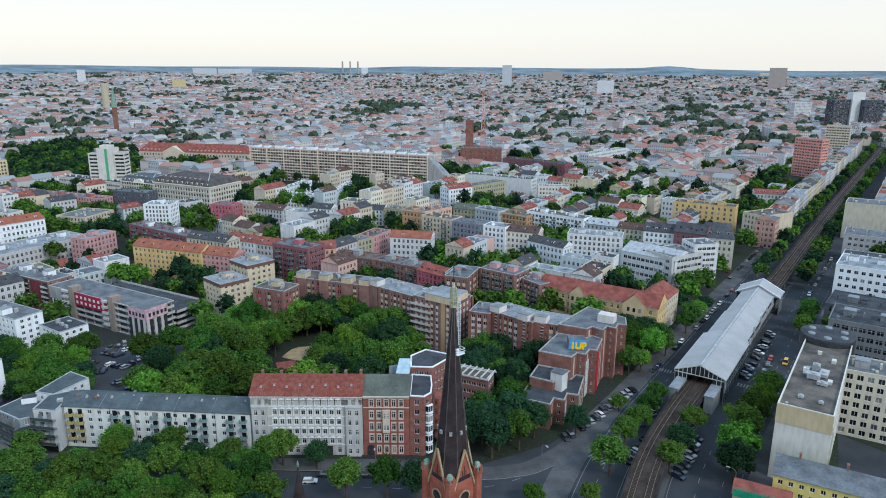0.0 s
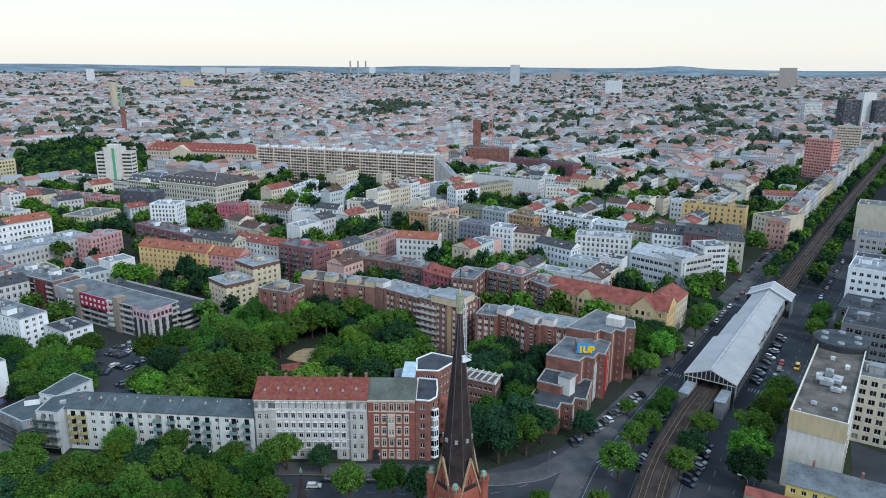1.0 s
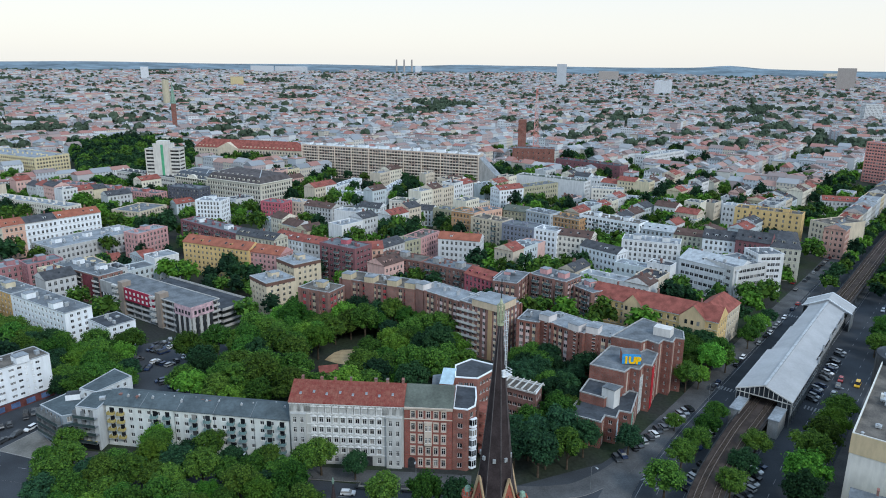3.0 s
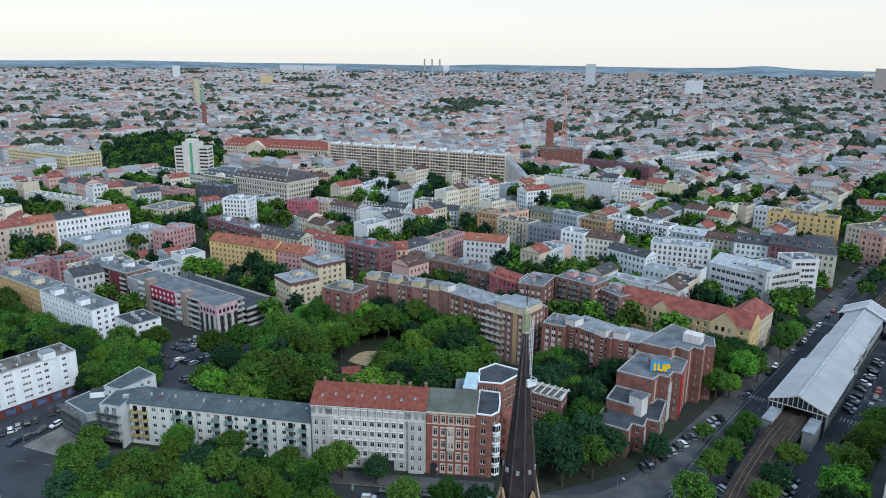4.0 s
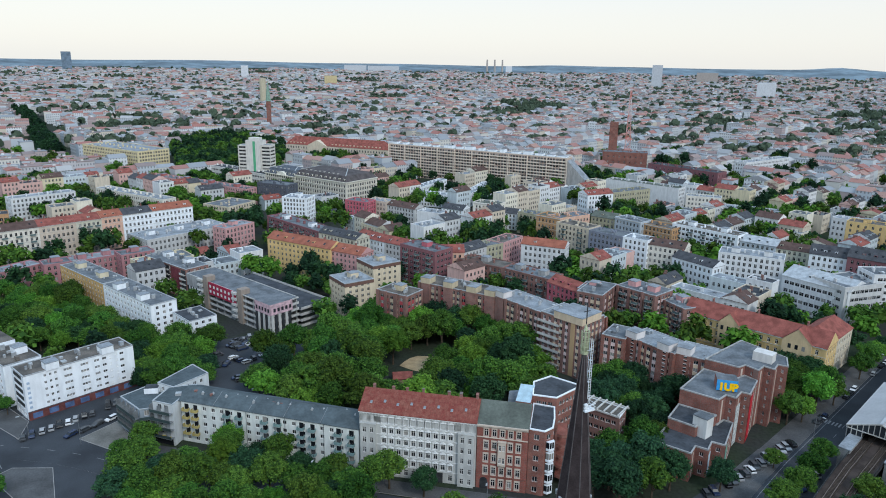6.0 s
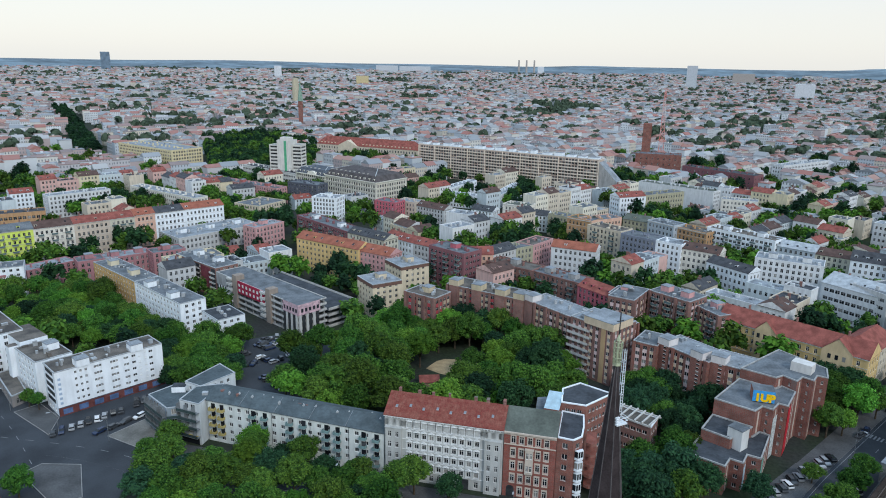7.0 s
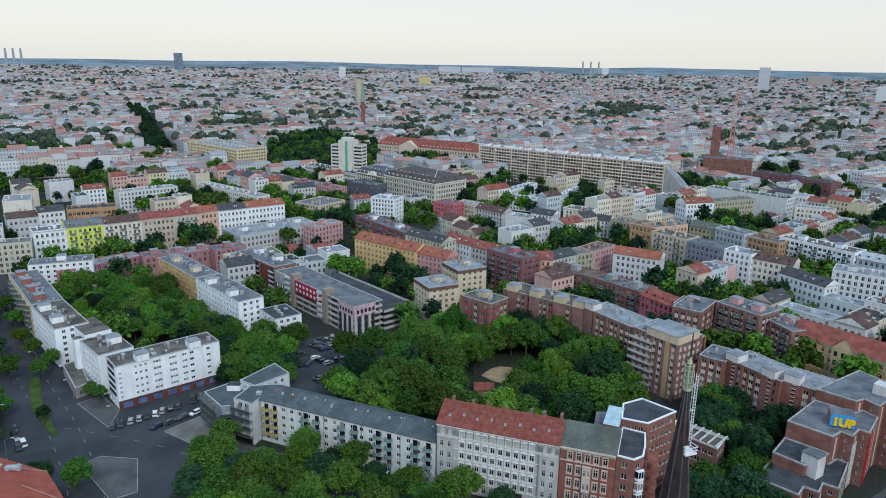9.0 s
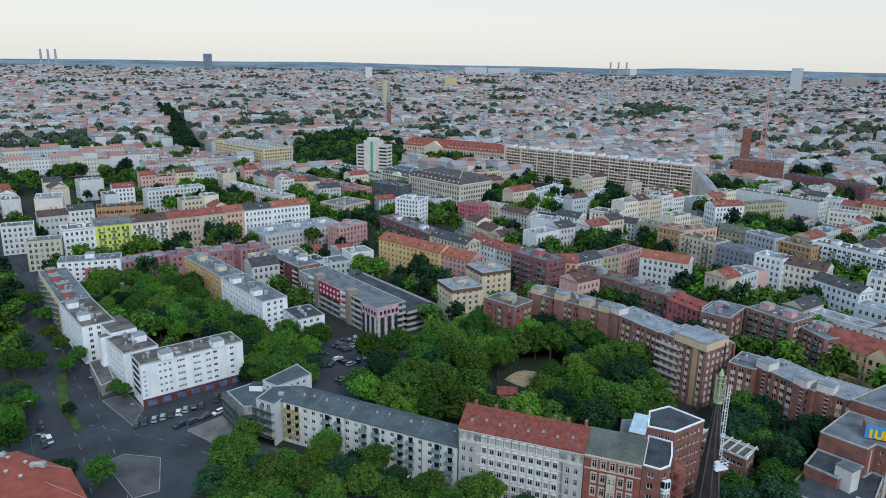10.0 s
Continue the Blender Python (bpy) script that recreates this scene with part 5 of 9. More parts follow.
for ob, floors_, ends in ((terr, 4, ((-143.4, 203.0, -132.0, 196.4), (-132.0, 196.4, -128.4, 198.6))), (raised, 5, ((-128.2, 198.0, -120.6, 196.9),))):
    for k in range(1, floors_):
        for ax, ay, bx, by in ends:
            n = math.hypot(bx - ax, by - ay)
            s = Shape()
            s.box(0, -1.7, 0, n, -0.004, 0.16, 0, bottom=True)
            s.box(0, -1.7, 0.16, n, -1.62, 1.05, 1)
            for i in range(int(n / 3) + 1):
                s.box(min(i * 3.0, n - 0.1), -1.6, 0.16, min(i * 3.0, n - 0.1) + 0.1, -0.01, 2.6, 0)
            part("balcony", s, [STEEL_GREY, DARK_RAIL], ob, "dark railed balcony", at=ob.matrix_world.inverted() @ pose(ax, ay, k * 2.75 + 0.1, 0, 0, math.degrees(math.atan2(by - ay, bx - ax))))
s = Shape()
s.box(0, -0.12, 0.2, 7.0, -0.004, 2.4, 0)
s.box(0.3, -0.2, 2.4, 6.6, -0.004, 3.1, 1, bottom=True)
part("shop_front", s, [GLASS, surface("shop_band_yellow", (0.6, 0.48, 0.06), 0.6, 3, 0.6, 0.2, 0)], raised, "shop window with a yellow band", at=raised.matrix_world.inverted() @ pose(-128.0, 197.7, 0, 0, 0, -8.2))
s = Shape()
s.box(0, 0, 0, 4.4, 3.4, 2.0, 0, top=1)
part("roof_light", s, [WHITE, FELT_DARK], terr, at=terr.matrix_world.inverted() @ pose(-136.8, 206.2, 11.4, 0, 0, 20))
s = Shape()
s.box(0, 0, 0, 1.8, 1.4, 0.9)
part("vent", s, ZINC, raised, at=raised.matrix_world.inverted() @ pose(-123.0, 202.5, 14.2, 0, 0, 20))

CREAM_BOX = plaster((0.62, 0.55, 0.4))
# white slab with three wings
W_ = dict(near=True, pitch=3.0, win=(1.35, 1.35), kind="pair", parapet=0.25)
FRONT = []
for k in range(5):
    z = 3.75 + 2.45 * k
    for u, w in ((6.6, 0.8), (8.3, 0.8), (10.0, 0.8), (13.0, 0.8), (13.9, 0.8), (14.8, 0.8), (18.6, 0.8), (19.5, 0.8), (20.4, 0.8), (23.2, 0.8), (24.1, 0.8), (26.3, 1.4), (32.5, 1.4)):
        FRONT.append((u - w / 2, u + w / 2, z + 0.25, z + 1.2))
wb = house(-177.0, 200.2, -158.4, 232.0, 11.5, 6, 2.55, WHITE, "flat", FELT_BROWN, "white rendered apartment slab with brown roof and shops below", lifts=2, lift_mat=WHITE, lift_at=1.6, front=FRONT, **W_)
for k in range(5):
    for u, dz in ((28.3, 0.0), (30.5, 0.9)):
        part("window", window_mesh(0.75, 0.8, "plain"), (), wb, at=pose(u - 0.37, -0.03, 3.85 + 2.45 * k + dz))
for k in range(6):
    s = Shape()
    s.box(0, -0.06, 0, 0.9, -0.004, 0.9)
    part("letter_bar", s, surface("faded_letter_blue", (0.4, 0.5, 0.62), 0.8, 3, 0.8, 0.2, 0), wb, at=pose(0.8, 0, 4.0 + k * 1.75))
# dark sheets on the end wall stand in for shade inside the balconies
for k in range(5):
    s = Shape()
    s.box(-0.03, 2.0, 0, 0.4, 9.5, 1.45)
    part("loggia", s, STEEL_AND_SHADE, wb, "dark sheet for balcony shade on the white end wall", at=pose(-0.02, 0, 3.9 + k * 2.55))
house(-207.4, 214.8, -190.6, 206.4, 12.5, 6, 2.45, WHITE, "flat", FELT_BROWN, "white rendered apartment wing with a stair tower", lifts=1, lift_mat=WHITE, lift_at=9.0, **W_)
s = Shape()
s.box(-1.7, -1.6, 0, 1.7, 1.6, 16.0, 0, top=1)
solid("stair_tower", s, [WHITE, FELT_BROWN], "white rendered stair tower between two wings", "tower").matrix_world = pose(-209.3, 215.6, 0, 0, 0, -27)
s = Shape()
s.box(-1.5, -2.2, 0, 16.5, 7.5, 15.2, 0, top=1)
solid("link_wing", s, [WHITE, FELT_BROWN], "plain white link between two wings", "wing").matrix_world = pose(-224.0, 229.3, 0, 0, 0, -26.5)
house(-256, 236.5, -224.5, 219.2, 12.5, 6, 2.5, WHITE, "flat", FELT_BROWN, "white rendered apartment wing with roof boxes at its front", lifts=2, lift_mat=WHITE, lift_at=3.2, **W_)
house(-303.5, 265.6, -256.4, 236.8, 12.5, 6, 2.5, plaster((0.66, 0.52, 0.33)), "flat", FELT, "beige apartment wing with stacked balconies and red roof boxes", lifts=4, lift_at=4.5, lift_mat=plaster((0.3, 0.12, 0.1)), balconies=6, **W_)
house(-306, 278.5, -284, 298, 12, 6, 2.6, WHITE, "flat", FELT, "white rendered apartment wing beside the beige one", lifts=1, lift_mat=WHITE, **W_)
s = Shape()
s.box(0, -0.6, 0, 36.6, -0.01, 3.0, 0, top=1)
for k in range(7):
    s.box(1.2 + k * 5.1, -0.66, 0.5, 4.2 + k * 5.1, -0.6, 2.4, 2)
part("shop_front", s, [surface("shop_front_brown", (0.15, 0.055, 0.05), 0.6, 4, 0.4, 0.3, 0), FELT_DARK, surface("shop_shutter_blue", (0.1, 0.16, 0.3), 0.5, 4, 0.4, 0.3, 0)], wb, "brown and blue shop fronts along the foot")
poly_house([(-217.1, 214.4), (-196.9, 200.9), (-195.9, 206.3), (-214.9, 219.9)], 1, 3.6, plaster((0.3, 0.28, 0.27)), FELT_BROWN, "low shop pavilion with a brown flat roof before the white wings", "shop_pavilion", near=False, pitch=3.2, win=(2.2, 1.8), parapet=0.3)
house(-256.5, 314.0, -216, 292.2, 12, 6, 2.6, plaster((0.58, 0.38, 0.17)), "flat", FELT, "ochre apartment slab with a flat grey roof", lifts=2, lift_mat=CREAM_BOX, **W_)
house(-215.6, 292.0, -177.0, 270.8, 12, 6, 2.6, WHITE, "flat", FELT, "white apartment slab with stair towers on its roof", lifts=2, lift_mat=WHITE, lift_at=2.6, **W_)
house(-171.8, 278.6, -158.7, 269.9, 12.5, 4, 2.6, WHITE, "flat", FELT_DARK, "low white end block of an apartment slab", **W_)
row = house(-227, 341.2, -192.2, 323.2, 13, 6, 2.55, BRICK_BROWN, "flat", FELT, "brown brick apartment house with maroon and white balconies", lifts=2, lift_mat=WHITE, lift_at=8.0, **W_)
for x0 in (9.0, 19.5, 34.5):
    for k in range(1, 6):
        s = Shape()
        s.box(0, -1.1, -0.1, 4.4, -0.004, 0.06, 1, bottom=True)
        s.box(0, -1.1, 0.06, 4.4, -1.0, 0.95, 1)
        # dark sheet flat on the wall, recess shade put in as colour
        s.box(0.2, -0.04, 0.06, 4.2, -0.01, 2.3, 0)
        part("balcony", s, [STEEL_AND_SHADE, CONCRETE_L], row, "white balcony before a dark sheet for recess shade", at=pose(x0, 0, k * 2.55))
for x0, w in ((3.0, 4.5), (14.8, 4.4), (25.5, 8.2)):
    s = Shape()
    s.box(0, -0.14, 1.0, w, -0.02, 15.2)
    part("panel", s, surface("maroon_cladding", (0.17, 0.045, 0.055), 0.7, 3, 0.5, 0.25, 0), row, "maroon clad wall strip", at=pose(x0, 0, 0))


def parking_garage():
    m, L = frame_of(-191.5, 323.0, -130.6, 288.6)
    ob = thing("parking_garage", m, "concrete parking garage with open decks and painted panels", "garage")
    D, fh, low = 15.5, 2.8, 33.0
    TREES_FREE.append((m.inverted(), L, low))
    for k in range(6):
        s = Shape()
        s.box(0, 0, -0.15, L, D, 0.15, 0, bottom=True, top=1 if k == 5 else None)
        part("deck", s, [CONCRETE, FELT], ob, at=pose(0, 0, max(0.2, k * fh)))
        if k:
            for x0, y0, x1, y1 in ((0, 0, L, 0.25), (L - 0.25, 0.25, L, D), (0, D - 0.25, L - 0.25, D), (0, 0.25, 0.25, D - 0.25)):
                s = Shape()
                s.box(x0, y0, 0.15, x1, y1, 1.0 if k < 5 else 0.4)
                part("parapet", s, CONCRETE_L, ob, at=pose(0, 0, k * fh))
    # lower decks behind
    for k in range(4):
        s = Shape()
        s.box(8, D + 0.1, -0.15, L + 1.5, low, 0.15, 0, bottom=True, top=1 if k == 3 else None)
        part("rear_deck", s, [CONCRETE, FELT_DARK], ob, "dark felt rear deck", at=pose(0, 0, max(0.2, k * fh)))
        for x0, y0, x1, y1 in ((L + 1.25, D + 0.1, L + 1.5, low), (8, low - 0.25, L + 1.25, low)):
            s = Shape()
            s.box(x0, y0, 0.15, x1, y1, 1.1)
            part("parapet", s, CONCRETE_L, ob, at=pose(0, 0, max(0.2, k * fh)))
    for i in range(12):
        for y in (0.6, D - 0.9, low - 0.8):
            s = Shape()
            s.box(-0.25, -0.25, 0.1, 0.25, 0.25, (5 if y < D else 3) * fh)
            part("column", s, CONCRETE, ob, at=pose(1.0 + i * (L - 2) / 11, y, 0))
    # dark block between the open decks, put in as their interior shade
    inner = Shape()
    inner.box(2, 5, 0.2, L - 5, D - 2, 5 * fh - 0.2)
    inner.box(10, D + 2, 0.2, L - 3, low - 5, 3 * fh - 0.2)
    part("core", inner, STEEL_AND_SHADE, ob)
    pink = surface("sprayed_panel_pink", (0.36, 0.26, 0.28), 0.8, 0.8, 1.1, 0.5, 0, tint=(0.6, 0.4, 0.44))
    s = Shape()
    s.box(L - 11.2, -0.4, 0, L + 0.5, 11.5, 5.0, 0, top=1)
    part("office_box", s, [pink, FELT], ob, "grey box with faded pink sprayed paint", at=pose(0, 0, 9.5))
    wn = Shape()
    for k in range(5):
        wn.box(L + 0.5, 1.2 + k * 2.1, 1.2, L + 0.55, 2.4 + k * 2.1, 2.9)
        wn.box(L - 10.4 + k * 2.2, -0.45, 1.2, L - 9.2 + k * 2.2, -0.4, 2.9)
    part("window_row", wn, GLASS, ob, at=pose(0, 0, 9.5))
    for k in range(6):
        s = Shape()
        s.box(0, 0, 0, 1.3, 0.3, 9.3)
        part("panel", s, CONCRETE_L if k % 2 else STEEL_AND_SHADE, ob, at=pose(L - 11.0 + k * 1.85, -0.35, 0.2))
        s = Shape()
        s.box(-0.1, 0, 0, 0.3, 1.3, 9.3)
        part("panel", s, STEEL_AND_SHADE if k % 2 else CONCRETE_L, ob, at=pose(L + 0.15, 0.2 + k * 1.85, 0.2))
    s = Shape()
    s.box(0, 0, 0, 23.0, 0.4, 6.2)
    part("panel", s, surface("red_panel", (0.36, 0.035, 0.07), 0.7, 2, 1.0, 0.3, 0), ob, "crimson facade panel", at=pose(20.5, -0.45, 8.2))
    wn = Shape()
    for i in range(7):
        for j in range(2):
            wn.box(21.4 + i * 3.2, -0.52, 9.2 + j * 2.6, 22.8 + i * 3.2, -0.46, 10.5 + j * 2.6)
    part("window_row", wn, FRAME, ob, "pale windows in the crimson panel")
    s = Shape()
    s.box(0, -0.35, 8.4, 10.5, -0.05, 14.4)
    part("panel", s, CONCRETE, ob, at=pose(0, 0, 0))
    for k in range(8):
        s = Shape()
        s.box(0, 0, 0, 0.7, 0.25, 8.4)
        part("column", s, WHITE if k % 2 else STEEL_AND_SHADE, ob, at=pose(0.6 + k * 1.25, -0.3, 0.0))
    for x in (16.2, 45.3):
        s = Shape()
        s.box(0, 0, 0, 3.6, 4.6, 16.6)
        part("stair_tower", s, plaster((0.3, 0.25, 0.21)), ob, at=pose(x, -0.7, 0))
    for x, w in ((11.2, 4.4), (49.4, 3.8)):
        for k in range(1, 6):
            s = Shape()
            s.box(0, -1.2, -0.1, w, -0.2, 1.0, 0, bottom=True)
            part("stair_landing", s, CONCRETE_L, ob, at=pose(x - (4.4 if x > 40 else 0) - (3.9 if x > 40 else 0), 0, k * fh - 0.6))


parking_garage()

PANELS = [plaster((0.68, 0.53, 0.51)), plaster((0.66, 0.52, 0.37))]
PANELS_RED = [plaster((0.42, 0.07, 0.08)), plaster((0.5, 0.41, 0.29))]
CREAM_ROOF = plaster((0.62, 0.5, 0.36))
BEIGE = plaster((0.66, 0.56, 0.41))
PARAPET_BROWN = plaster((0.17, 0.1, 0.08))
# brick rows round the park
house(-87.6, 307.4, -72.0, 300.8, 12.0, 6, 3.090, BRICK_BROWN, "flat", FELT_BROWN, "brown brick apartment house with a brown gravel roof", pitch=2.7, win=(1.6, 1.45), kind='pair', parapet=0.3, panels=PANELS_RED, lifts=1, lift_mat=plaster((0.55, 0.46, 0.32)), piers=5.4)
house(-71.3, 319.8, -33.7, 306.6, 13.0, 7, 2.801, BRICK_BROWN, "flat", FELT_BROWN, "brown and crimson brick apartment row with ochre stair towers", pitch=2.7, win=(1.6, 1.45), kind='pair', parapet=0.3, panels=PANELS_RED, stairs=(4, 16, 28, 37), stair_mat=plaster((0.55, 0.46, 0.32)), slits=False, piers=5.4)
house(-33.8, 307.2, -13.4, 290.8, 13.0, 7, 2.883, BRICK_BROWN, "flat", FELT_LIGHT, "brown brick apartment row with a pale grey roof", pitch=2.7, win=(1.6, 1.45), kind='pair', parapet=0.3, panels=PANELS, stairs=(3.0,), slits=False, piers=5.4)
tall_row = house(-12.8, 286.2, 3.5, 275.1, 15.0, 8, 2.781, BRICK_BROWN, "flat", FELT_LIGHT, "brown brick apartment house with stacked white balconies and cream roof storey", near=True, pitch=2.7, win=(1.3, 1.5), kind='pair', parapet=0.3, panels=PANELS)
for k in range(1, 8):
    s = Shape()
    s.box(-0.4, -1.7, -0.1, 10.2 - 0.35 * (k % 3), -0.004, 0.08, 0, bottom=True)
    s.box(-0.4, -1.7, 0.08, 10.2 - 0.35 * (k % 3), -1.58, 1.0, 1)
    part("balcony", s, [CONCRETE, CONCRETE_L], tall_row, "long pale balcony with solid parapet", at=pose(0, 0, k * 2.78))
s = Shape()
s.box(6.5, -0.25, 0, 20.0, 12.5, 2.9, 0, top=1)
s.box(6.4, -0.35, 2.9, 20.1, 12.6, 3.1, 2, bottom=True)
part("roof_storey", s, [CREAM_ROOF, FELT_LIGHT, FELT_LIGHT], tall_row, "cream rendered roof storey", at=pose(0, 0, 22.2))
s = Shape()
s.box(14.6, -0.12, 0.3, 16.6, -0.01, 22.4)
part("strip", s, plaster((0.5, 0.34, 0.19)), tall_row, "ochre strip down the wall")
house(3.6, 280.2, 13.2, 292.2, 13.0, 7, 2.843, BRICK, "flat", FELT, "red brick apartment house with a grey felt roof", near=True, pitch=2.7, win=(1.6, 1.45), kind='pair', parapet=0.3, panels=PANELS, piers=5.4)
house(11.0, 275.3, 19.5, 272.0, 13.0, 7, 2.710, BRICK, "flat", FELT, "red brick apartment house with a grey felt roof", near=True, pitch=2.7, win=(1.6, 1.45), kind='pair', parapet=0.3, panels=PANELS, piers=5.4)
house(19.6, 274.8, 35.7, 260.6, 13.0, 7, 2.791, BRICK, "flat", FELT_LIGHT, "red brick apartment row with white stair towers", near=True, pitch=2.7, win=(1.6, 1.45), kind='pair', parapet=0.3, panels=PANELS, stairs=(3.0, 17.0), piers=5.4)
house(35.8, 262.4, 47.7, 256.8, 13.0, 7, 2.801, BRICK, "flat", FELT_LIGHT, "red brick apartment row with a white stair tower", near=True, pitch=2.7, win=(1.6, 1.45), kind='pair', parapet=0.3, panels=PANELS, stairs=(3.5,), piers=5.4)
# second brown row with pink stair towers
house(0.9, 333.7, 12.3, 329.7, 13.0, 6, 2.958, BRICK_BROWN, "flat", FELT, "brown brick apartment house with a grey felt roof", pitch=2.7, win=(1.6, 1.45), kind='pair', parapet=0.3, panels=PANELS, lifts=1, lift_mat=PINK, piers=5.4, balconies=1)
house(12.1, 322.5, 19.0, 341.0, 12.0, 6, 3.137, BRICK_BROWN, "flat", FELT, "brown brick apartment house with a grey felt roof", pitch=2.7, win=(1.6, 1.45), kind='pair', parapet=0.3, panels=PANELS, piers=5.4)
house(18.8, 337.9, 35.1, 325.6, 14.0, 7, 2.771, BRICK_BROWN, "flat", FELT, "brown brick apartment house with pink stair towers and balconies", pitch=2.7, win=(1.6, 1.45), kind='pair', parapet=0.3, panels=PANELS, lifts=2, lift_mat=PINK, balconies=3, piers=5.4)
house(36.2, 334.5, 46.8, 319.5, 13.0, 6, 2.745, BRICK_BROWN, "flat", FELT, "brown brick apartment house with a pink stair tower", pitch=2.7, win=(1.6, 1.45), kind='pair', parapet=0.3, panels=PANELS, lifts=1, lift_mat=PINK, balconies=2, piers=5.4)
# beige and ochre houses
low_beige = house(-118.3, 329.0, -106.3, 317.5, 15.5, 6, 2.72, BEIGE, "flat", FELT_LIGHT, "cream plaster apartment house with a brown top band", pitch=3.2, win=(1.3, 1.4), lifts=1, lift_mat=BEIGE, parapet=0.25, edge_mat=ZINC)
high_beige = house(-113.6, 357.0, -101.0, 345.6, 16.5, 6, 2.9, BEIGE, "flat", FELT_LIGHT, "taller cream plaster apartment house with a brown top band", pitch=3.2, win=(1.3, 1.4), lifts=1, lift_mat=BEIGE, parapet=0.25, edge_mat=ZINC)
for ob, L, D, z in ((low_beige, 16.62, 15.5, 16.92), (high_beige, 16.99, 16.5, 18.0)):
    s = Shape()
    s.box(-0.06, -0.06, z - 1.7, L + 0.06, D + 0.06, z - 0.02)
    part("band", s, PARAPET_BROWN, ob, "brown clad top band")
house(-176.9, 384.5, -133.2, 369.6, 12.0, 6, 2.970, plaster((0.66, 0.47, 0.22)), "gable", TILE_ORANGE, "long ochre yellow apartment house with an orange tiled roof", pitch=3.0, win=(1.2, 1.5), rise=3.2, skylights=4)
house(-133.8, 371.5, -114.1, 364.9, 12.0, 6, 2.817, plaster((0.56, 0.32, 0.31)), "gable", TILE_ORANGE, "dusty pink plaster apartment house with an orange-red tiled roof", pitch=2.8, win=(1.2, 1.5), rise=3.2)
yellow_long = house(47.1, 323.2, 95.5, 291.8, 13.0, 4, 3.618, plaster((0.66, 0.47, 0.22)), "gable", TILE_RED, "long yellow plaster school-like house with a red tiled roof", near=True, pitch=3.0, win=(1.2, 1.9), rise=5, trim=CONCRETE_L, chimneys=3)
for u, w, top in ((20.0, 4.2, 4.4), (47.0, 5.5, 5.2)):
    g = Shape()
    z = 15.0
    g.box(u - w, -0.5, 0.2, u + w, -0.01, z, 1)
    g.face([(u - w, -0.55, z), (u + w, -0.55, z), (u, -0.55, z + top)], 1)
    g.face([(u - w - 0.3, -0.8, z - 0.1), (u, -0.8, z + top + 0.15), (u, 6.4, z + top + 0.15), (u - w - 0.3, 1.5, z - 0.1)], 0)
    g.face([(u, -0.8, z + top + 0.15), (u + w + 0.3, -0.8, z - 0.1), (u + w + 0.3, 1.5, z - 0.1), (u, 6.4, z + top + 0.15)], 0)
    for k in range(4):
        for x in (-2.6, 0.0, 2.6):
            if abs(x) < w - 1:
                g.face([(u + x - 0.6, -0.52, 0.9 + k * 3.618), (u + x + 0.6, -0.52, 0.9 + k * 3.618), (u + x + 0.6, -0.52, 2.8 + k * 3.618), (u + x - 0.6, -0.52, 2.8 + k * 3.618)], 2)
    part("cross_gable", g, [TILE_RED, plaster((0.66, 0.5, 0.3)), GLASS_FAR], yellow_long, "projecting gabled bay")
house(98.0, 296.5, 113.0, 318.0, 13.0, 4, 3.685, plaster((0.6, 0.52, 0.4)), "gable", TILE_RED, "beige plaster apartment house with a red tiled roof", near=True, pitch=3.0, win=(1.2, 1.9), rise=5, hip=4)
# pink and grey blocks between the garage and the street row
house(-288.5, 303.8, -279.1, 327.9, 12.0, 4, 2.670, plaster((0.4, 0.2, 0.21)), "flat", FELT_LIGHT, "mauve plaster apartment house with a pale grey roof")
house(-263.9, 330.9, -248.8, 351.0, 12.0, 4, 2.938, plaster((0.4, 0.2, 0.21)), "flat", FELT_LIGHT, "mauve plaster apartment house with a pale grey roof", lifts=2, lift_mat=plaster((0.4, 0.2, 0.21)))
house(-255.2, 384.8, -227.5, 435.5, 26.0, 3, 3.607, plaster((0.54, 0.54, 0.53)), "flat", FELT_LIGHT, "long grey plaster apartment house with a pale grey roof", lifts=3, lift_mat=WHITE)
house(-271.5, 319.7, -263.0, 329.9, 12.0, 4, 3.100, plaster((0.4, 0.2, 0.21)), "flat", FELT, "mauve plaster apartment house with a grey felt roof", lifts=1, lift_mat=plaster((0.4, 0.2, 0.21)))
house(-242.7, 343.0, -232.1, 357.4, 12.0, 5, 2.694, plaster((0.4, 0.2, 0.21)), "flat", FELT, "mauve plaster apartment house with a grey felt roof", lifts=1, lift_mat=plaster((0.4, 0.2, 0.21)))
house(-295.6, 285.6, -285.0, 299.3, 12.0, 4, 2.885, plaster((0.4, 0.2, 0.21)), "flat", FELT, "mauve plaster apartment house with a grey felt roof")
house(-214.9, 405.6, -206.2, 427.2, 12.0, 5, 3.122, plaster((0.56, 0.32, 0.31)), "flat", FELT_LIGHT, "dusty pink plaster apartment house with a pale grey roof", lifts=1, lift_mat=PINK)

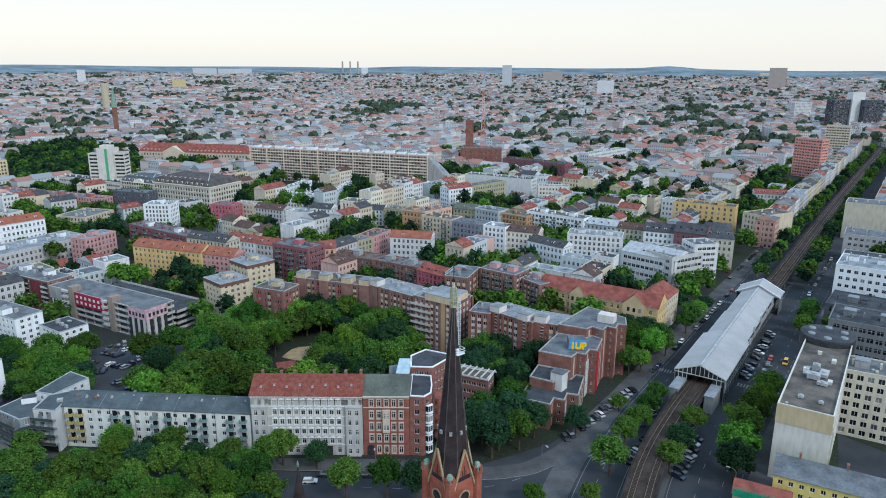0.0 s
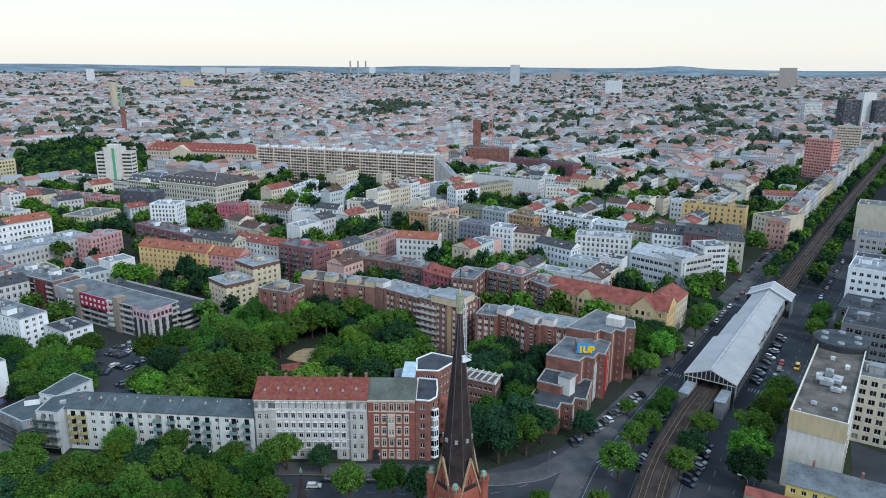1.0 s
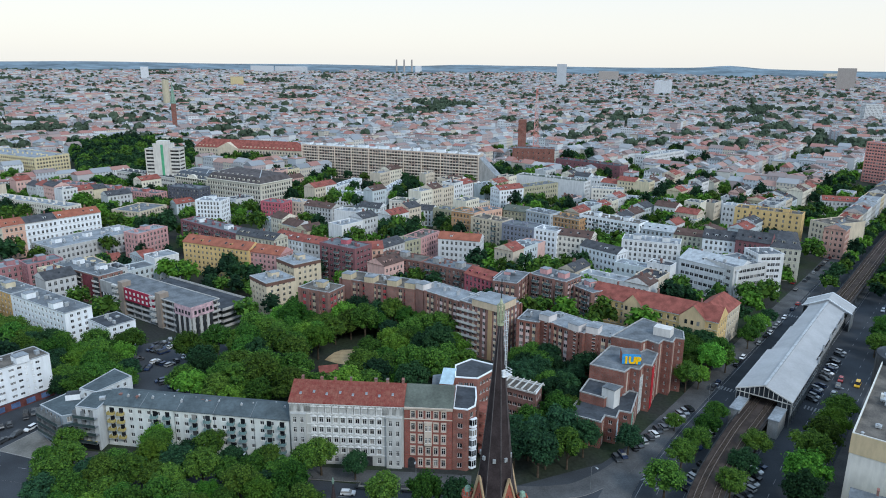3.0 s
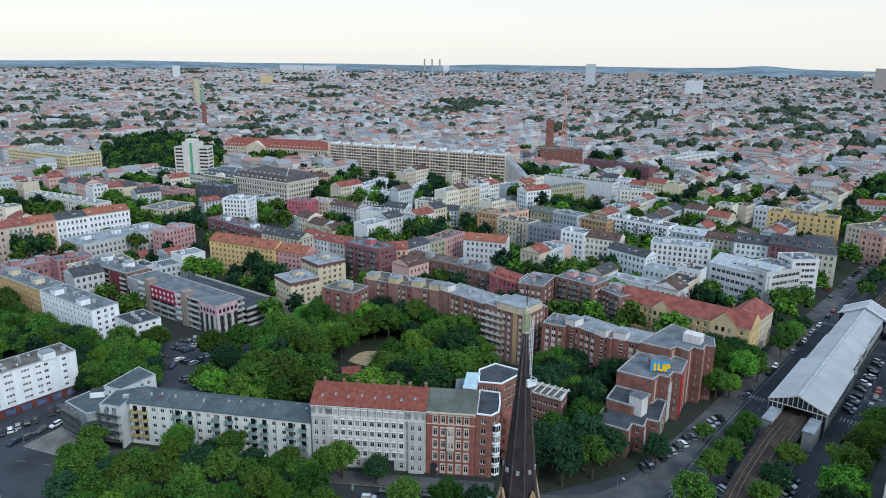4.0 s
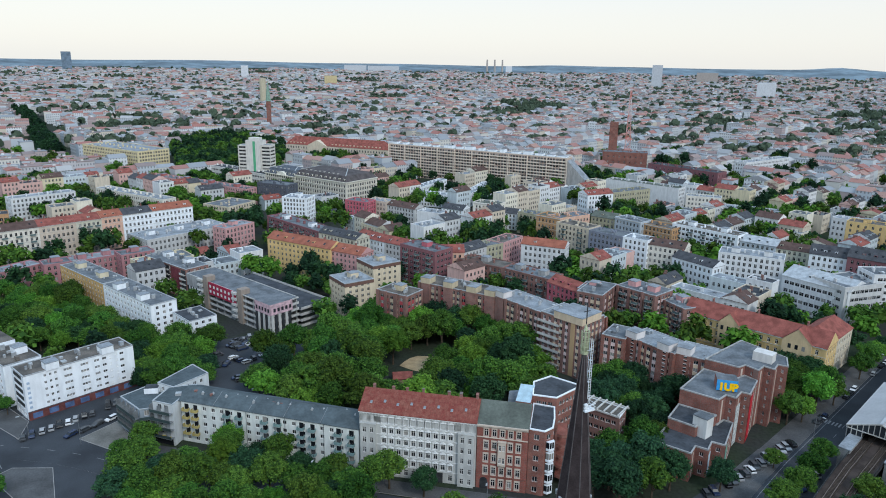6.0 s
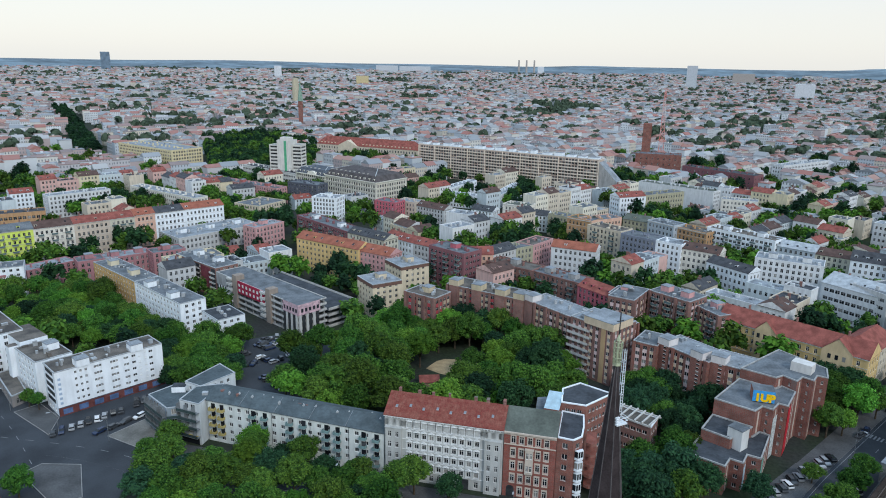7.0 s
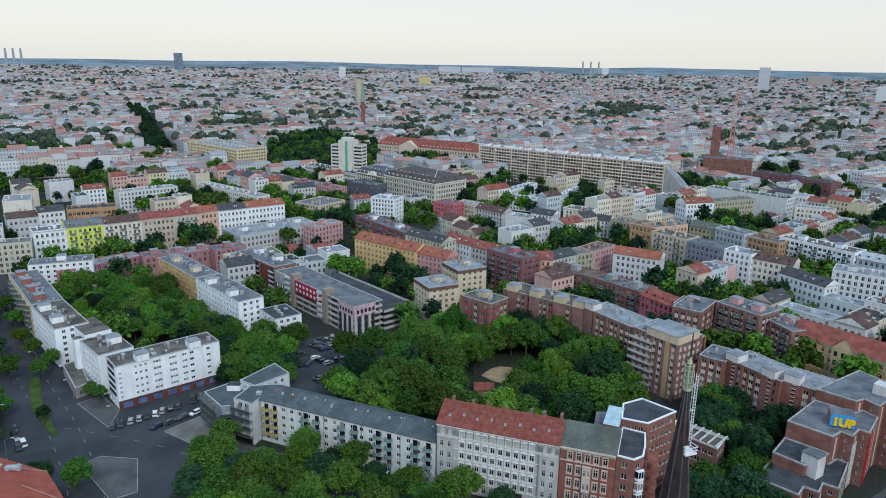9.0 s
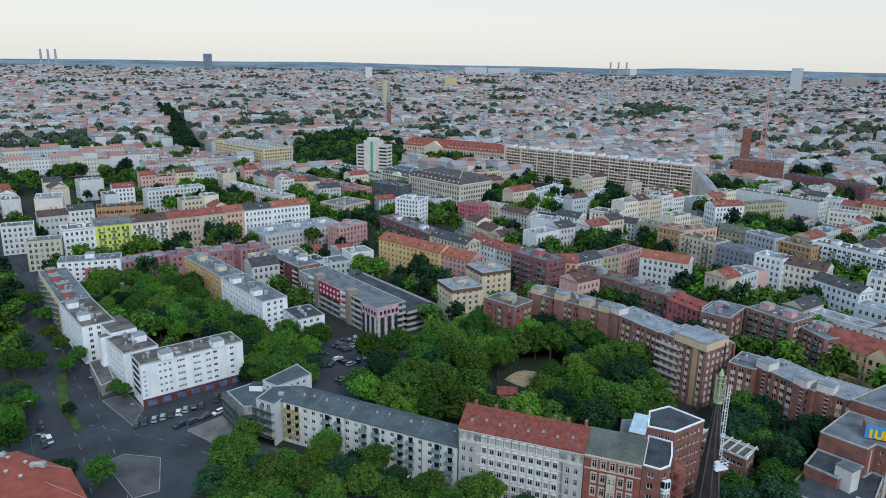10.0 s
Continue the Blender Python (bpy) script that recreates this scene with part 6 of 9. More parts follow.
# ---------------------------------------------------------------- brick block with the painted sign
tall = poly_house([(45.4, 256.5), (55.5, 251.6), (58, 254), (61.5, 250.6), (64, 254.5), (67, 252.6), (69, 257), (72, 256), (73.6, 264), (61, 277)], 7, 2.95, BRICK, FELT, "tall red brick block with stepped fins and grey roof", pitch=2.6, win=(0.7, 1.3), blank=(0, 1, 3, 5, 7), parapet=0.35, edge=CONCRETE)
s = Shape()
s.box(-3.2, -2.2, 0, 3.2, 2.2, 3.2)
part("lift_house", s, plaster((0.62, 0.6, 0.57)), tall, at=pose(2.5, 3.0, 21.1, 0, 0, -30))
mid_b = poly_house([(35.4, 238.2), (46.5, 232.8), (49.2, 236.6), (52, 235.2), (54.5, 240), (57, 239), (61.5, 250.2), (58, 253.8), (55.5, 251.2), (45.3, 256)], 6, 2.85, BRICK, FELT, "red brick block with painted walls beside the street", pitch=2.6, win=(0.7, 1.3), blank=(0, 1, 3, 6, 7, 8), parapet=0.35, edge=CONCRETE)
low_b = poly_house([(26.6, 218.8), (29, 216.0), (36.3, 212.6), (38.2, 217.2), (41.6, 215.8), (43.4, 220.8), (47, 219.6), (52, 234.6), (49.2, 236.2), (46.5, 232.4), (35.2, 237.6)], 3, 2.9, BRICK, FELT_DARK, "low red brick block with a white stair tower", pitch=2.6, win=(1.2, 1.3), parapet=0.4, blank=(1, 2, 4), edge=CONCRETE)
mid2 = poly_house([(31.0, 227.2), (38.6, 222.9), (42.6, 227.6), (46.2, 232.2), (35.3, 237.4)], 4, 3.0, BRICK, FELT_DARK, "middle terrace of the red brick block", pitch=2.6, win=(1.2, 1.3), parapet=0.4, blank=(0, 1, 2, 3, 4), edge=CONCRETE)
s = Shape()
s.box(-2.3, -2.0, 0, 2.3, 2.0, 6.6, 0)
s.box(-2.4, -2.1, 6.6, 2.4, 2.1, 6.8, 1, bottom=True)
part("stair_tower", s, [plaster((0.62, 0.62, 0.6)), FELT], low_b, "white rendered stair tower", at=low_b.matrix_world.inverted() @ pose(41.0, 225.2, 9.0, 0, 0, -38))
STRIP_MAT = plaster((0.56, 0.46, 0.39))
for ob, z, edges in ((tall, 20.4, (((55.5, 251.6), (58, 254)), ((61.5, 250.6), (64, 254.5)), ((67, 252.6), (69, 257)), ((72, 256), (73.6, 264)))),
                     (mid_b, 16.8, (((46.5, 232.8), (49.2, 236.6)), ((52, 235.2), (54.5, 240)), ((57, 239), (61.5, 250.2)))),
                     (low_b, 8.6, (((36.3, 212.6), (38.2, 217.2)), ((41.6, 215.8), (43.4, 220.8)), ((47, 219.6), (52, 234.6))))):
    inv = ob.matrix_world.inverted()
    for (ax, ay), (bx, by) in edges:
        n = math.dist((ax, ay), (bx, by))
        for f in ((0.5,) if n < 6 else (0.2, 0.5, 0.8)):
            s = Shape()
            s.box(-0.42, -0.09, 0.4, 0.42, -0.01, z)
            part("window_strip", s, STRIP_MAT, ob, "pale vertical window strip", at=inv @ pose(ax + (bx - ax) * f, ay + (by - ay) * f, 0, 0, 0, math.degrees(math.atan2(by - ay, bx - ax))))
for mat, ax, ay, bx, by, h in ((surface("spray_red", (0.5, 0.03, 0.04), 0.7, 3, 0.8, 0.3, 0), 57.2, 239.5, 59.0, 244.0, 16.4), (surface("spray_pale", (0.55, 0.57, 0.55), 0.7, 3, 1.2, 0.45, 0), 52.4, 236.0, 54.2, 239.4, 14.5),
                               (surface("spray_green", (0.2, 0.4, 0.32), 0.7, 3, 1.2, 0.4, 0), 47.2, 220.2, 48.3, 223.5, 8.2), (surface("spray_blue", (0.5, 0.62, 0.68), 0.7, 3, 1.2, 0.4, 0), 41.8, 216.4, 42.8, 219.2, 7.4)):
    s = Shape()
    s.box(0, -0.16, 0.4, math.dist((ax, ay), (bx, by)), -0.1, h)
    ob = solid("wall_painting", s, mat, "tall sprayed wall painting on a brick fin", "painting", "sprayed wall paintings")
    ob.matrix_world = pose(ax, ay, 0, 0, 0, math.degrees(math.atan2(by - ay, bx - ax)))
# roof box with the blue and yellow sign
box = thing("roof_sign_box", pose(46.6, 239.6, 17.9, 0, 0, -2), "roof box with a blue panel and yellow sprayed letters", "sign")
s = Shape()
s.box(0, 0, 0, 6.4, 5.2, 3.7, 0, top=1)
part("box", s, [BRICK, FELT], box)
s = Shape()
s.box(0, -0.08, 0, 6.4, -0.004, 3.7)
part("panel", s, surface("sign_blue", (0.05, 0.32, 0.68), 0.6, 2, 0.8, 0.15, 0), box, "bright blue painted panel")
fc = bpy.data.curves.new("letters", "FONT")
fc.body, fc.size, fc.extrude, fc.align_x, fc.offset = "1UP", 3.4, 0.08, "CENTER", 0.2
ft = new("letters_source", fc)
bpy.context.view_layer.update()
lm = bpy.data.meshes.new_from_object(ft.evaluated_get(bpy.context.evaluated_depsgraph_get()))
bpy.data.objects.remove(ft)
lm.materials.clear()
lm.materials.append(surface("sign_yellow", (0.95, 0.56, 0.01), 0.6, 3, 0.8, 0.1, 0))
part("letters", lm, (), box, "thick yellow letters", at=pose(3.5, -0.15, 0.32, 90, 0, 0))

# ---------------------------------------------------------------- elevated railway and station
ribbon("viaduct_deck", RAILWAY, -4.6, 4.6, 4.4, 5.4, [BALLAST, STEEL_AND_SHADE], "dark ballast deck of the elevated railway", "railway")
sl, rl = Shape(), []
for d in (-2.9, -1.45, 1.45, 2.9):
    s = Shape()
    ln = offset_line(RAILWAY, d)
    for i in range(len(ln) - 1):
        s.bar((*ln[i], 5.62), (*ln[i + 1], 5.62), 0.075)
    solid("rail", s, RAIL, "worn steel rail on the elevated track", "rail", "rails of the two tracks", kind="structure")
acc = 0.0
for i in range(len(RAILWAY) - 1):
    p, q = Vector(RAILWAY[i]), Vector(RAILWAY[i + 1])
    u = (q - p).normalized()
    n = Vector((-u.y, u.x))
    t = -acc % 0.75
    while t < (q - p).length and p.length < 460:
        c = p + u * t
        for d in (-2.17, 2.17):
            a, b = c + n * (d - 1.25), c + n * (d + 1.25)
            sl.bar((*a, 5.46), (*b, 5.46), 0.1)
        t += 0.75
    acc += (q - p).length
solid("sleepers", sl, surface("sleeper_wood", (0.09, 0.07, 0.055), 0.9, 5, 1, 0.3, 0.1), "dark timber sleepers under the rails", "sleeper", kind="stuff")
for d in (-4.5, 4.5):
    s = Shape()
    ln = offset_line(RAILWAY, d)
    for i in range(len(ln) - 1):
        s.bar((*ln[i], 6.4), (*ln[i + 1], 6.4), 0.05)
        s.bar((*ln[i], 5.9), (*ln[i + 1], 5.9), 0.04)
        for k in range(5):
            c = Vector(ln[i]).lerp(Vector(ln[i + 1]), k / 5)
            s.bar((c.x, c.y, 5.3), (c.x, c.y, 6.4), 0.05)
    solid("railing", s, STEEL_AND_SHADE, "grey steel railing beside the elevated track", "railing", kind="structure")
ps = Shape()
ps.box(-0.3, -0.3, 0.1, 0.3, 0.3, 4.4)
ps.box(-0.5, -0.5, 4.0, 0.5, 0.5, 4.4, bottom=True)
pm = ps.mesh("viaduct_column", [STEEL_GREY])
for i in range(2, len(RAILWAY) - 6, 2):
    for d in (-3.4, 3.4):
        p = offset_line(RAILWAY, d)[i]
        ob = tagged(new("viaduct_column", pm), "grey riveted steel column under the railway", "column", "columns under the railway")
        ob.matrix_world = pose(p[0], p[1], 0.05)


def station():
    """Hall of the elevated railway: long white roof on glazed steel walls."""
    a, b = Vector((95.0, 237.0)), Vector((163.5, 340.5))
    L = (b - a).length
    ob = thing("railway_station", pose(a.x, a.y, 0, 0, 0, math.degrees(math.atan2(b.y - a.y, b.x - a.x))), "elevated railway station with a white sheet roof and glazed gables", "station")
    hw, eave, rise = 9.2, 9.3, 3.6
    roof_m = surface("white_roof_sheet", (0.4, 0.405, 0.41), 0.5, 1.2, 0.12, 0.1, 0.0)
    steps = [(0, 44, 1.0), (44, 78, 0.86), (78, L, 0.8)]
    for x0, x1, k in steps:
        w = hw * k
        s = Shape()
        s.face([(x0, -w, eave), (x1, -w, eave), (x1, 0, eave + rise), (x0, 0, eave + rise)])
        s.face([(x1, w, eave), (x0, w, eave), (x0, 0, eave + rise), (x1, 0, eave + rise)])
        for y in (-w, w):
            s.box(x0, y - 0.15, eave - 0.35, x1, y + 0.15, eave + 0.06)
        part("roof", s, roof_m, ob, "pale grey sheet roof")
        rd = Shape()
        rd.box(x0, -0.45, eave + rise - 0.1, x1, 0.45, eave + rise + 0.25)
        part("ridge", rd, ZINC, ob)
        if x0:
            e = Shape()
            wl_ = hw * (1.0 if x0 < 50 else 0.86)
            for sg in (-1, 1):
                e.face([(x0 - 0.02, sg * w, eave - 0.2), (x0 - 0.02, sg * wl_, eave - 0.2), (x0 - 0.02, sg * w, eave + rise * (1 - w / wl_))])
            part("gable_edge", e, ZINC, ob)
        for y in (-w + 0.3, w - 0.3):
            g = Shape()
            g.box(x0, y - 0.05, 4.6, x1, y + 0.05, eave - 0.3, 1)
            for i in range(int((x1 - x0) / 3) + 1):
                g.box(x0 + i * 3 - 0.1, y - 0.14, 0.1, x0 + i * 3 + 0.1, y + 0.14, eave - 0.3, 0)
            g.box(x0, y - 0.16, 5.9, x1, y + 0.16, 6.1, 0, bottom=True)
            g.box(x0, y - 0.2, 4.2, x1, y + 0.2, 4.7, 0, bottom=True)
            part("side_wall", g, [STEEL_GREY, GLASS_FAR], ob)
    # glazed gable over the tracks
    for gx in (0.25, L - 0.25):
        g = Shape()
        w = hw if gx < 1 else hw * 0.8
        zt = lambda y: eave + rise * (1 - abs(y) / w) - 0.1
        for i in range(12):
            y0, y1 = -w + w * 2 * i / 12, -w + w * 2 * (i + 1) / 12
            lo = 8.6 if abs(y0 + y1) / 2 < 4.6 else 4.6
            g.face([(gx, y0, lo), (gx, y0, zt(y0)), (gx, y1, zt(y1)), (gx, y1, lo)], 1)
            g.bar((gx - 0.1, y0, lo), (gx - 0.1, y0, max(lo + 0.1, zt(y0))), 0.1)
        g.bar((gx - 0.1, -w, 8.6), (gx - 0.1, w, 8.6), 0.14)
        g.bar((gx - 0.1, -w, eave), (gx - 0.1, 0, eave + rise), 0.2)
        g.bar((gx - 0.1, 0, eave + rise), (gx - 0.1, w, eave), 0.2)
        part("gable", g, [CONCRETE_L, GLASS_FAR], ob, "pale framed glazed gable")
    for y in (-6.2, 6.2):
        pf = Shape()
        pf.box(0, y - 1.5, 4.6, L, y + 1.5, 6.3, 0, bottom=True)
        part("platform", pf, CONCRETE, ob)
        ab = Shape()
        ab.box(-11, y - 1.6, 0.1, 0, y + 1.6, 6.4, 0)
        ab.box(-11.2, y - 1.8, 6.4, 0, y + 1.8, 6.75, 1, bottom=True)
        part("stair_house", ab, [CONCRETE, FELT_LIGHT], ob)
    # wider cross hall at the far end
    c = Shape()
    for sg in (-1, 1):
        c.face([(L - 11, sg * 10.4, 9.0), (L + 1, sg * 10.4, 9.0), (L + 1, 0, 14.2), (L - 11, 0, 14.2)])
    for x in (L - 11, L + 1):
        c.face([(x, -10.4, 9.0), (x, 10.4, 9.0), (x, 0, 14.2)])
    part("cross_roof", c, roof_m, ob)
    for x in (L - 11.1, L + 1.1):
        for sg in (-1, 1):
            c = Shape()
            c.bar((x, sg * 10.6, 8.95), (x, 0, 14.3), 0.22)
            part("verge", c, WHITE, ob)
    c = Shape()
    for sg in (-1, 1):
        c.box(L - 10.5, sg * 10.0 - 0.15, 0.1, L + 0.5, sg * 10.0 + 0.15, 9.0)
    part("cross_wall", c, STEEL_GREY, ob)
    for k in range(5):
        f = Shape()
        f.frustum(0, 0, 0, 0.5, 2.6, 0.35, 8)
        part("vent", f, ZINC, ob, at=pose(42 + k * 15, -8.4 if k else -9.5, 9.2))


station()
TREES_FREE.append((pose(95, 237, 0, 0, 0, 56.5).inverted() @ pose(0, 0, 0), 124, 10))

# ---------------------------------------------------------------- church
SPIRE_ROOF = surface("spire_slate", (0.045, 0.035, 0.036), 0.75, 3.5, 0.4, 0.35, 0.15)
GOLD_STONE = surface("sandstone_trim", (0.42, 0.31, 0.19), 0.85, 4, 0.6, 0.25, 0.1)


def church_tower():
    ob = thing("church_tower", pose(2.0, 121.0, 0, 0, 0, 40), "red brick church tower with gables and a dark slate spire", "church")
    h = 3.5
    s = Shape()
    s.box(-h, -h, 0, h, h, 42.5)
    part("shaft", s, BRICK_CHURCH, ob)
    # spire of eight sides that splays out at its foot
    sp = Shape()
    sp.frustum(0, 0, 42.3, 4.05, 47.0, 3.3, 8, math.pi / 8, cap=False)
    sp.frustum(0, 0, 47.0, 3.3, 76.6, 0.28, 8, math.pi / 8)
    part("spire", sp, SPIRE_ROOF, ob, "dark slate spire")
    for k in range(8):
        a = math.pi / 8 + k * math.pi / 4
        r = Shape()
        r.bar((4.05 * math.cos(a), 4.05 * math.sin(a), 42.3), (3.3 * math.cos(a), 3.3 * math.sin(a), 47.0), 0.07)
        r.bar((3.3 * math.cos(a), 3.3 * math.sin(a), 47.0), (0.28 * math.cos(a), 0.28 * math.sin(a), 76.6), 0.06)
        part("ridge", r, surface("spire_ridge_lead", (0.11, 0.1, 0.1), 0.6, 4, 0.6, 0.3, 0), ob)
    for k in range(8):
        a = k * math.pi / 4
        rr = 2.72 * math.cos(math.pi / 8) + 0.12
        d = Shape()
        d.box(-0.1, -0.28, 0, 0.25, 0.28, 0.7, 0)
        part("hatch", d, ZINC, ob, at=pose(rr * math.cos(a) - 0.1, rr * math.sin(a), 51.6, 0, 0, math.degrees(a)))
    # gables on the four faces
    for k in range(4):
        g = Shape()
        x = h + 0.12
        g.face([(x, -2.6, 40.5), (x, 2.6, 40.5), (x, 0, 48.4)], 0)
        g.face([(x, 2.6, 40.5), (x - 2.6, 0.4, 44.5), (x - 1.2, 0, 48.0), (x, 0, 48.4)], 2)
        g.face([(x, 0, 48.4), (x - 1.2, 0, 48.0), (x - 2.6, -0.4, 44.5), (x, -2.6, 40.5)], 2)
        for y in (-2.75, 2.75):
            g.bar((x + 0.06, y, 40.3), (x + 0.06, 0, 48.7), 0.16, 1)
        for y in (-0.45, 0.0, 0.45):
            g.box(x - 0.02, y - 0.1, 42.2, x + 0.03, y + 0.1, 45.2 - abs(y) * 2, 2)
        gb = part("gable", g, [BRICK_CHURCH, GOLD_STONE, SPIRE_ROOF], ob, at=pose(0, 0, 0, 0, 0, k * 90))
        c = Shape()
        n = 20
        for i in range(n):
            a0, a1 = 2 * math.pi * i / n, 2 * math.pi * (i + 1) / n
            c.face([(0, 0, 0), (0, 1.25 * math.cos(a0), 1.25 * math.sin(a0)), (0, 1.25 * math.cos(a1), 1.25 * math.sin(a1))], 0)
            c.bar((0.03, 1.3 * math.cos(a0), 1.3 * math.sin(a0)), (0.03, 1.3 * math.cos(a1), 1.3 * math.sin(a1)), 0.13, 1)
        part("clock_face", c, [SPIRE_ROOF, GOLD_STONE], ob, at=pose(x + 0.1, 0, 38.6) if k == 0 else pose(0, 0, 0, 0, 0, k * 90) @ pose(x + 0.1, 0, 38.6))
        for z in (24.0, 30.0):
            for y in (-1.1, 1.1):
                w = Shape()
                w.box(-0.02, -0.55, 0, 0.06, 0.55, 4.2, 0)
                part("belfry_opening", w, SPIRE_ROOF, ob, at=pose(0, 0, 0, 0, 0, k * 90) @ pose(h + 0.01, y, z))
        s = Shape()
        s.box(h - 0.1, -h - 0.1, 0, h + 0.25, h + 0.1, 0.5, bottom=True)
        part("string_course", s, GOLD_STONE, ob, at=pose(0, 0, 0, 0, 0, k * 90) @ pose(0, 0, 36.2))
        # corner turret
        t = Shape()
        t.frustum(0, 0, 30, 0.95, 42.6, 0.95, 8, cap=False)
        t.frustum(0, 0, 42.6, 1.15, 43.2, 1.15, 8)
        for j in range(8):
            a = j * math.pi / 4
            t.box(0.85 * math.cos(a) - 0.16, 0.85 * math.sin(a) - 0.16, 43.2, 0.85 * math.cos(a) + 0.16, 0.85 * math.sin(a) + 0.16, 43.9)
        part("turret", t, BRICK_CHURCH, ob, at=pose(0, 0, 0, 0, 0, k * 90) @ pose(h, h, 0))
        cp = Shape()
        cp.frustum(0, 0, 43.2, 0.8, 44.6, 0.5, 8)
        cp.frustum(0, 0, 44.6, 0.5, 44.9, 0.08, 8)
        part("turret_cap", cp, COPPER, ob, "green copper cap", at=pose(0, 0, 0, 0, 0, k * 90) @ pose(h, h, 0))
    # lantern, ladder and basket of the spire top
    f = Shape()
    f.frustum(0, 0, 76.4, 0.62, 76.8, 0.62, 8)
    for j in range(8):
        a = j * math.pi / 4
        f.bar((0.55 * math.cos(a), 0.55 * math.sin(a), 76.8), (0.62 * math.cos(a), 0.62 * math.sin(a), 80.0), 0.05)
    for z in (77.6, 78.5, 79.3, 80.0):
        for j in range(8):
            a, b = j * math.pi / 4, (j + 1) * math.pi / 4
            f.bar((0.62 * math.cos(a), 0.62 * math.sin(a), z), (0.62 * math.cos(b), 0.62 * math.sin(b), z), 0.05)
    f.frustum(0, 0, 76.8, 0.3, 80.2, 0.16, 8)
    f.frustum(0, 0, 80.2, 0.35, 81.2, 0.05, 8)
    part("finial", f, surface("finial_pale_green", (0.42, 0.45, 0.3), 0.6, 4, 0.8, 0.25, 0), ob, "pale green openwork finial")
    r = Shape()
    r.bar((0, 0, 81), (0, 0, 84.6), 0.06)
    r.bar((-0.6, 0, 83.2), (0.6, 0, 83.2), 0.05)
    part("cross", r, STEEL_AND_SHADE, ob)
    ld = Shape()
    lx, ly = 0.62, -0.78
    for dx in (-0.2, 0.2):
        for dy in (-0.2, 0.2):
            ld.bar((lx + dx, ly + dy, 68.2), (lx + dx, ly + dy, 79.0), 0.035)
    for i in range(24):
        z = 68.3 + i * 0.45
        ld.bar((lx - 0.2, ly - 0.2, z), (lx + 0.2, ly - 0.2, z), 0.025)
        if i % 4 == 0:
            ld.bar((lx - 0.2, ly + 0.2, z), (lx + 0.2, ly + 0.2, z), 0.03)
            ld.bar((lx + 0.2, ly - 0.2, z), (lx + 0.2, ly + 0.2, z), 0.03)
            ld.bar((lx - 0.2, ly - 0.2, z), (lx - 0.2, ly + 0.2, z), 0.03)
    for z in (70.0, 73.5, 77.0):
        ld.bar((lx, ly, z), (0.1, -0.1, z), 0.04)
    part("ladder", ld, WHITE, ob, "white caged ladder")
    bk = Shape()
    bk.box(lx - 1.0, ly - 0.9, 67.3, lx + 0.9, ly + 0.5, 67.5, bottom=True)
    for z in (67.9, 68.4):
        for p, q in (((-1.0, -0.9), (0.9, -0.9)), ((0.9, -0.9), (0.9, 0.5)), ((-1.0, -0.9), (-1.0, 0.5))):
            bk.bar((lx + p[0], ly + p[1], z), (lx + q[0], ly + q[1], z), 0.04)
    bk.box(lx - 0.9, ly - 0.6, 67.5, lx - 0.3, ly, 68.5)
    part("basket", bk, WHITE, ob, "white work basket")


church_tower()


def slim_spire(x, y, z, h, name, label):
    s = Shape()
    s.frustum(0, 0, 0, 1.9, h * 0.72, 0.45, 8, cap=False)
    s.frustum(0, 0, h * 0.72, 0.45, h, 0.1, 8)
    ob = thing(name, pose(x, y, z), label, "church")
    part("roof", s, SPIRE_ROOF, ob)
    k = Shape()
    k.frustum(0, 0, h - 0.1, 0.16, h + 0.5, 0.32, 8)
    k.frustum(0, 0, h + 0.5, 0.32, h + 1.5, 0.03, 8)
    part("finial", k, COPPER, ob)
    b = Shape()
    b.frustum(0, 0, -z, 2.0, 0.0, 2.0, 8)
    part("shaft", b, BRICK_CHURCH, ob)


slim_spire(-32.2, 138.4, 22.0, 10.2, "church_turret", "slim dark slate turret of the church with a pale finial")
slim_spire(-38.0, 128.0, 20.5, 4.0, "church_turret", "small red brick church turret with a slate cap")

# ---------------------------------------------------------------- east side of the avenue
yl = house(90.6, 168.2, 121.0, 151.4, 12, 4, 2.85, plaster((0.66, 0.56, 0.2)), "gable", FELT, "yellow plaster apartment house with a grey felt roof", near=True, rise=1.8, ridge=0.7, pitch=2.6, win=(1.2, 1.3), kind="pair", chimneys=3)
big = house(98.0, 185.5, 110.2, 177.4, 68, 7, 3.3, plaster((0.66, 0.65, 0.6)), "flat", FELT_BROWN, "long white rendered commercial block with a gravel roof", "office_block", near=True, sides="r", pitch=3.2, win=(1.6, 1.7), kind="pair", parapet=0.9)
s = Shape()
s.box(-0.1, -0.12, 18.6, 14.7, -0.003, 24.4)
part("cladding", s, plaster((0.58, 0.47, 0.3)), big, "sand-coloured upper wall")
s = Shape()
s.box(-0.12, 0.0, 18.6, -0.003, 68, 24.4)
part("cladding", s, plaster((0.58, 0.47, 0.3)), big, "sand-coloured upper wall")
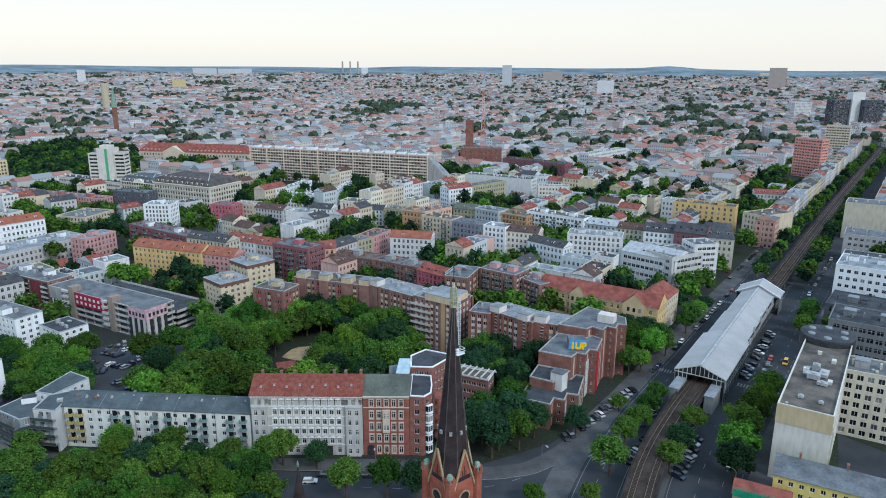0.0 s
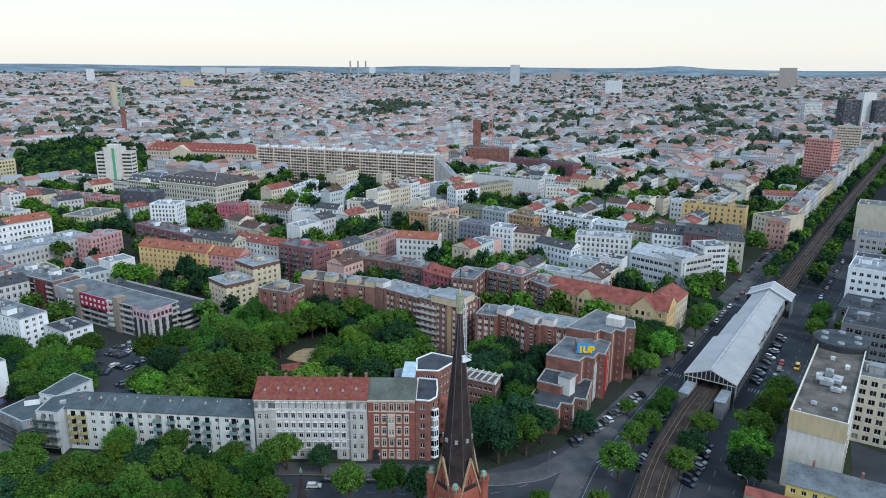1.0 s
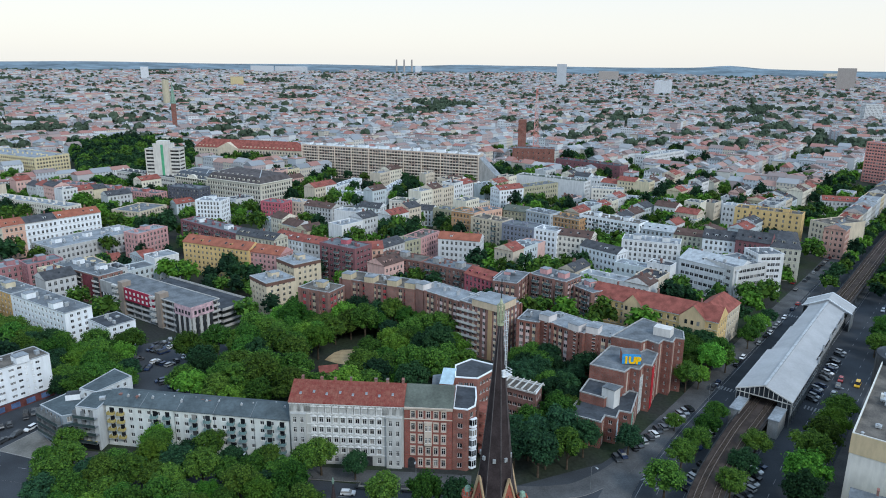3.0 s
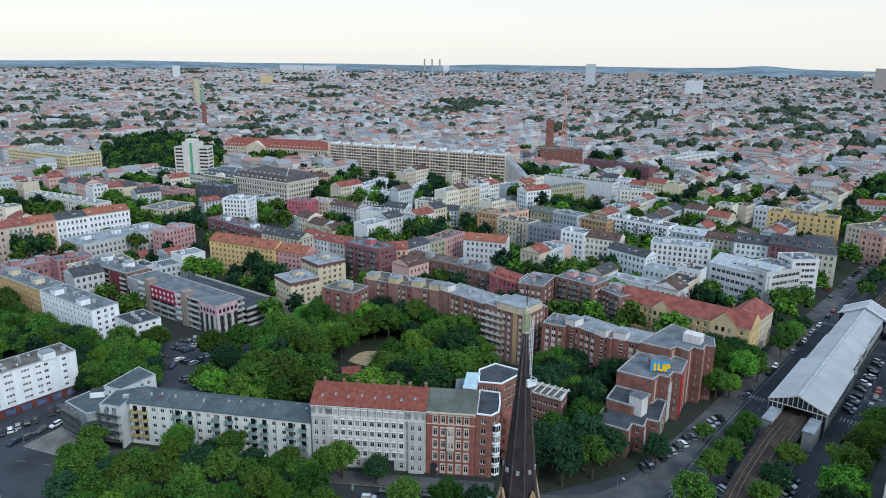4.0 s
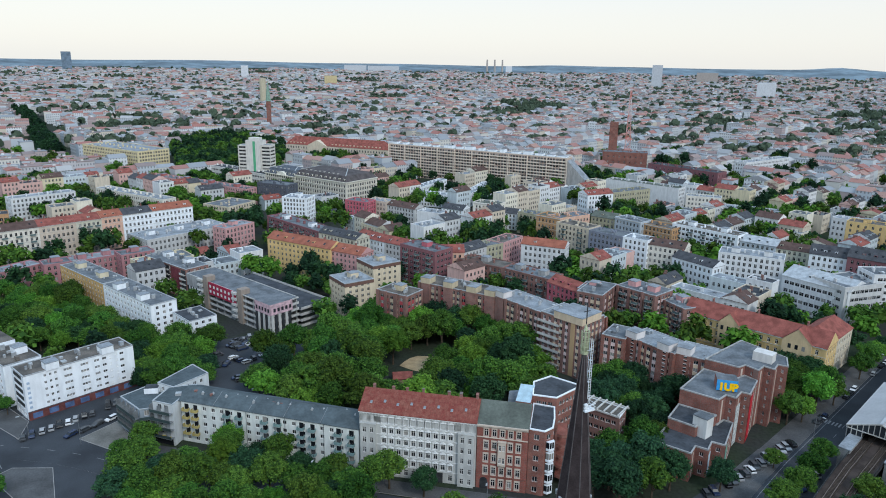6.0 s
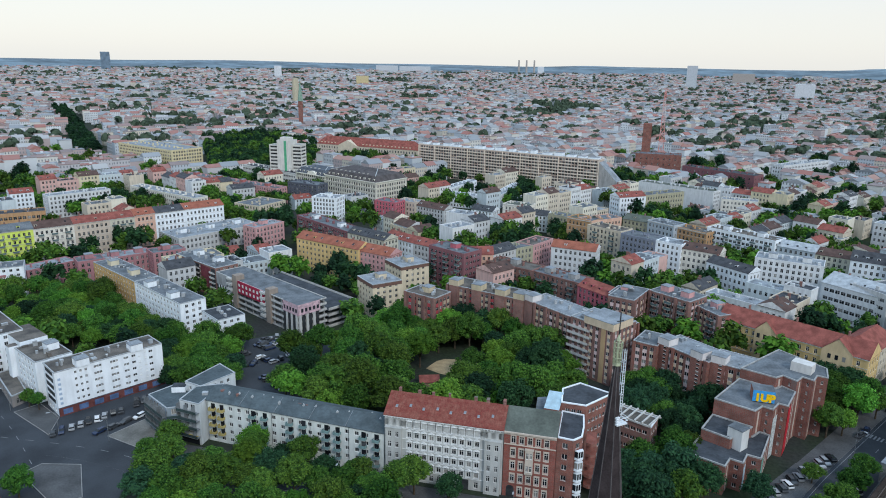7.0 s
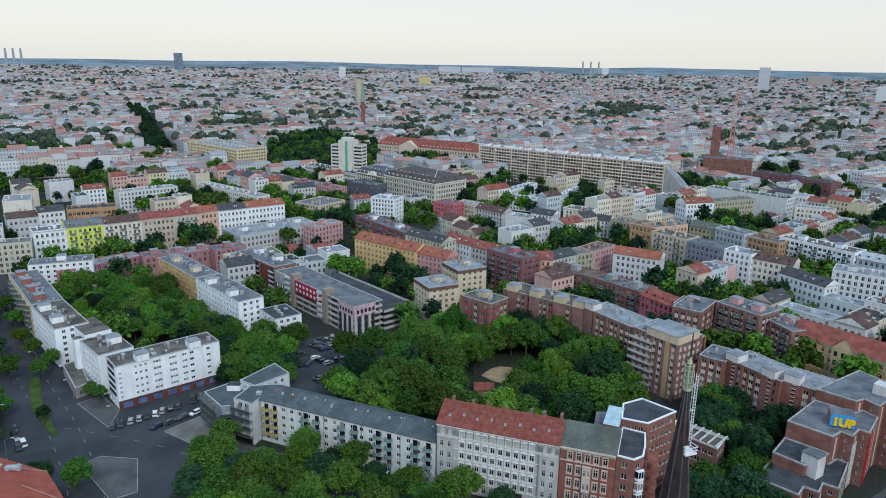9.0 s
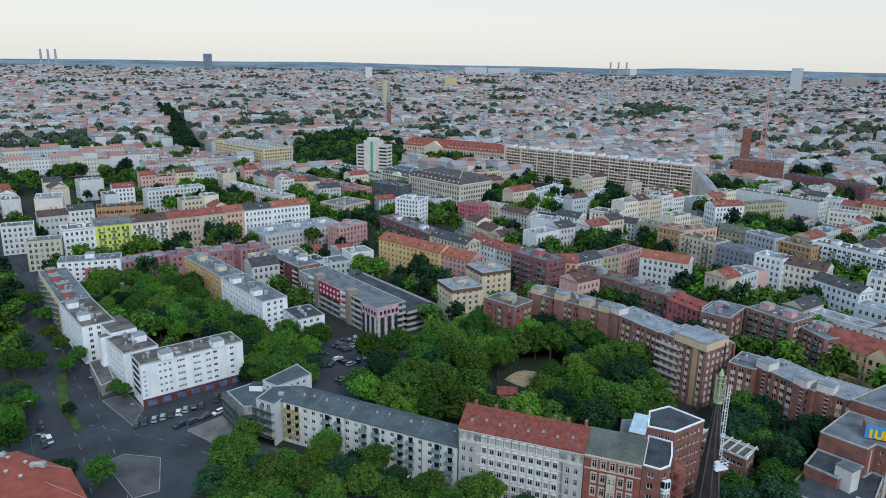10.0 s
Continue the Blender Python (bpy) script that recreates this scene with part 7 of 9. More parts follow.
for k, (x, y, w, d, h) in enumerate(((6.5, 26, 3.6, 3.0, 1.9), (9.0, 30, 2.6, 5.0, 1.4), (6.4, 33, 2.2, 2.2, 2.4), (9.4, 22, 3.0, 2.0, 1.2), (5.0, 9, 1.6, 1.6, 0.9), (10.5, 8, 1.4, 1.4, 0.8), (4.0, 30.5, 1.2, 6.5, 0.8))):
    s = Shape()
    s.box(-w / 2, -d / 2, 0.3, w / 2, d / 2, h)
    s.box(-w / 2 + 0.2, -d / 2 + 0.2, 0, -w / 2 + 0.4, d / 2 - 0.2, 0.3)
    s.box(w / 2 - 0.4, -d / 2 + 0.2, 0, w / 2 - 0.2, d / 2 - 0.2, 0.3)
    s.frustum(0, 0, h, min(w, d) * 0.3, h + 0.3, min(w, d) * 0.3, 12)
    ob = solid("air_unit", s, ZINC, "grey metal air handling unit on a flat roof", "air unit", "air units on the roof")
    ob.matrix_world = big.matrix_world @ pose(x, y, 23.7, 0, 0, rng.uniform(-4, 4))
s = Shape()
rot = thing("round_stair_tower", pose(139.6, 236.5, 0), "dark round glazed tower with a flat roof and skylights", "tower")
s.frustum(0, 0, 0, 9.0, 25.4, 9.0, 28)
part("wall", s, STEEL_AND_SHADE, rot)
s = Shape()
s.frustum(0, 0, 25.4, 9.0, 26.1, 9.0, 28)
part("roof", s, FELT_DARK, rot)
for k in range(6):
    s = Shape()
    s.frustum(0, 0, 0, 1.3, 0.5, 1.2, 12)
    part("skylight", s, FELT_LIGHT, rot, at=pose(6 * math.cos(k * 1.05), 6 * math.sin(k * 1.05), 26.1))
house(131.5, 212.5, 152, 200.5, 14, 7, 3.2, plaster((0.6, 0.55, 0.44)), "flat", FELT, "sand-coloured office block with dark square windows", "office_block", near=True, pitch=3.0, win=(1.9, 1.9), kind="pair", lifts=2, lift_mat=CONCRETE)
house(112.5, 180.0, 131.5, 211.5, 8, 5, 3.4, plaster((0.55, 0.52, 0.46)), "flat", FELT_DARK, "low courtyard wing of the commercial block", "office_block", near=False, pitch=3.4, win=(1.6, 2.0))
house(154, 262, 196, 233, 22, 6, 3.6, plaster((0.2, 0.21, 0.22)), "flat", FELT_DARK, "grey office block with roof machinery", "office_block", pitch=3.0, win=(2.2, 1.8), lifts=4, lift_mat=STEEL_GREY)
house(174.5, 301.5, 205, 278, 24, 4, 3.6, plaster((0.09, 0.1, 0.115)), "flat", FELT_DARK, "dark glazed office block with balcony bands", "office_block", pitch=2.7, win=(2.3, 2.4), lifts=2, lift_mat=STEEL_GREY)
house(197.5, 337, 228, 315, 26, 6, 3.8, WHITE, "flat", FELT_LIGHT, "white rendered block with pale flat roofs", "office_block", pitch=3.2, win=(1.7, 1.6), lifts=3, lift_mat=WHITE)
house(216, 365, 246, 345, 24, 5, 3.6, plaster((0.5, 0.5, 0.5)), "flat", FELT_DARK, "grey commercial block with dark roof", "office_block", pitch=3.2, win=(1.7, 1.6))
house(250, 423, 283, 402, 22, 5, 3.6, plaster((0.42, 0.42, 0.42)), "flat", FELT, "grey commercial block beside the avenue", "office_block", pitch=3.2, win=(1.7, 1.6))
house(287, 490, 316, 470, 22, 7, 3.6, plaster((0.6, 0.55, 0.44)), "flat", FELT, "sand-coloured block with a blind gable", "office_block", pitch=4.2, win=(1.7, 1.8), sides="lb")
s = Shape()
s.prism([(111, 172), (133, 158), (150, 190), (133, 211), (122, 190)], -0.05, 0.02)
solid("courtyard_paving", s, ASPHALT, "dark asphalt yard behind the commercial block", "yard", kind="structure")
# houses along the avenue further out
ux, uy = math.cos(GRID_A), math.sin(GRID_A)
wall_choices = [(0.62, 0.6, 0.56), (0.5, 0.42, 0.32), (0.66, 0.66, 0.64), (0.55, 0.33, 0.27), (0.45, 0.44, 0.42), (0.6, 0.5, 0.34), (0.52, 0.55, 0.58)]
word_choices = ["cream", "beige", "white", "salmon", "grey", "yellow", "pale blue"]
p = Vector((222, 455))
while p.length < 1150:
    w = rng.uniform(16, 23)
    q = p + Vector((ux, uy)) * w
    k = rng.randrange(7)
    house(p.x, p.y, q.x, q.y, 12.5, 5, rng.uniform(3.5, 4.0), plaster(wall_choices[k]), rng.choice(["flat", "gable"]), rng.choice([FELT, FELT_LIGHT, TILE_RED, SLATE]), word_choices[k] + " plaster apartment house beside the avenue", group="houses along the avenue", trim=CONCRETE_L if k % 2 else None)
    p = q
p = Vector((330, 527))
while p.length < 1150:
    w = rng.uniform(18, 26)
    q = p + Vector((ux, uy)) * w
    k = rng.randrange(7)
    house(q.x, q.y, p.x, p.y, 14, 5, rng.uniform(3.5, 4.0), plaster(wall_choices[k]), rng.choice(["flat", "flat", "gable"]), rng.choice([FELT, FELT_LIGHT, TILE_RED, SLATE]), word_choices[k] + " plaster apartment house beside the avenue", group="houses along the avenue")
    p = q
# red roof at the corner of the square
RED_SHEET = surface("red_roof_sheet", (0.3, 0.075, 0.05), 0.6, 2, 0.3, 0.2, 0.05)
RED_ROOF = [(-171.3, 144.5), (-167.4, 147.0), (-147.8, 146.2), (-133.1, 138.1)]
rx = RED_ROOF + [(RED_ROOF[3][0] + 8, RED_ROOF[3][1] - 24), (RED_ROOF[0][0] - 40, RED_ROOF[3][1] - 24), (RED_ROOF[0][0] - 40, RED_ROOF[0][1] + 9)]
rr = thing("corner_house", pose(*RED_ROOF[2], 0), "apartment house with a broad red sheet roof and steel vents", "house")
ring = [(x - RED_ROOF[2][0], y - RED_ROOF[2][1]) for x, y in rx][::-1]
s = Shape()
s.prism(ring, 0, 14.2)
part("wall", s, plaster((0.6, 0.5, 0.4)), rr)
mx, my = sum(p[0] for p in ring) / len(ring), sum(p[1] for p in ring) / len(ring)
s = Shape()
for i in range(len(ring)):
    p, q = ring[i], ring[(i + 1) % len(ring)]
    s.face([(*p, 14.9), (*q, 14.9), (q[0] * 0.6 + mx * 0.4, q[1] * 0.6 + my * 0.4, 16.6), (p[0] * 0.6 + mx * 0.4, p[1] * 0.6 + my * 0.4, 16.6)])
    s.face([(*p, 14.0), (*q, 14.0), (*q, 14.9), (*p, 14.9)])
s.face([(p[0] * 0.6 + mx * 0.4, p[1] * 0.6 + my * 0.4, 16.6) for p in ring])
part("roof", s, RED_SHEET, rr, "matt red sheet roof")
for i in range(len(ring)):
    p = ring[i]
    s = Shape()
    s.bar((*p, 14.95), (p[0] * 0.6 + mx * 0.4, p[1] * 0.6 + my * 0.4, 16.65), 0.12)
    part("ridge", s, surface("red_ridge_pale", (0.36, 0.2, 0.17), 0.6, 3, 0.5, 0.2, 0), rr)
for k in range(11):
    s = Shape()
    if k % 3 == 0:
        s.box(-1.9, -0.7, -1.5, 1.9, 0.7, 1.1)
        s.frustum(1.4, 0, 1.1, 0.35, 1.6, 0.35, 8)
        s.box(-1.5, -1.1, 0.2, -0.6, -0.7, 0.9, bottom=True)
    else:
        s.frustum(0, 0, -1.5, 0.4, 0.9, 0.4, 8)
        s.frustum(0, 0, 0.9, 0.6, 1.15, 0.25, 8)
    part("vent", s, ZINC, rr, at=pose(-7 - (k % 4) * 4.5 + rng.uniform(-1, 1), -4 - (k // 4) * 6 + rng.uniform(-1, 1), 16.2, 0, 0, rng.uniform(-30, 30)))

# ---------------------------------------------------------------- houses in the middle distance
# houses beyond the park, west side
def grand_block():
    """The cream stone block: tall corner part with an arcaded storey, lower part with a curved gable."""
    cream = plaster((0.66, 0.62, 0.53))
    trim_m = plaster((0.74, 0.7, 0.6))
    slate = surface("mansard_slate", (0.095, 0.085, 0.085), 0.75, 3, 0.25, 0.3, 0.1)
    slate_b = surface("mansard_slate_blue", (0.1, 0.115, 0.135), 0.75, 3, 0.25, 0.3, 0.1)
    m, L = frame_of(-283.2, 606.0, -191.0, 562.0)
    ob = thing("office_block", m, "grand cream stone office block with a dark mansard roof", "office block")
    TREES_FREE.append((m.inverted(), L, 38))
    walls, glass = Shape(), Shape()
    for x0, x1, top, D in ((0.0, 39.9, 19.0, 26.0), (40.0, L, 21.0, 38.0)):
        for ox, oy, dx, dy, n in ((x0, 0, 1, 0, x1 - x0), (x1, 0, 0, 1, D), (x1, D, -1, 0, x1 - x0), (x0, D, 0, -1, D)):
            holes = grid(n, 5, 3.85, 2.9, 1.9, 2.5, 0.7)
            wall_face(walls, ox, oy, dx, dy, n, 0, top, holes, depth=0.4)
            far_windows(glass, ox, oy, dx, dy, holes, depth=0.4)
        for z, t, hh in ((4.4, 0.3, 0.35), (12.2, 0.25, 0.3), (16.0, 0.45, 0.4), (top - 0.5, 0.9, 0.6)):
            c = Shape()
            c.box(x0 - 0.01, -t, z, x1 + t, -0.01, z + hh, bottom=True)
            c.box(x1 + 0.01, -0.01, z, x1 + t, D, z + hh, bottom=True)
            part("cornice", c, trim_m, ob)
        r = Shape()
        i = 3.4
        tops = [(x0 + i, i, top + 4.6), (x1 - i, i, top + 4.6), (x1 - i, D - i, top + 4.6), (x0 + i, D - i, top + 4.6)]
        feet = [(x0, 0.3, top + 0.1), (x1, 0.3, top + 0.1), (x1, D, top + 0.1), (x0, D, top + 0.1)]
        mid = (D / 2, top + 8.2 if x0 else top + 6.0)
        q0, q1 = (x0 + D / 2.4, mid[0], mid[1]), (x1 - D / 2.4, mid[0], mid[1])
        for k in range(4):
            r.face([feet[k], feet[(k + 1) % 4], tops[(k + 1) % 4], tops[k]])
        r.face([tops[0], tops[1], q1, q0])
        r.face([tops[1], tops[2], q1])
        r.face([tops[2], tops[3], q0, q1])
        r.face([tops[3], tops[0], q0])
        for k in range(int((x1 - x0) / 5.5)):
            u = x0 + 4 + k * 5.5
            r.box(u - 0.9, 0.9, top + 0.6, u + 0.9, 3.6, top + 2.6, 1, top=0)
            r.face([(u - 0.6, 0.88, top + 1.0), (u + 0.6, 0.88, top + 1.0), (u + 0.6, 0.88, top + 2.3), (u - 0.6, 0.88, top + 2.3)], 2)
            z = top + 4.6 + (5.5 - i) / (D / 2 - i) * (mid[1] - top - 4.6) + 0.12
            if u < x1 - 10:
                r.box(u - 0.6, 5.0, z - 0.5, u + 0.6, 6.2, z + 0.25, 1, top=2)
        part("roof", r, [slate if x0 else slate_b, trim_m, GLASS_FAR], ob, "dark mansard roof with dormers")
        for e in (tops[0], tops[1]):
            rb = Shape()
            rb.bar(e, q0 if e is tops[0] else q1, 0.3)
            part("ridge", rb, ZINC, ob)
    g = Shape()
    for k in range(10):
        a0, a1 = math.pi * k / 10, math.pi * (k + 1) / 10
        g.face([(22, -0.5, 18.6), (22 + 6 * math.cos(a0), -0.5, 18.6 + 3.4 * math.sin(a0)), (22 + 6 * math.cos(a1), -0.5, 18.6 + 3.4 * math.sin(a1))])
        g.face([(22 + 6 * math.cos(a0), -0.5, 18.6 + 3.4 * math.sin(a0)), (22 + 6 * math.cos(a0), 3.0, 18.6 + 3.4 * math.sin(a0)), (22 + 6 * math.cos(a1), 3.0, 18.6 + 3.4 * math.sin(a1)), (22 + 6 * math.cos(a1), -0.5, 18.6 + 3.4 * math.sin(a1))])
    part("curved_gable", g, trim_m, ob, "curved stone gable")
    part("wall", walls, cream, ob)
    tagged(part("glazing", glass, [FRAME, GLASS_FAR], ob), kind="stuff")


def slab_tower():
    """White tower of three slices, with a green strip down the middle one."""
    m, L = frame_of(-317.5, 621.0, -285.5, 621.5)
    ob = thing("tower_block", m, "white tower block with banded wings and a green stripe", "tower block")
    TREES_FREE.append((m.inverted(), L, 14))
    white = plaster((0.64, 0.62, 0.57))
    for x0, x1, y0, y1, top, bands in ((0, 8.5, 1.5, 13, 40.0, True), (8.5, 22.5, 0, 14, 44.5, False), (22.5, L, 2.0, 13, 41.0, True)):
        w, g = Shape(), Shape()
        for ox, oy, dx, dy, n in ((x0, y0, 1, 0, x1 - x0), (x1, y0, 0, 1, y1 - y0), (x1, y1, -1, 0, x1 - x0), (x0, y1, 0, -1, y1 - y0)):
            hs = [(0.5, n - 0.5, 2.0 + 3.25 * k, 3.7 + 3.25 * k) for k in range(12)] if bands else []
            wall_face(w, ox, oy, dx, dy, n, 0, top, hs, depth=0.9)
            far_windows(g, ox, oy, dx, dy, hs, depth=0.9)
        part("wall", w, white, ob)
        if g.f:
            tagged(part("glazing", g, [FRAME, GLASS_FAR], ob), kind="stuff")
        rf = ring_roof([(x0, y0), (x1, y0), (x1, y1), (x0, y1)], top, 0.5)
        part("roof", rf, [FELT_LIGHT, white], ob)
    gs_ = Shape()
    gs_.box(15.6, -0.15, 0, 18.0, -0.01, 44.6)
    part("stripe", gs_, surface("green_panel", (0.1, 0.4, 0.22), 0.6, 3, 0.3, 0.15, 0), ob, "bright green vertical strip")
    hb = Shape()
    hb.box(10, 4, 44.5, 20, 11, 47.4)
    part("lift_house", hb, white, ob)


def long_slab():
    """Very long balcony slab: solid parapets on every storey, party walls between the bays, boxes on the roof."""
    m, L = frame_of(-204.6, 740.8, -15.4, 679.6)
    ob = thing("slab_block", m, "very long beige balcony slab block with white roof boxes", "apartment block")
    TREES_FREE.append((m.inverted(), L, 14))
    wall_m, para = plaster((0.52, 0.41, 0.34)), plaster((0.72, 0.63, 0.53))
    floors, fh = 11, 2.95
    h = floors * fh + 0.6
    w, g = Shape(), Shape()
    for ox, oy, dx, dy, n, on in ((0, 0, 1, 0, L, True), (L, 0, 0, 1, 14, False), (L, 14, -1, 0, L, True), (0, 14, 0, -1, 14, False)):
        hs = grid(n, floors, fh, 3.15, 2.3, 2.0, 0.5) if on else []
        wall_face(w, ox, oy, dx, dy, n, 0, h, hs, depth=0.3)
        far_windows(g, ox, oy, dx, dy, hs, depth=0.3)
    part("wall", w, wall_m, ob)
    tagged(part("glazing", g, [FRAME, GLASS_FAR], ob), kind="stuff")
    part("roof", flat_roof(L, 14, h, 0.5), [FELT_LIGHT, para], ob)
    bays = 30
    n = L / bays - 0.3
    b = Shape()
    b.box(0, -1.5, -0.15, n, -0.01, 0.05, bottom=True)
    b.box(0, -1.5, 0.05, n, -1.38, 1.0)
    me = b.mesh("balcony", [para])
    for k in range(1, floors):
        for i in range(bays):
            if (i * 7 + k * 3) % 11:
                part("balcony", me, (), ob, at=pose(L * i / bays + 0.15, 0.4 * (i % 3 == 0), k * fh))
    for i in range(0, bays + 1, 3):
        f = Shape()
        f.box(L * i / bays - 0.14, -1.7, 0, L * i / bays + 0.14, -0.01, h - 0.4)
        part("fin", f, para, ob)
    r = random.Random(4)
    for i in range(16):
        x, q = L * (i + 0.5) / 16 + r.uniform(-2, 2), r.uniform(2, 5.5)
        b = Shape()
        b.box(x - q, 3, h + 0.01, x + q, 10, h + r.uniform(1.2, 3.2), 0, top=1)
        part("roof_box", b, [WHITE, FELT_LIGHT], ob)


house(-247.2, 469.9, -239.7, 497.0, 24.2, 5, 2.950, plaster((0.6, 0.52, 0.4)), "flat", FELT, "beige plaster apartment house with a grey felt roof")
grand_block()
house(-361, 644, -284.2, 606.6, 14.0, 4, 4.0, plaster((0.72, 0.7, 0.66)), "flat", FELT_DARK, "low white office wing with long window bands", "office_block", win=(2.0, 1.6), pitch=2.4, trim=CONCRETE_L)
slab_tower()
house(-265.3, 552.8, -235.2, 543.8, 14.0, 6, 3.090, plaster((0.1, 0.11, 0.135)), "flat", FELT, "dark slate-coloured apartment house with a grey felt roof")
house(-207.7, 473.8, -188.8, 472.4, 14.0, 8, 2.951, WHITE, "flat", FELT_LIGHT, "white rendered apartment house with a pale grey roof", lifts=1, pitch=2.4)
house(-171.8, 505.1, -153.5, 499.3, 12.0, 6, 2.947, plaster((0.5, 0.14, 0.17)), "flat", FELT, "crimson plaster apartment house with a grey felt roof")
house(-158.1, 514.9, -141.3, 508.9, 12.0, 5, 3.350, plaster((0.58, 0.49, 0.4)), "flat", FELT_LIGHT, "tan plaster apartment house with a pale grey roof")
house(-140.9, 510.4, -117.2, 498.7, 11.0, 5, 2.964, plaster((0.54, 0.54, 0.53)), "gable", TILE_DARK, "grey plaster apartment house with a brown tiled roof")
house(-109.3, 473.0, -91.5, 467.9, 12.0, 6, 3.233, plaster((0.66, 0.67, 0.67)), "flat", FELT_LIGHT, "pale grey plaster apartment house with a pale grey roof", sides="rb")
house(-99.9, 511.7, -83.3, 505.9, 11.0, 5, 2.894, WHITE, "gable", SLATE, "white rendered apartment house with a dark slate roof")
house(-77.1, 513.2, -58.3, 507.2, 13.0, 5, 3.908, plaster((0.72, 0.68, 0.6)), "flat", FELT_GREEN, "cream plaster apartment house with a greenish felt roof", trim=CONCRETE_L)
house(-60.0, 521.2, -45.5, 517.4, 11.0, 4, 2.903, WHITE, "gable", SLATE, "white rendered apartment house with a dark slate roof")
house(-44.1, 511.3, -29.3, 503.4, 12.0, 4, 3.670, plaster((0.4, 0.38, 0.27)), "flat", FELT, "olive plaster apartment house with a grey felt roof")
house(-28.8, 481.3, -12.6, 472.1, 14.0, 5, 3.950, plaster((0.5, 0.3, 0.16)), "flat", FELT_GREEN, "orange plaster apartment house with a greenish felt roof", trim=CONCRETE_L)
house(-12.6, 472.1, 6.3, 490.4, 13.0, 5, 3.964, plaster((0.66, 0.42, 0.32)), "flat", FELT, "salmon plaster apartment house with a grey felt roof")
house(-205.6, 444.7, -155.7, 410.6, 13.0, 6, 2.733, plaster((0.24, 0.11, 0.12)), "flat", FELT, "long dark maroon apartment house with a grey felt roof", lifts=2, lift_mat=WHITE, kind='trio', win=(1.8, 1.4), balconies=5)
house(-155.7, 410.6, -127.7, 397.5, 12.0, 5, 3.294, plaster((0.56, 0.54, 0.44)), "gable", SLATE, "grey stone apartment house with a dark slate roof", skylights=3)
house(-134.9, 420.4, -113.4, 408.2, 11.0, 4, 3.385, WHITE, "gable", TILE_RED, "white rendered apartment house with a red tiled roof", skylights=2, chimneys=2)
house(-113.4, 408.2, -99.6, 401.8, 11.0, 4, 3.403, plaster((0.54, 0.54, 0.53)), "gable", TILE_RED, "grey plaster apartment house with a red tiled roof")
house(-95.1, 376.2, -72.8, 363.3, 14.0, 7, 3.097, plaster((0.24, 0.11, 0.12)), "flat", FELT, "dark maroon apartment house with a grey felt roof", lifts=1, lift_mat=plaster((0.5, 0.14, 0.17)), win=(1.9, 1.4), pitch=3.0, balconies=3)
house(-75.8, 378.2, -60.6, 382.3, 12.0, 5, 3.550, plaster((0.66, 0.42, 0.32)), "gable", TILE_RED, "salmon plaster apartment house with a red tiled roof", skylights=3)
house(-61.2, 386.1, -51.1, 402.1, 12.0, 5, 3.364, plaster((0.54, 0.54, 0.53)), "gable", SLATE, "grey plaster apartment house with a dark slate roof", skylights=3)
house(-51.1, 402.1, -42.7, 412.1, 12.0, 5, 3.280, plaster((0.4, 0.38, 0.27)), "flat", FELT, "olive plaster apartment house with a grey felt roof")
house(-42.7, 412.1, -33.1, 431.8, 12.0, 5, 3.294, plaster((0.56, 0.32, 0.31)), "flat", FELT_BROWN, "dusty pink plaster apartment house with a brown gravel roof")
house(-63.8, 379.4, -37.9, 367.9, 13.0, 5, 2.908, BRICK_BROWN, "flat", FELT_BROWN, "brown brick apartment house with a brown gravel roof", lifts=1, lift_mat=CONCRETE, balconies=3)
house(-37.9, 367.9, -13.0, 353.1, 13.0, 5, 2.922, BRICK_BROWN, "flat", FELT, "brown brick apartment house with a grey felt roof", lifts=2, lift_mat=CONCRETE, balconies=3)
house(-32.2, 409.8, -7.5, 404.8, 12.0, 5, 3.536, plaster((0.66, 0.67, 0.67)), "gable", TILE_ORANGE, "pale grey plaster apartment house with an orange-red tiled roof")
house(-13.6, 350.2, 1.6, 336.8, 12.0, 5, 2.950, plaster((0.5, 0.14, 0.17)), "gable", TILE_RED, "crimson plaster apartment house with a red tiled roof")
# low white terraces
house(-161.4, 593.0, -99.8, 579.2, 10.0, 3, 3.467, WHITE, "flat", FELT_LIGHT, "long white rendered apartment house with a pale grey roof")
house(-141.2, 604.8, -125.6, 660.6, 9.0, 3, 3.490, WHITE, "flat", FELT_LIGHT, "long white rendered apartment house with a pale grey roof")
house(-93.1, 582.0, -81.9, 655.7, 9.0, 3, 3.513, WHITE, "flat", FELT_LIGHT, "long white rendered apartment house with a pale grey roof")
house(-68.4, 575.1, -48.8, 644.0, 9.0, 3, 3.537, WHITE, "flat", FELT_LIGHT, "long white rendered apartment house with a pale grey roof")
house(-64.0, 601.9, -35.1, 664.1, 9.0, 3, 3.560, plaster((0.66, 0.67, 0.67)), "flat", FELT_LIGHT, "long pale grey plaster apartment house with a pale grey roof")
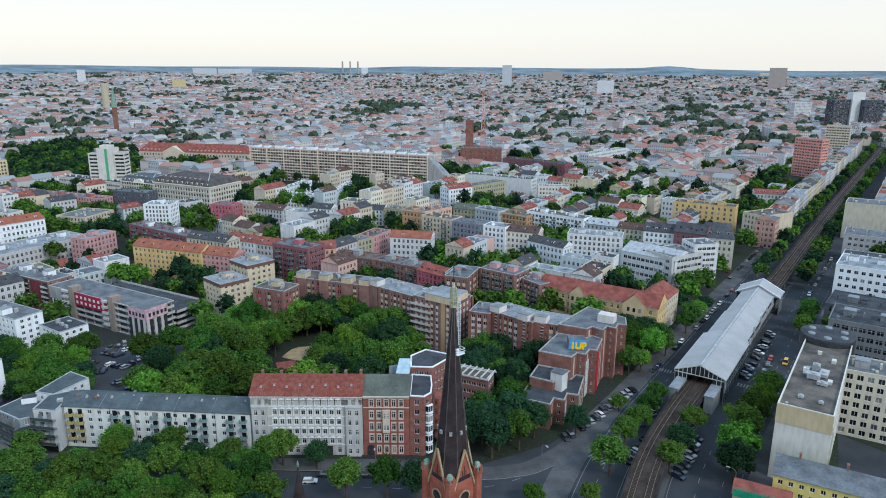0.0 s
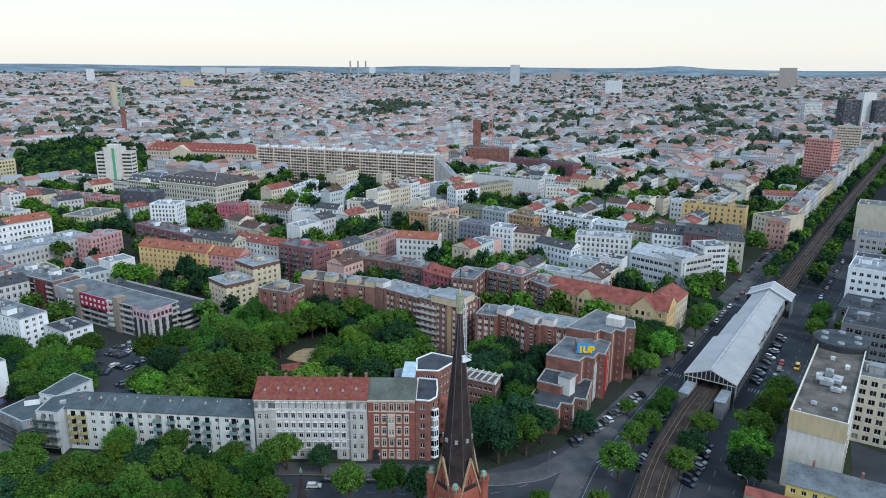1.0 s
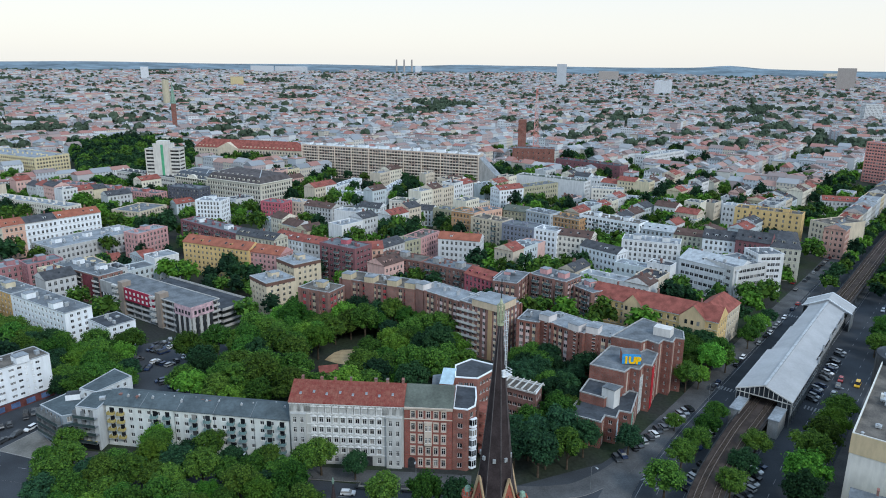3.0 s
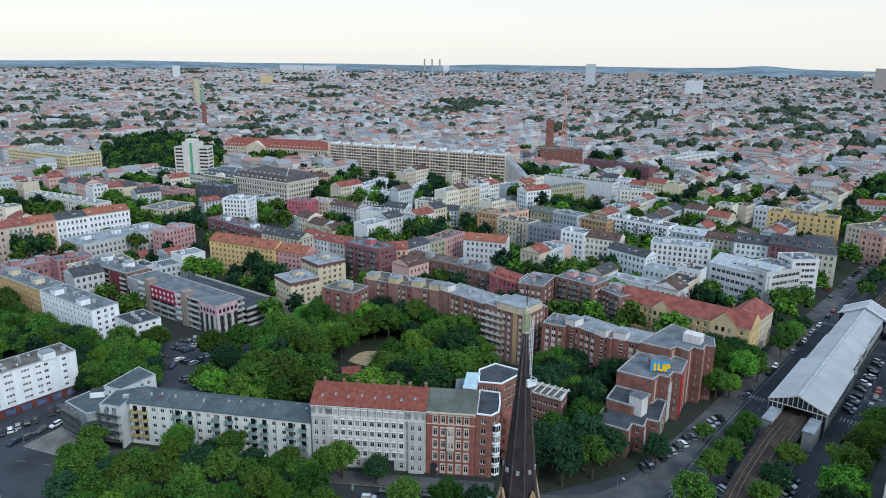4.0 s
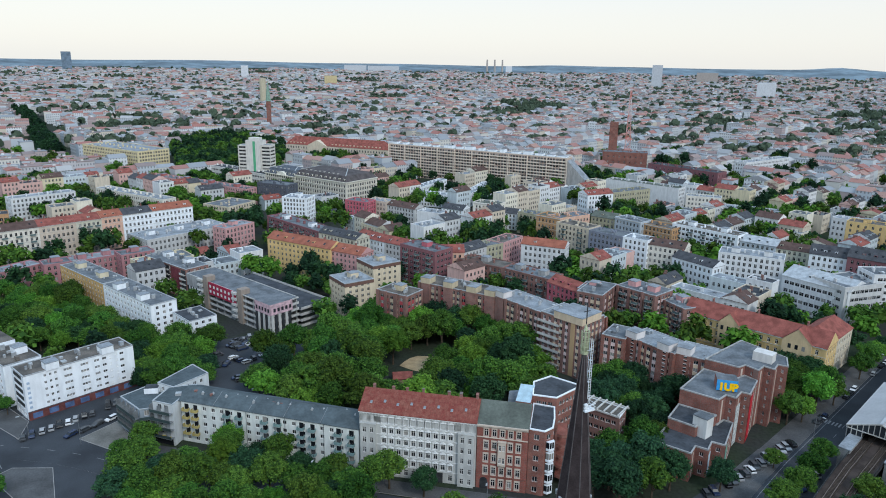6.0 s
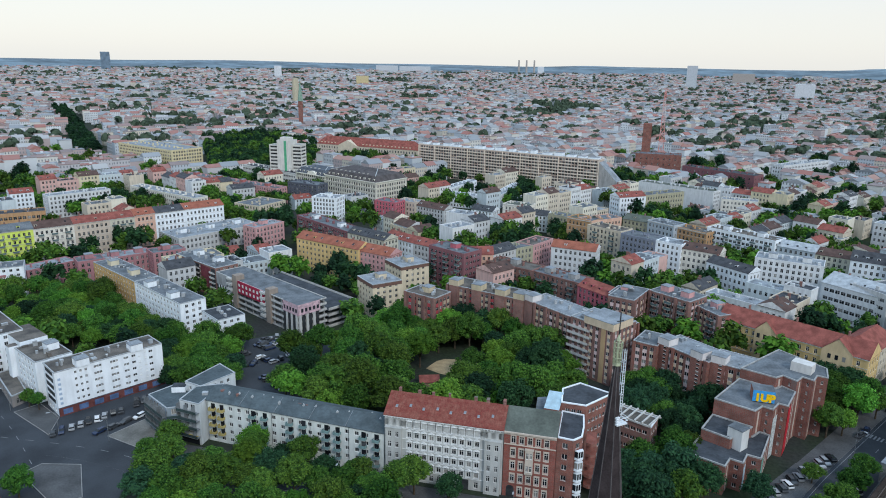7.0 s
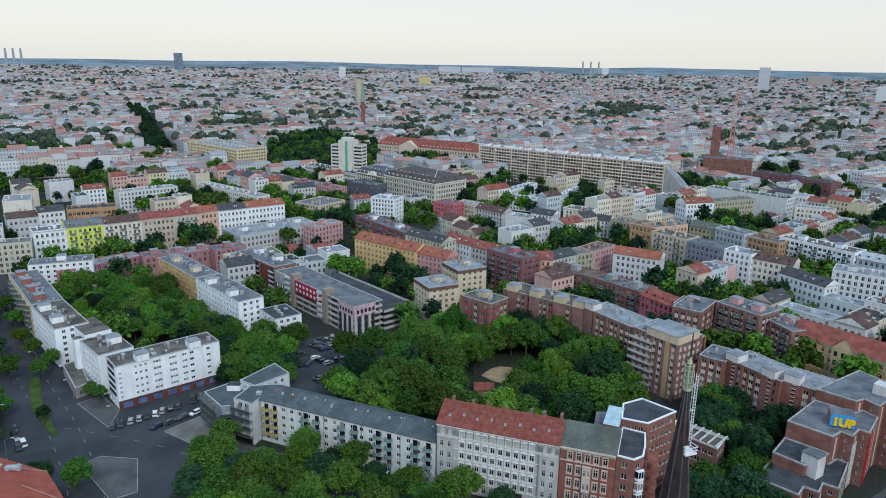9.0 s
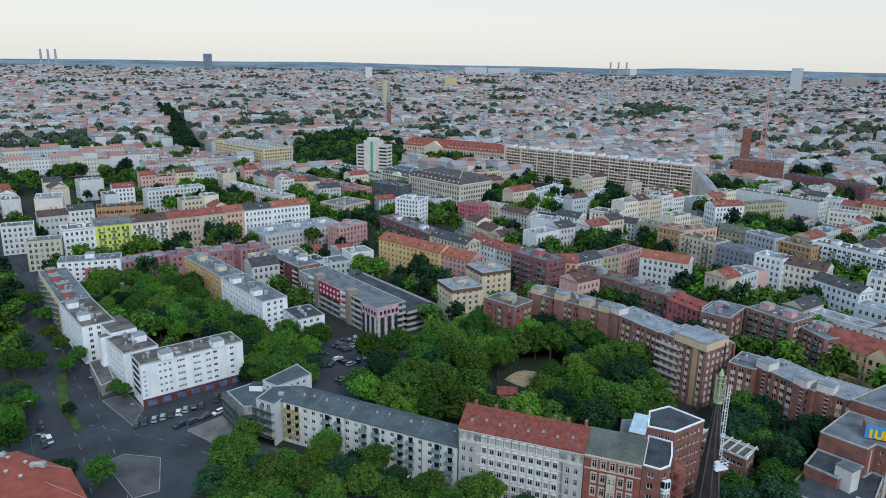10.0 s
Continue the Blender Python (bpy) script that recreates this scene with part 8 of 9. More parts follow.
# long slab and school in the distance
long_slab()
school = house(-353.8, 811.7, -219.7, 786.9, 18.0, 4, 4.850, plaster((0.6, 0.52, 0.42)), "gable", TILE_RED, "long brown stone school with a red tiled hip roof", "school", rise=9, hip=8, pitch=3.6, win=(1.6, 2.4))
g = Shape()
cx = 44.0
g.box(cx - 13, -1.5, 0, cx + 13, -0.01, 19.5)
g.face([(cx - 14, -1.7, 19.5), (cx + 14, -1.7, 19.5), (cx, -1.7, 26.5)])
g.face([(cx - 14, -1.7, 19.5), (cx, -1.7, 26.5), (cx, 8, 26.5), (cx - 14, 1, 19.5)])
g.face([(cx, -1.7, 26.5), (cx + 14, -1.7, 19.5), (cx + 14, 1, 19.5), (cx, 8, 26.5)])
part("pediment", g, plaster((0.66, 0.57, 0.44)), school, "sandstone pediment")
for k in range(26):
    x = 6 + k * 4.8
    if abs(x - cx) > 16 and x < 130:
        dm = Shape()
        dm.box(x - 0.9, 1.2, 20.6, x + 0.9, 4.6, 22.6, 0)
        part("dormer", dm, CREAM_ROOF, school)
house(-556.5, 714.5, -459.6, 674.4, 38.0, 6, 3.578, plaster((0.68, 0.58, 0.36)), "flat", FELT_LIGHT, "large pale yellow office block with square windows", "office_block", pitch=3.2, win=(1.9, 1.9))
# houses beyond the brick row, east side
house(73.9, 403.4, 104.6, 394.4, 14.0, 7, 3.087, plaster((0.66, 0.67, 0.67)), "flat", FELT_LIGHT, "pale grey plaster apartment house with a pale grey roof", pitch=2.7, lifts=2)
house(102.0, 385.0, 125.3, 362.0, 20.0, 4, 4.170, plaster((0.66, 0.67, 0.67)), "gable", ZINC, "pale office block with a sloping glazed zinc roof", "office_block", rise=4, win=(2.2, 1.7))
house(123.5, 361.6, 144.6, 373.8, 20.0, 5, 3.750, plaster((0.54, 0.54, 0.53)), "flat", FELT, "grey plaster apartment house with a grey felt roof", win=(2.4, 1.6))
house(139.3, 373.2, 153.5, 376.0, 14.0, 7, 3.260, plaster((0.66, 0.67, 0.67)), "flat", FELT, "pale grey plaster apartment house with a grey felt roof", win=(2.4, 1.5))
house(159.0, 409.3, 174.0, 404.1, 46.3, 5, 3.680, plaster((0.56, 0.54, 0.44)), "gable", SLATE, "grey stone apartment house with a dark slate roof", rise=5, hip=5, skylights=5, trim=CONCRETE_L)
house(143.2, 420.8, 159.5, 411.0, 13.0, 5, 3.894, plaster((0.24, 0.11, 0.12)), "gable", SLATE, "dark maroon apartment house with a dark slate roof", rise=5, skylights=3)
house(127.0, 430.3, 144.1, 423.2, 13.0, 5, 3.508, WHITE, "gable", SLATE, "white rendered apartment house with a dark slate roof", rise=4.5, skylights=5)
house(93.1, 456.5, 113.1, 445.4, 13.0, 5, 3.322, plaster((0.45, 0.5, 0.54)), "gable", ZINC, "pale blue plaster apartment house with a zinc roof")
house(113.5, 446.4, 129.5, 438.8, 13.0, 5, 3.136, plaster((0.56, 0.54, 0.44)), "gable", TILE_DARK, "grey stone apartment house with a brown tiled roof")
house(171.6, 511.8, 209.1, 489.8, 13.0, 6, 3.458, plaster((0.66, 0.47, 0.22)), "flat", FELT_BROWN, "ochre yellow plaster apartment house with a brown gravel roof", pitch=4.2, lifts=2)
house(207.8, 474.1, 215.5, 459.5, 30.7, 6, 3.470, plaster((0.6, 0.52, 0.4)), "flat", FELT_BROWN, "beige plaster apartment house with a brown gravel roof", sides="fbl")
house(58.5, 480.1, 93.4, 453.5, 13.0, 6, 3.233, WHITE, "flat", FELT_BROWN, "white rendered apartment house with a brown gravel roof", lifts=2, win=(1.9, 1.6), balconies=5)
house(39.1, 485.1, 57.5, 470.5, 13.0, 5, 3.494, plaster((0.5, 0.3, 0.16)), "flat", FELT_BROWN, "orange plaster apartment house with a brown gravel roof", trim=CONCRETE_L)
house(23.0, 493.8, 38.7, 480.4, 13.0, 5, 3.708, plaster((0.45, 0.5, 0.54)), "flat", FELT, "pale blue plaster apartment house with a grey felt roof", trim=CONCRETE_L)
house(7.3, 503.1, 23.2, 495.4, 13.0, 5, 3.322, plaster((0.4, 0.38, 0.27)), "gable", FELT_GREEN, "olive plaster apartment house with a greenish felt roof")
house(25.5, 433.2, 38.9, 425.7, 12.0, 6, 3.280, WHITE, "flat", FELT_LIGHT, "white rendered apartment house with a pale grey roof")
house(39.1, 428.0, 58.7, 419.4, 12.0, 5, 3.550, plaster((0.72, 0.68, 0.6)), "gable", TILE_DARK, "cream plaster apartment house with a brown tiled roof", skylights=4)
house(51.9, 414.0, 70.3, 395.6, 11.0, 4, 3.705, WHITE, "gable", SLATE, "white rendered apartment house with a dark slate roof")
house(5.8, 445.8, 25.5, 433.2, 13.0, 6, 3.233, plaster((0.22, 0.24, 0.29)), "flat", FELT, "scaffolded grey apartment house with a grey felt roof")
house(-14.7, 462.8, 5.8, 449.2, 13.0, 6, 3.245, plaster((0.6, 0.52, 0.4)), "flat", FELT_BROWN, "beige plaster apartment house with a brown gravel roof", balconies=2)
house(84.0, 613.1, 110.7, 608.2, 12.0, 4, 3.635, plaster((0.72, 0.68, 0.6)), "flat", FELT_LIGHT, "cream plaster apartment house with a pale grey roof")
house(106.0, 594.1, 147.9, 579.8, 14.0, 3, 3.537, plaster((0.66, 0.67, 0.67)), "flat", FELT_LIGHT, "pale grey plaster apartment house with a pale grey roof")
house(4.8, 570.3, 24.6, 584.8, 13.0, 5, 3.736, WHITE, "gable", TILE_RED, "white rendered apartment house with a red tiled roof")
house(24.6, 584.8, 55.2, 612.3, 13.0, 5, 3.750, plaster((0.4, 0.38, 0.27)), "flat", FELT, "olive plaster apartment house with a grey felt roof")
house(20.7, 666.4, 80.1, 631.7, 14.0, 5, 3.364, plaster((0.66, 0.67, 0.67)), "flat", FELT_GREEN, "long pale grey plaster apartment house with a greenish felt roof", sides="r")
house(19.8, 819.7, 67.8, 816.7, 20.0, 4, 5.850, BRICK, "flat", FELT, "red brick hall with flat stepped roofs", "brick_hall", pitch=6)
house(66.5, 781.7, 127.5, 730.1, 16.0, 4, 4.367, plaster((0.24, 0.11, 0.12)), "flat", FELT_DARK, "long dark maroon brick hall with a flat roof", "brick_hall", pitch=5)
house(167.1, 801.0, 225.4, 865.0, 13.0, 5, 3.908, plaster((0.66, 0.67, 0.67)), "flat", FELT_LIGHT, "long pale grey plaster apartment house with a pale grey roof")
house(393.5, 787.0, 410.5, 760.5, 13.0, 13, 3.2, plaster((0.7, 0.32, 0.27)), "flat", FELT_LIGHT, "coral and beige tower block with ribbon windows", "tower_block", pitch=3.0, win=(2.2, 1.5))
house(502.8, 927.6, 526.1, 912.3, 16.0, 13, 3.360, plaster((0.6, 0.52, 0.4)), "flat", FELT_LIGHT, "beige tower block with ribbon windows", "tower_block", pitch=3.0, win=(2.4, 1.5))
house(263.7, 583.1, 291.0, 576.1, 12.0, 4, 3.688, plaster((0.54, 0.54, 0.53)), "gable", TILE_RED, "grey plaster apartment house with a red tiled roof")
house(732.1, 1334.0, 782.6, 1361.7, 16.0, 16, 3.614, plaster((0.1, 0.11, 0.135)), "flat", FELT, "dark glass tower block with a white core", "tower_block", pitch=2.6, win=(2.1, 2.4))
house(794.7, 1341.8, 832.7, 1346.5, 16.0, 16, 3.587, plaster((0.1, 0.11, 0.135)), "flat", FELT, "dark glass tower block with a pale top", "tower_block", pitch=2.6, win=(2.1, 2.4))
house(775.3, 1352.7, 801.2, 1356.7, 16.0, 20, 3.574, plaster((0.66, 0.67, 0.67)), "flat", FELT, "white service core of a tower block", "tower_block", sides="")
house(752.4, 1523.9, 789.7, 1528.2, 16.0, 14, 3.110, plaster((0.66, 0.67, 0.67)), "flat", FELT, "pale grey tower block with many windows", "tower_block")
house(1756.6, 4002.3, 1861.5, 4053.0, 22.0, 18, 4.423, plaster((0.6, 0.52, 0.4)), "flat", FELT, "distant beige tower block", "tower_block")
# row of houses across the street, north-west
house(-346.8, 318.0, -337.1, 332.1, 13.0, 5, 3.950, WHITE, "flat", FELT, "white rendered apartment house with a grey felt roof", rise=3.2, trim=CONCRETE_L, pitch=2.6, chimneys=2, group="row across the street")
house(-337.1, 332.1, -325.8, 348.6, 13.0, 5, 4.064, plaster((0.66, 0.76, 0.16)), "gable", FELT, "lime green plaster apartment house with a grey felt roof", rise=3.2, trim=CONCRETE_L, pitch=2.6, chimneys=2, balconies=3, group="row across the street")
house(-325.8, 348.6, -313.4, 366.4, 13.0, 5, 3.980, plaster((0.72, 0.68, 0.6)), "gable", TILE_DARK, "cream plaster apartment house with a brown tiled roof", rise=3.2, trim=CONCRETE_L, pitch=2.6, chimneys=2, balconies=3, group="row across the street")
house(-313.4, 366.4, -301.8, 383.3, 13.0, 5, 3.994, plaster((0.58, 0.49, 0.4)), "gable", TILE_RED, "tan plaster apartment house with a red tiled roof", rise=3.2, trim=CONCRETE_L, pitch=2.6, chimneys=2, group="row across the street")
house(-301.8, 383.3, -293.4, 395.5, 13.0, 5, 4.008, plaster((0.56, 0.54, 0.44)), "gable", TILE_RED, "grey stone apartment house with a red tiled roof", rise=3.2, trim=CONCRETE_L, pitch=2.6, chimneys=2, balconies=3, group="row across the street")
house(-293.4, 395.5, -286.2, 406.0, 13.0, 5, 4.082, plaster((0.66, 0.42, 0.32)), "gable", TILE_ORANGE, "salmon plaster apartment house with an orange-red tiled roof", rise=3.2, trim=CONCRETE_L, pitch=2.6, chimneys=2, group="row across the street")
house(-286.2, 406.0, -275.2, 422.0, 13.0, 5, 4.036, WHITE, "gable", SLATE, "white rendered apartment house with a dark slate roof", rise=3.2, trim=CONCRETE_L, pitch=2.6, chimneys=2, group="row across the street")
house(-275.2, 422.0, -259.8, 444.3, 13.0, 5, 4.050, WHITE, "gable", TILE_ORANGE, "white rendered apartment house with an orange-red tiled roof", rise=3.2, trim=CONCRETE_L, pitch=2.6, chimneys=2, group="row across the street")
house(-395.4, 316.2, -384.1, 329.7, 12.0, 5, 3.364, plaster((0.66, 0.67, 0.67)), "flat", FELT, "pale grey plaster apartment house with a grey felt roof")
house(-352.8, 298.8, -340.7, 311.4, 12.0, 5, 3.280, plaster((0.56, 0.54, 0.44)), "flat", FELT, "grey stone apartment house with a grey felt roof")
house(-439.2, 375.4, -427.3, 388.2, 25.0, 5, 3.894, plaster((0.72, 0.68, 0.6)), "flat", FELT_LIGHT, "cream plaster apartment house with a pale grey roof", sides="l")
house(-406.3, 446.3, -383.9, 485.6, 12.0, 5, 3.308, plaster((0.66, 0.67, 0.67)), "flat", FELT_LIGHT, "long pale grey plaster apartment house with a pale grey roof")
house(-402.1, 393.2, -379.7, 415.0, 14.0, 3, 4.537, plaster((0.5, 0.3, 0.16)), "flat", FELT_DARK, "orange plaster apartment house with a dark felt roof", win=(2,2))
house(-488.3, 457.4, -479.9, 474.5, 12.0, 5, 3.336, plaster((0.66, 0.67, 0.67)), "flat", FELT, "pale grey plaster apartment house with a grey felt roof", sides="l")
house(-438.2, 444.1, -429.2, 457.1, 12.0, 5, 3.350, WHITE, "gable", TILE_RED, "white rendered apartment house with a red tiled roof")
house(-390.4, 517.1, -309.6, 485.4, 12.0, 4, 3.455, plaster((0.72, 0.68, 0.6)), "flat", FELT_LIGHT, "long cream plaster apartment house with a pale grey roof")
house(-386.7, 582.6, -269.5, 540.6, 12.0, 5, 2.880, plaster((0.56, 0.32, 0.31)), "flat", FELT, "long dusty pink plaster apartment house with a grey felt roof", lifts=4, lift_mat=plaster((0.4, 0.14, 0.13)))

# ---------------------------------------------------------------- trees
tr = np.random.RandomState(5)


def crown_mesh(name, leaves, leaf, mat, tall=1.0, n=34, size=(0.7, 1.75)):
    """A crown of clumps of small leaves round a few limbs, about 10 m across, with gaps and an uneven outline."""
    s = Shape()
    lobes = []
    for k in range(n):
        # clumps spread over a dome, denser at its top
        u = (k + 0.5) / n
        zz = 1 - 1.55 * u
        a = k * 2.39996 + tr.uniform(-0.5, 0.5)
        q = math.sqrt(max(0.0, 1 - zz * zz)) * tr.uniform(0.55, 0.98)
        lobes.append((np.array([q * 4.6 * math.cos(a), q * 4.6 * math.sin(a), (zz * 3.7 * tr.uniform(0.7, 0.98) + 0.2) * tall]), tr.uniform(*size)))
    lobes.append((np.array([0, 0, 0.3]), 2.7))
    C, R = np.array([c for c, r in lobes]), np.array([r for c, r in lobes])
    share = R ** 2 / np.sum(R[:-1] ** 2)
    z = 7.6 * tall
    for c, r, f in zip(C[:-1], R[:-1], share):
        k = int(leaves * f)
        d = tr.normal(size=(k, 3))
        d /= np.linalg.norm(d, axis=1)[:, None]
        d[:, 2] = np.where(d[:, 2] < -0.45, -d[:, 2], d[:, 2])
        p = c + d * (r * (1 + 0.2 * tr.normal(size=k)))[:, None]
        ok = ~np.any(np.linalg.norm(p[:, None] - C[None], axis=2) < R[None] * 0.74, axis=1)
        p, d = p[ok], d[ok]
        k = len(p)
        nrm = d + tr.normal(size=(k, 3)) * 0.4 + np.array([0, 0, 0.55])
        nrm /= np.linalg.norm(nrm, axis=1)[:, None]
        e = np.cross(nrm, tr.normal(size=(k, 3)))
        e /= np.linalg.norm(e, axis=1)[:, None]
        b = np.cross(nrm, e)
        w = (leaf * tr.uniform(0.55, 1.3, size=k))[:, None]
        h = w * tr.uniform(0.55, 1.0, size=(k, 1))
        p[:, 2] += z
        for q in np.stack([p - e * w, p - b * h * 0.8 + e * w * 0.1, p + e * w, p + b * h], 1).tolist():
            s.face([tuple(t) for t in q])
    # inner mass of each clump
    for c, r in lobes:
        i, m = len(s.v), 5
        for dz, rad in ((-0.7, 0.55), (0.0, 0.82), (0.7, 0.45)):
            for k in range(m):
                a = 2 * math.pi * k / m + dz
                g = r * 0.9 * rad * tr.uniform(0.85, 1.15)
                s.v.append((c[0] + g * math.cos(a), c[1] + g * math.sin(a), c[2] + r * 0.9 * dz + z))
        for j in range(2):
            for k in range(m):
                k2 = (k + 1) % m
                s.f.append((i + j * m + k, i + j * m + k2, i + (j + 1) * m + k2, i + (j + 1) * m + k))
                s.m.append(0)
        s.f.append(tuple(i + 2 * m + k for k in range(m)))
        s.m.append(0)
    return s.mesh(name, [mat])


def trunk_mesh():
    s = Shape()
    s.frustum(0, 0, -0.2, 0.36, 3.2, 0.26, 8, cap=False)
    s.frustum(0, 0, 3.2, 0.26, 7.4, 0.12, 8)
    for k in range(5):
        a = k * 1.26 + 0.4
        s.bar((0, 0, 3.0 + 0.4 * k), (2.4 * math.cos(a), 2.4 * math.sin(a), 6.0 + 0.5 * k), 0.09)
    return s.mesh("trunk", [BARK])


TRUNK = trunk_mesh()
CROWNS = {
    "near": [crown_mesh("crown", 3300, 0.31, LEAF, 0.9 + 0.07 * k) for k in range(4)] + [crown_mesh("crown", 3300, 0.32, LEAF_DARK, 0.94 + 0.08 * k) for k in range(3)] + [crown_mesh("crown", 3300, 0.32, LEAF_LIME, 0.88 + 0.1 * k) for k in range(2)],
    "mid": [crown_mesh("crown", 280, 0.95, LEAF, n=9, size=(1.5, 2.3)) for k in range(3)] + [crown_mesh("crown", 280, 0.95, LEAF_DARK, 1.1, 9, (1.5, 2.3)) for k in range(2)] + [crown_mesh("crown", 280, 0.95, LEAF_LIME, 1.0, 9, (1.5, 2.3))],
}
TREE_WORDS = {LEAF.name: "broad green deciduous tree in full summer leaf", LEAF_DARK.name: "dark green deciduous tree with a dense crown", LEAF_LIME.name: "bright fresh green tree with a light crown"}


MID = {}


def tree(x, y, radius, kind="near", which=None, group="trees of the quarter"):
    if kind == "mid":
        me = rng.choice(CROWNS["mid"]) if which is None else CROWNS["mid"][which]
        MID.setdefault(me.name, (me, []))[1].append((x, y, radius / 5.0, rng.uniform(0, 6.28), rng.uniform(0.95, 1.2)))
        return None
    me = CROWNS[kind][rng.choice((0, 1, 2, 3, 0, 1, 2, 3, 4, 5, 7, 8))] if which is None else CROWNS[kind][which]
    k = radius / 5.0
    ob = thing("tree", pose(x, y, 0.0, 0, 0, rng.uniform(0, 360)), TREE_WORDS[me.materials[0].name], "tree", group)
    ob.scale = (k, k, k * rng.uniform(0.85, 1.08))
    part("trunk", TRUNK, (), ob)
    part("crown", me, (), ob)
    return ob


CLEAR = []


def free(x, y, r):
    if not CLEAR:
        for inv, L, D in TREES_FREE:
            if inv is None:
                cx, cy = sum(p[0] for p in L) / len(L), sum(p[1] for p in L) / len(L)
                CLEAR.append((cx, cy, max(math.dist((cx, cy), p) for p in L), inv, L, D))
            else:
                c = inv.inverted() @ Vector((L / 2, D / 2, 0))
                CLEAR.append((c.x, c.y, math.hypot(L, D) / 2, inv, L, D))
    for cx, cy, reach, inv, L, D in CLEAR:
        if (x - cx) ** 2 + (y - cy) ** 2 > (reach + r * 1.5) ** 2:
            continue
        if inv is None:
            if any(inside(L, x + r * 0.6 * math.cos(a), y + r * 0.6 * math.sin(a)) for a in range(6)) or inside(L, x, y):
                return False
            continue
        p = inv @ Vector((x, y, 0))
        if -r < p.x < L + r and -r < p.y < D + r:
            return False
    return True


def inside(poly, x, y):
    c = False
    for i in range(len(poly)):
        (x0, y0), (x1, y1) = poly[i - 1], poly[i]
        if (y0 > y) != (y1 > y) and x < (x1 - x0) * (y - y0) / (y1 - y0) + x0:
            c = not c
    return c


PLANTED = []
CAR_PARK = [(-118, 237), (-124, 247), (-134, 253), (-137, 271), (-140, 282), (-152, 281), (-126, 294), (-108, 292)]
PLAY = [(-52, 280), (-58, 272), (-63, 258), (-59, 243)]


def near_line(x, y, line, w):
    for (ax, ay), (bx, by) in zip(line, line[1:]):
        t = max(0, min(1, ((x - ax) * (bx - ax) + (y - ay) * (by - ay)) / ((bx - ax) ** 2 + (by - ay) ** 2)))
        if math.hypot(x - ax - t * (bx - ax), y - ay - t * (by - ay)) < w:
            return True
    return False


def grove(poly, gap, size, kind, only=None):
    xs, ys = [p[0] for p in poly], [p[1] for p in poly]
    tries = int((max(xs) - min(xs)) * (max(ys) - min(ys)) / (gap * gap) * 7)
    for k in range(tries):
        x, y = rng.uniform(min(xs), max(xs)), rng.uniform(min(ys), max(ys))
        r = rng.uniform(*size)
        if not inside(poly, x, y) or not free(x, y, r * 0.62):
            continue
        if math.hypot(x - 12, y - 226) < 11 or near_line(x, y, PLAY, 11) or abs(y - 180.0) < 8.0 and -52 < x < 20 or x < -133 and y < 205 and y > 150 or x < -100 and 182 < y < 205 or near_line(x, y, CAR_PARK, 8.5) or math.hypot(x + 110, y - 290) < 9:
            continue
        if any((x - a) ** 2 + (y - b) ** 2 < gap * gap for a, b in PLANTED):
            continue
        PLANTED.append((x, y))
        tree(x, y, r, kind, None if only is None else rng.choice(only))


grove([(-107, 282), (-94, 300), (-68, 302), (-50, 316), (-36, 311), (-15, 280), (-9, 265), (-9, 240), (-20, 242), (-45, 230), (-66, 223), (-94, 220), (-114, 231), (-122, 254), (-112, 266)], 6.6, (4.8, 7.0), 'near')
grove([(19, 222), (20, 238), (33, 251), (33, 226), (25, 208), (36, 207), (27, 198), (12, 193), (8, 193), (9, 222)], 5.0, (4.4, 6.2), 'near', (4, 5, 6, 4, 5, 0, 1))
grove([(11, 269), (38, 276), (37, 245), (20, 239), (10, 244)], 5.5, (4.0, 6.0), 'near', (4, 5, 6, 0))
grove([(-184, 270), (-166, 264), (-151, 271), (-134, 265), (-121, 238), (-134, 233), (-155, 224)], 6.0, (4.0, 6.0), 'near')
grove([(-275, 266), (-279, 294), (-250, 307), (-226, 288), (-184, 265), (-157, 256), (-144, 255), (-132, 240), (-142, 225), (-155, 227), (-178, 247), (-223, 248), (-249, 252)], 6.2, (4.0, 6.2), 'near')
grove([(-134, 190), (-119, 187), (-101, 192), (-77, 189), (-51, 188), (-42, 160), (-115, 159)], 6.0, (3.9, 5.4), 'near')
grove([(-154, 353), (-141, 380), (-121, 352), (-118, 326), (-141, 344)], 6.5, (4, 5.6), 'mid')
grove([(23, 409), (53, 403), (69, 358), (109, 349), (105, 335), (79, 348), (50, 358)], 7.0, (4, 5.6), 'mid')
grove([(-45, 374), (-26, 365), (-28, 355), (-47, 363)], 6.0, (3.5, 5), 'mid')
grove([(79, 309), (98, 284), (96, 272), (83, 260), (71, 246), (78, 281)], 6.2, (4, 6), 'near')
grove([(-400, 655), (-350, 668), (-330, 740), (-350, 800), (-430, 960), (-530, 950), (-540, 860), (-440, 720)], 8.0, (5, 7.5), 'mid', (3, 4, 0, 1))
grove([(-446, 734), (-520, 926), (-456, 852), (-370, 681), (-384, 646)], 8.5, (5, 7), 'mid')
grove([(-461, 976), (-426, 978), (-325, 740), (-349, 739)], 8.5, (5, 7), 'mid')
grove([(-340, 782), (-230, 821), (-201, 725), (-270, 763)], 8.5, (5, 7), 'mid')
grove([(159, 708), (209, 791), (216, 749), (148, 517), (124, 488), (108, 584)], 8.5, (4.5, 6.5), 'mid')
grove([(300, 713), (363, 763), (310, 647), (272, 630)], 8.5, (5, 7), 'mid')
grove([(201, 595), (227, 629), (405, 903), (384, 847), (230, 615)], 8.5, (4, 6), 'mid')
